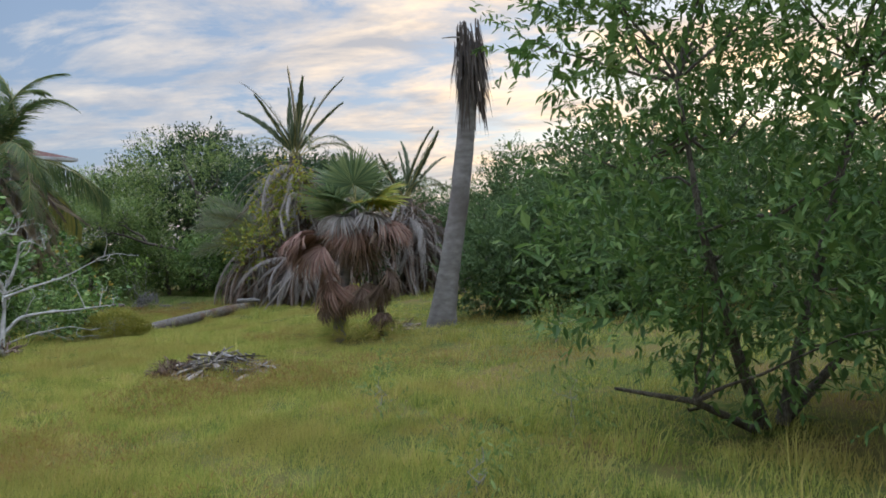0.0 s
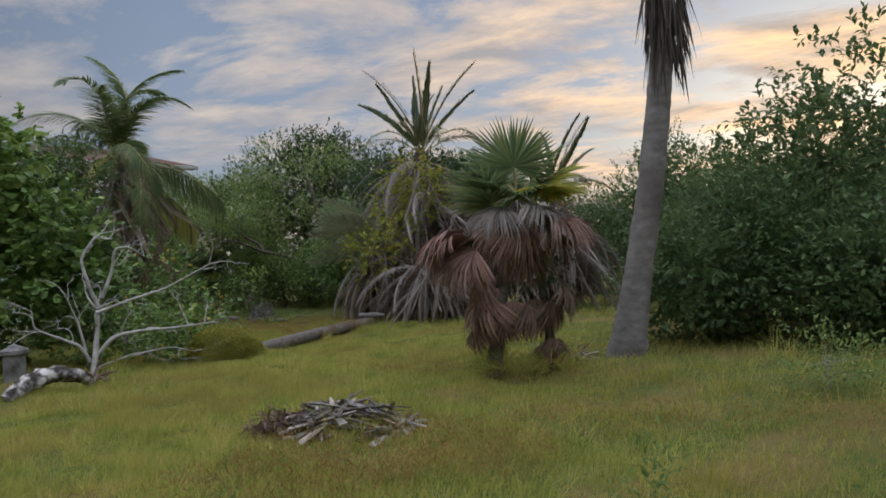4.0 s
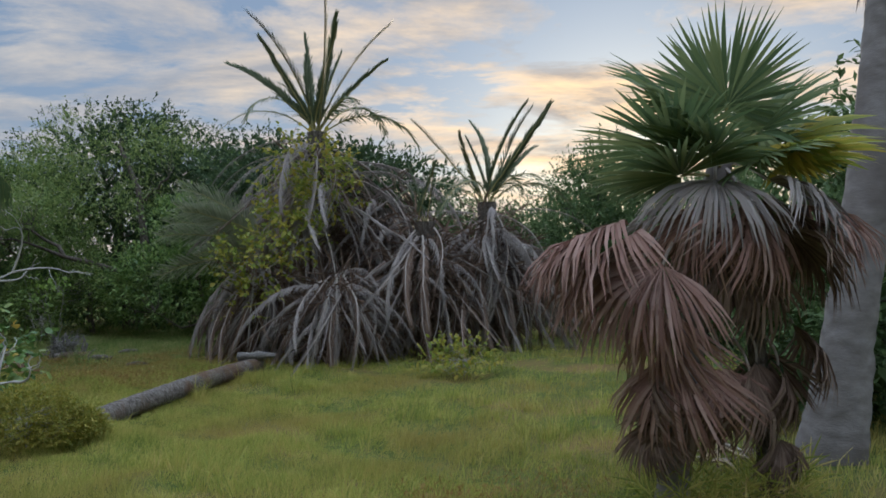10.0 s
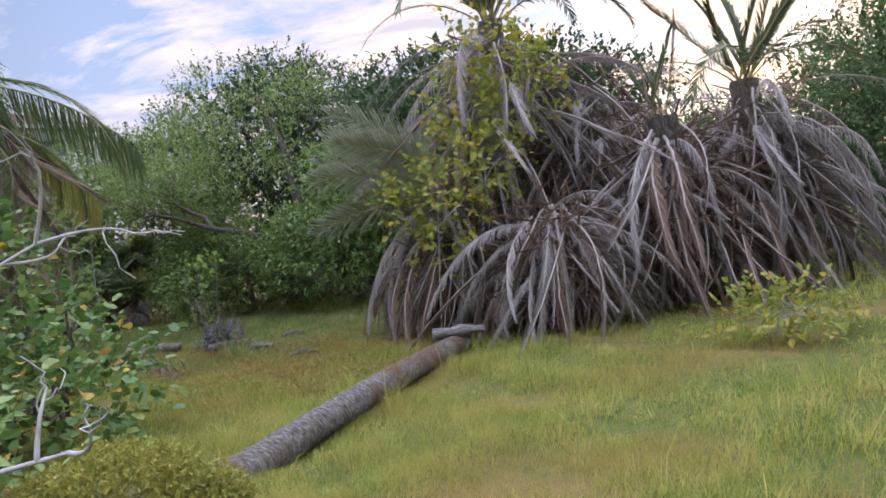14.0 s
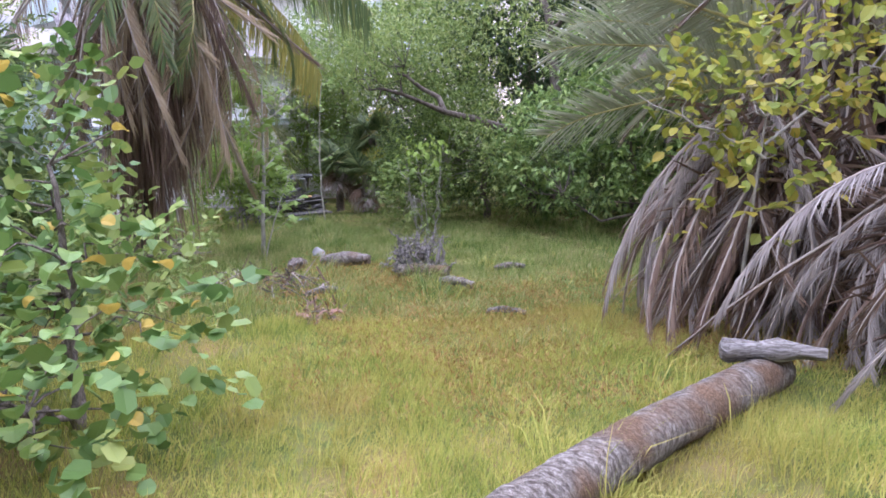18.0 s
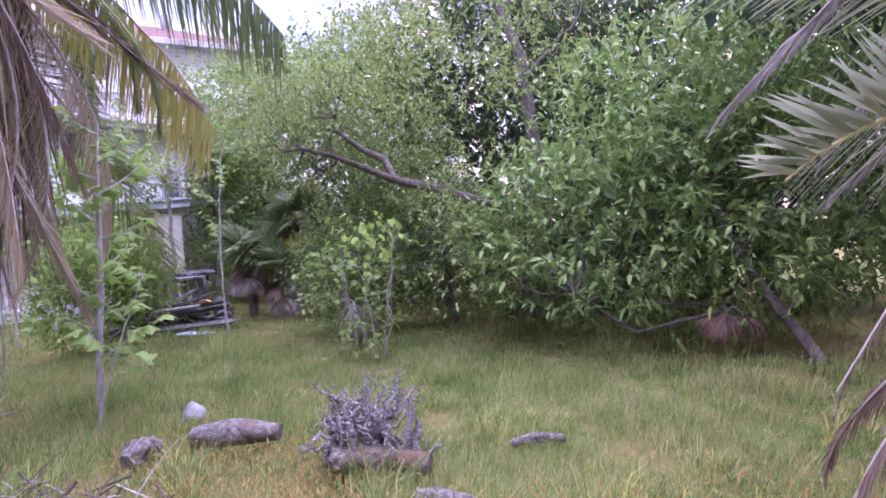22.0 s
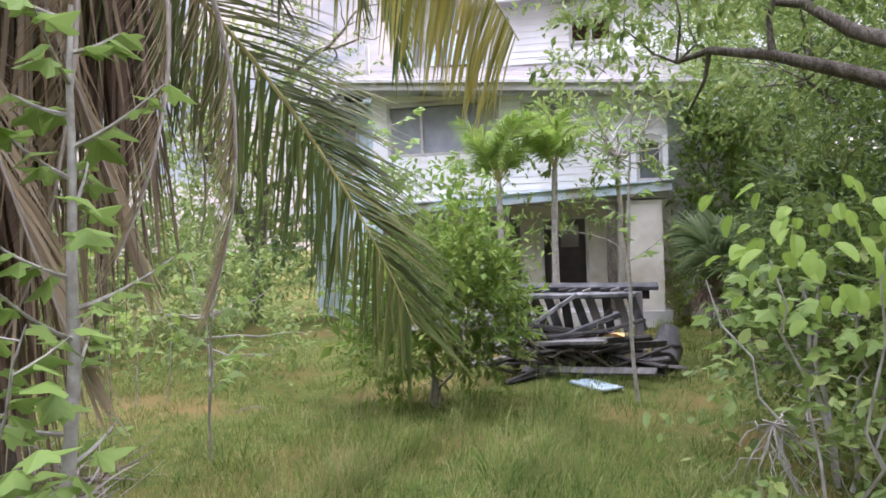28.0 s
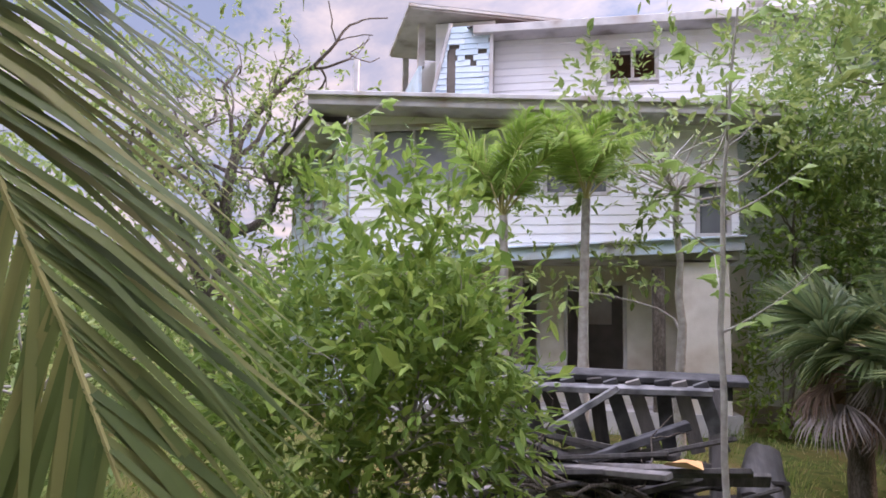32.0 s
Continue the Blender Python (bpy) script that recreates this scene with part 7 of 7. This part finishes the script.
# ---- collapsed boards before the porch ----
heap = thing("board_heap", (-17.2, 32.75, 0), "collapsed heap of charred boards and broken wooden steps", "debris", turn=HOUSE_TURN)
g = rng(601)
for k in range(46):
    L = g.uniform(0.7, 1.9)
    r = g.normal(0, 0.4)
    z = max(0.04, 0.5 * math.exp(-r * r * 2) * g.random() + 0.05)
    ob = block("broken_board", (L, g.uniform(0.07, 0.16), g.uniform(0.02, 0.04)), (r + g.normal(0, 0.15), g.normal(0, 0.35), z), M_PILEWOOD, heap, 0.004)
    ob.rotation_euler = (g.normal(0, 0.35), g.normal(0, 0.16), g.normal(0, 0.45))
for k in range(10):
    ob = block("slat", (0.11, 0.03, 0.62), (-0.72 + 0.17 * k, 0.42, 0.72), M_GREYWOOD if k % 2 else M_PILEWOOD, heap, 0.004)
    ob.rotation_euler = (0.35, 0.12 * math.sin(k * 2.0) - 0.25, 0)
for (L, w, h), at, rot in (((2.1, 0.16, 0.05), (0.05, 0.55, 1.02), (0.3, 0.02, 0)), ((1.9, 0.12, 0.05), (-0.15, 0.28, 0.93), (0.2, 0.0, 0.03)), ((2.0, 0.05, 0.12), (0.0, 0.62, 0.92), (0, 0.02, 0)), ((1.7, 0.14, 0.06), (-0.2, -0.05, 0.42), (0, -0.35, 0.1)),
                           ((1.3, 0.05, 0.05), (-0.45, -0.1, 0.62), (0, -0.55, 0.2))):
    block("rail", (L, w, h), at, M_GREYWOOD, heap, 0.006).rotation_euler = rot
for x in (-0.7, 0.85):
    block("prop", (0.1, 0.1, 0.95), (x, 0.5, 0.47), M_PILEWOOD, heap, 0.008)
tagged(part("branch_tangle", mesh_from("heap_branches", sum([dead_branches(bent((-0.3 + 0.2 * k, -0.3, 0.05), (-1.1 + 0.25 * k, -0.5, 0.35), (0, 0, 0.1)), [0.03, 0.015], 2, 610 + k, 0.7) for k in range(5)], []), M_BARK), heap), kind="stuff")
barrel = part("fallen_drum", smooth(mesh_from("fallen_drum", tube([(0, 0, 0), (0.02, 0, 0.25), (0.05, 0, 0.62)], [0.16, 0.17, 0.12], 16, 0.1, 2, cap=True), M_PILEWOOD)), heap)
barrel.location = (1.1, 0.2, 0.1)
barrel.rotation_euler = (-0.9, 0.5, 0.2)
dry = single("dry_leaf", mesh_from("dry_leaf", [(np.array([(0, 0, 0), (0.16, -0.08, 0.05), (0.34, -0.05, 0.08), (0.42, 0.05, 0.03), (0.3, 0.14, 0.07), (0.12, 0.1, 0.06), (0.2, 0.02, 0.01)]) * 0.8,
                                               np.array([(0, 1, 6), (1, 2, 6), (2, 3, 6), (3, 4, 6), (4, 5, 6), (5, 0, 6)]), 0)], M_ORANGE), (-16.55, 32.75, 0.52), "large dry orange leaf lying on broken boards", "leaf")
sheet = single("metal_sheet", mesh_from("metal_sheet", [box((0.6, 0.28, 0.025), (0, 0, 0), 0.005)], M_SHEET), (-16.3, 32.45, 0.05), "pale blue sheet lying in the grass", "sheet")

# ---- small things ----
stub = thing("gate_post", (-9.86, 16.21, 0), "short grey masonry post with a pyramid cap", "post", turn=15)
block("post_body", (0.26, 0.26, 0.5), (0, 0, 0.24), M_STUMP, stub, 0.015)
slab("post_cap", [(-0.17, -0.17, 0.49), (0.17, -0.17, 0.49), (0.17, 0.17, 0.49), (-0.17, 0.17, 0.49), (-0.17, -0.17, 0.55), (0.17, -0.17, 0.55), (0.17, 0.17, 0.55), (-0.17, 0.17, 0.55)],
     [(3, 2, 1, 0), (0, 1, 5, 4), (1, 2, 6, 5), (2, 3, 7, 6), (3, 0, 4, 7)], M_STUMP, stub)
part("cap_top", mesh_from("cap_top", [(np.array([(-0.17, -0.17, 0.552), (0.17, -0.17, 0.552), (0.17, 0.17, 0.552), (-0.17, 0.17, 0.552), (0, 0, 0.66)]), np.array([(0, 1, 4), (1, 2, 4), (2, 3, 4), (3, 0, 4)]), 0)], M_STUMP), stub)
plant("weed_bush", (1.75, 13.7, 0), [(0, 0, 0.3, 0.35, 0.35, 0.28), (0.35, 0.15, 0.2, 0.3, 0.3, 0.2)], 150, 7, 0.06, 0.024, M_GREEN, M_STEM, 705, "low green bush in the meadow", "bush", stems=[([(0, 0, 0), (0, 0, 0.3)], [0.012, 0.005])], gap=0.7, branches=12, trunk_name="stem", thick=0.005)
for x, y, h, s in ((-17.06, 27.7, 1.5, 711), (-17.6, 27.9, 1.3, 712), (-16.6, 27.4, 1.7, 713), (-18.1, 28.2, 1.4, 714)):
    sapling((x, y, 0), h, 20, OVAL, 0.6, s, "thin sapling with few small leaves", (0.1, 0.05), 0.45, 0.3, 0.008)
place_leaf("frond", DATE_HANG[1], thing("fallen_leaf_stub", (-16.8, 28.75, 0.12), "bleached dry palm leaf lying in the grass", "dead leaf"), (0, 0, 0), 40, 52, 0, 0.22)
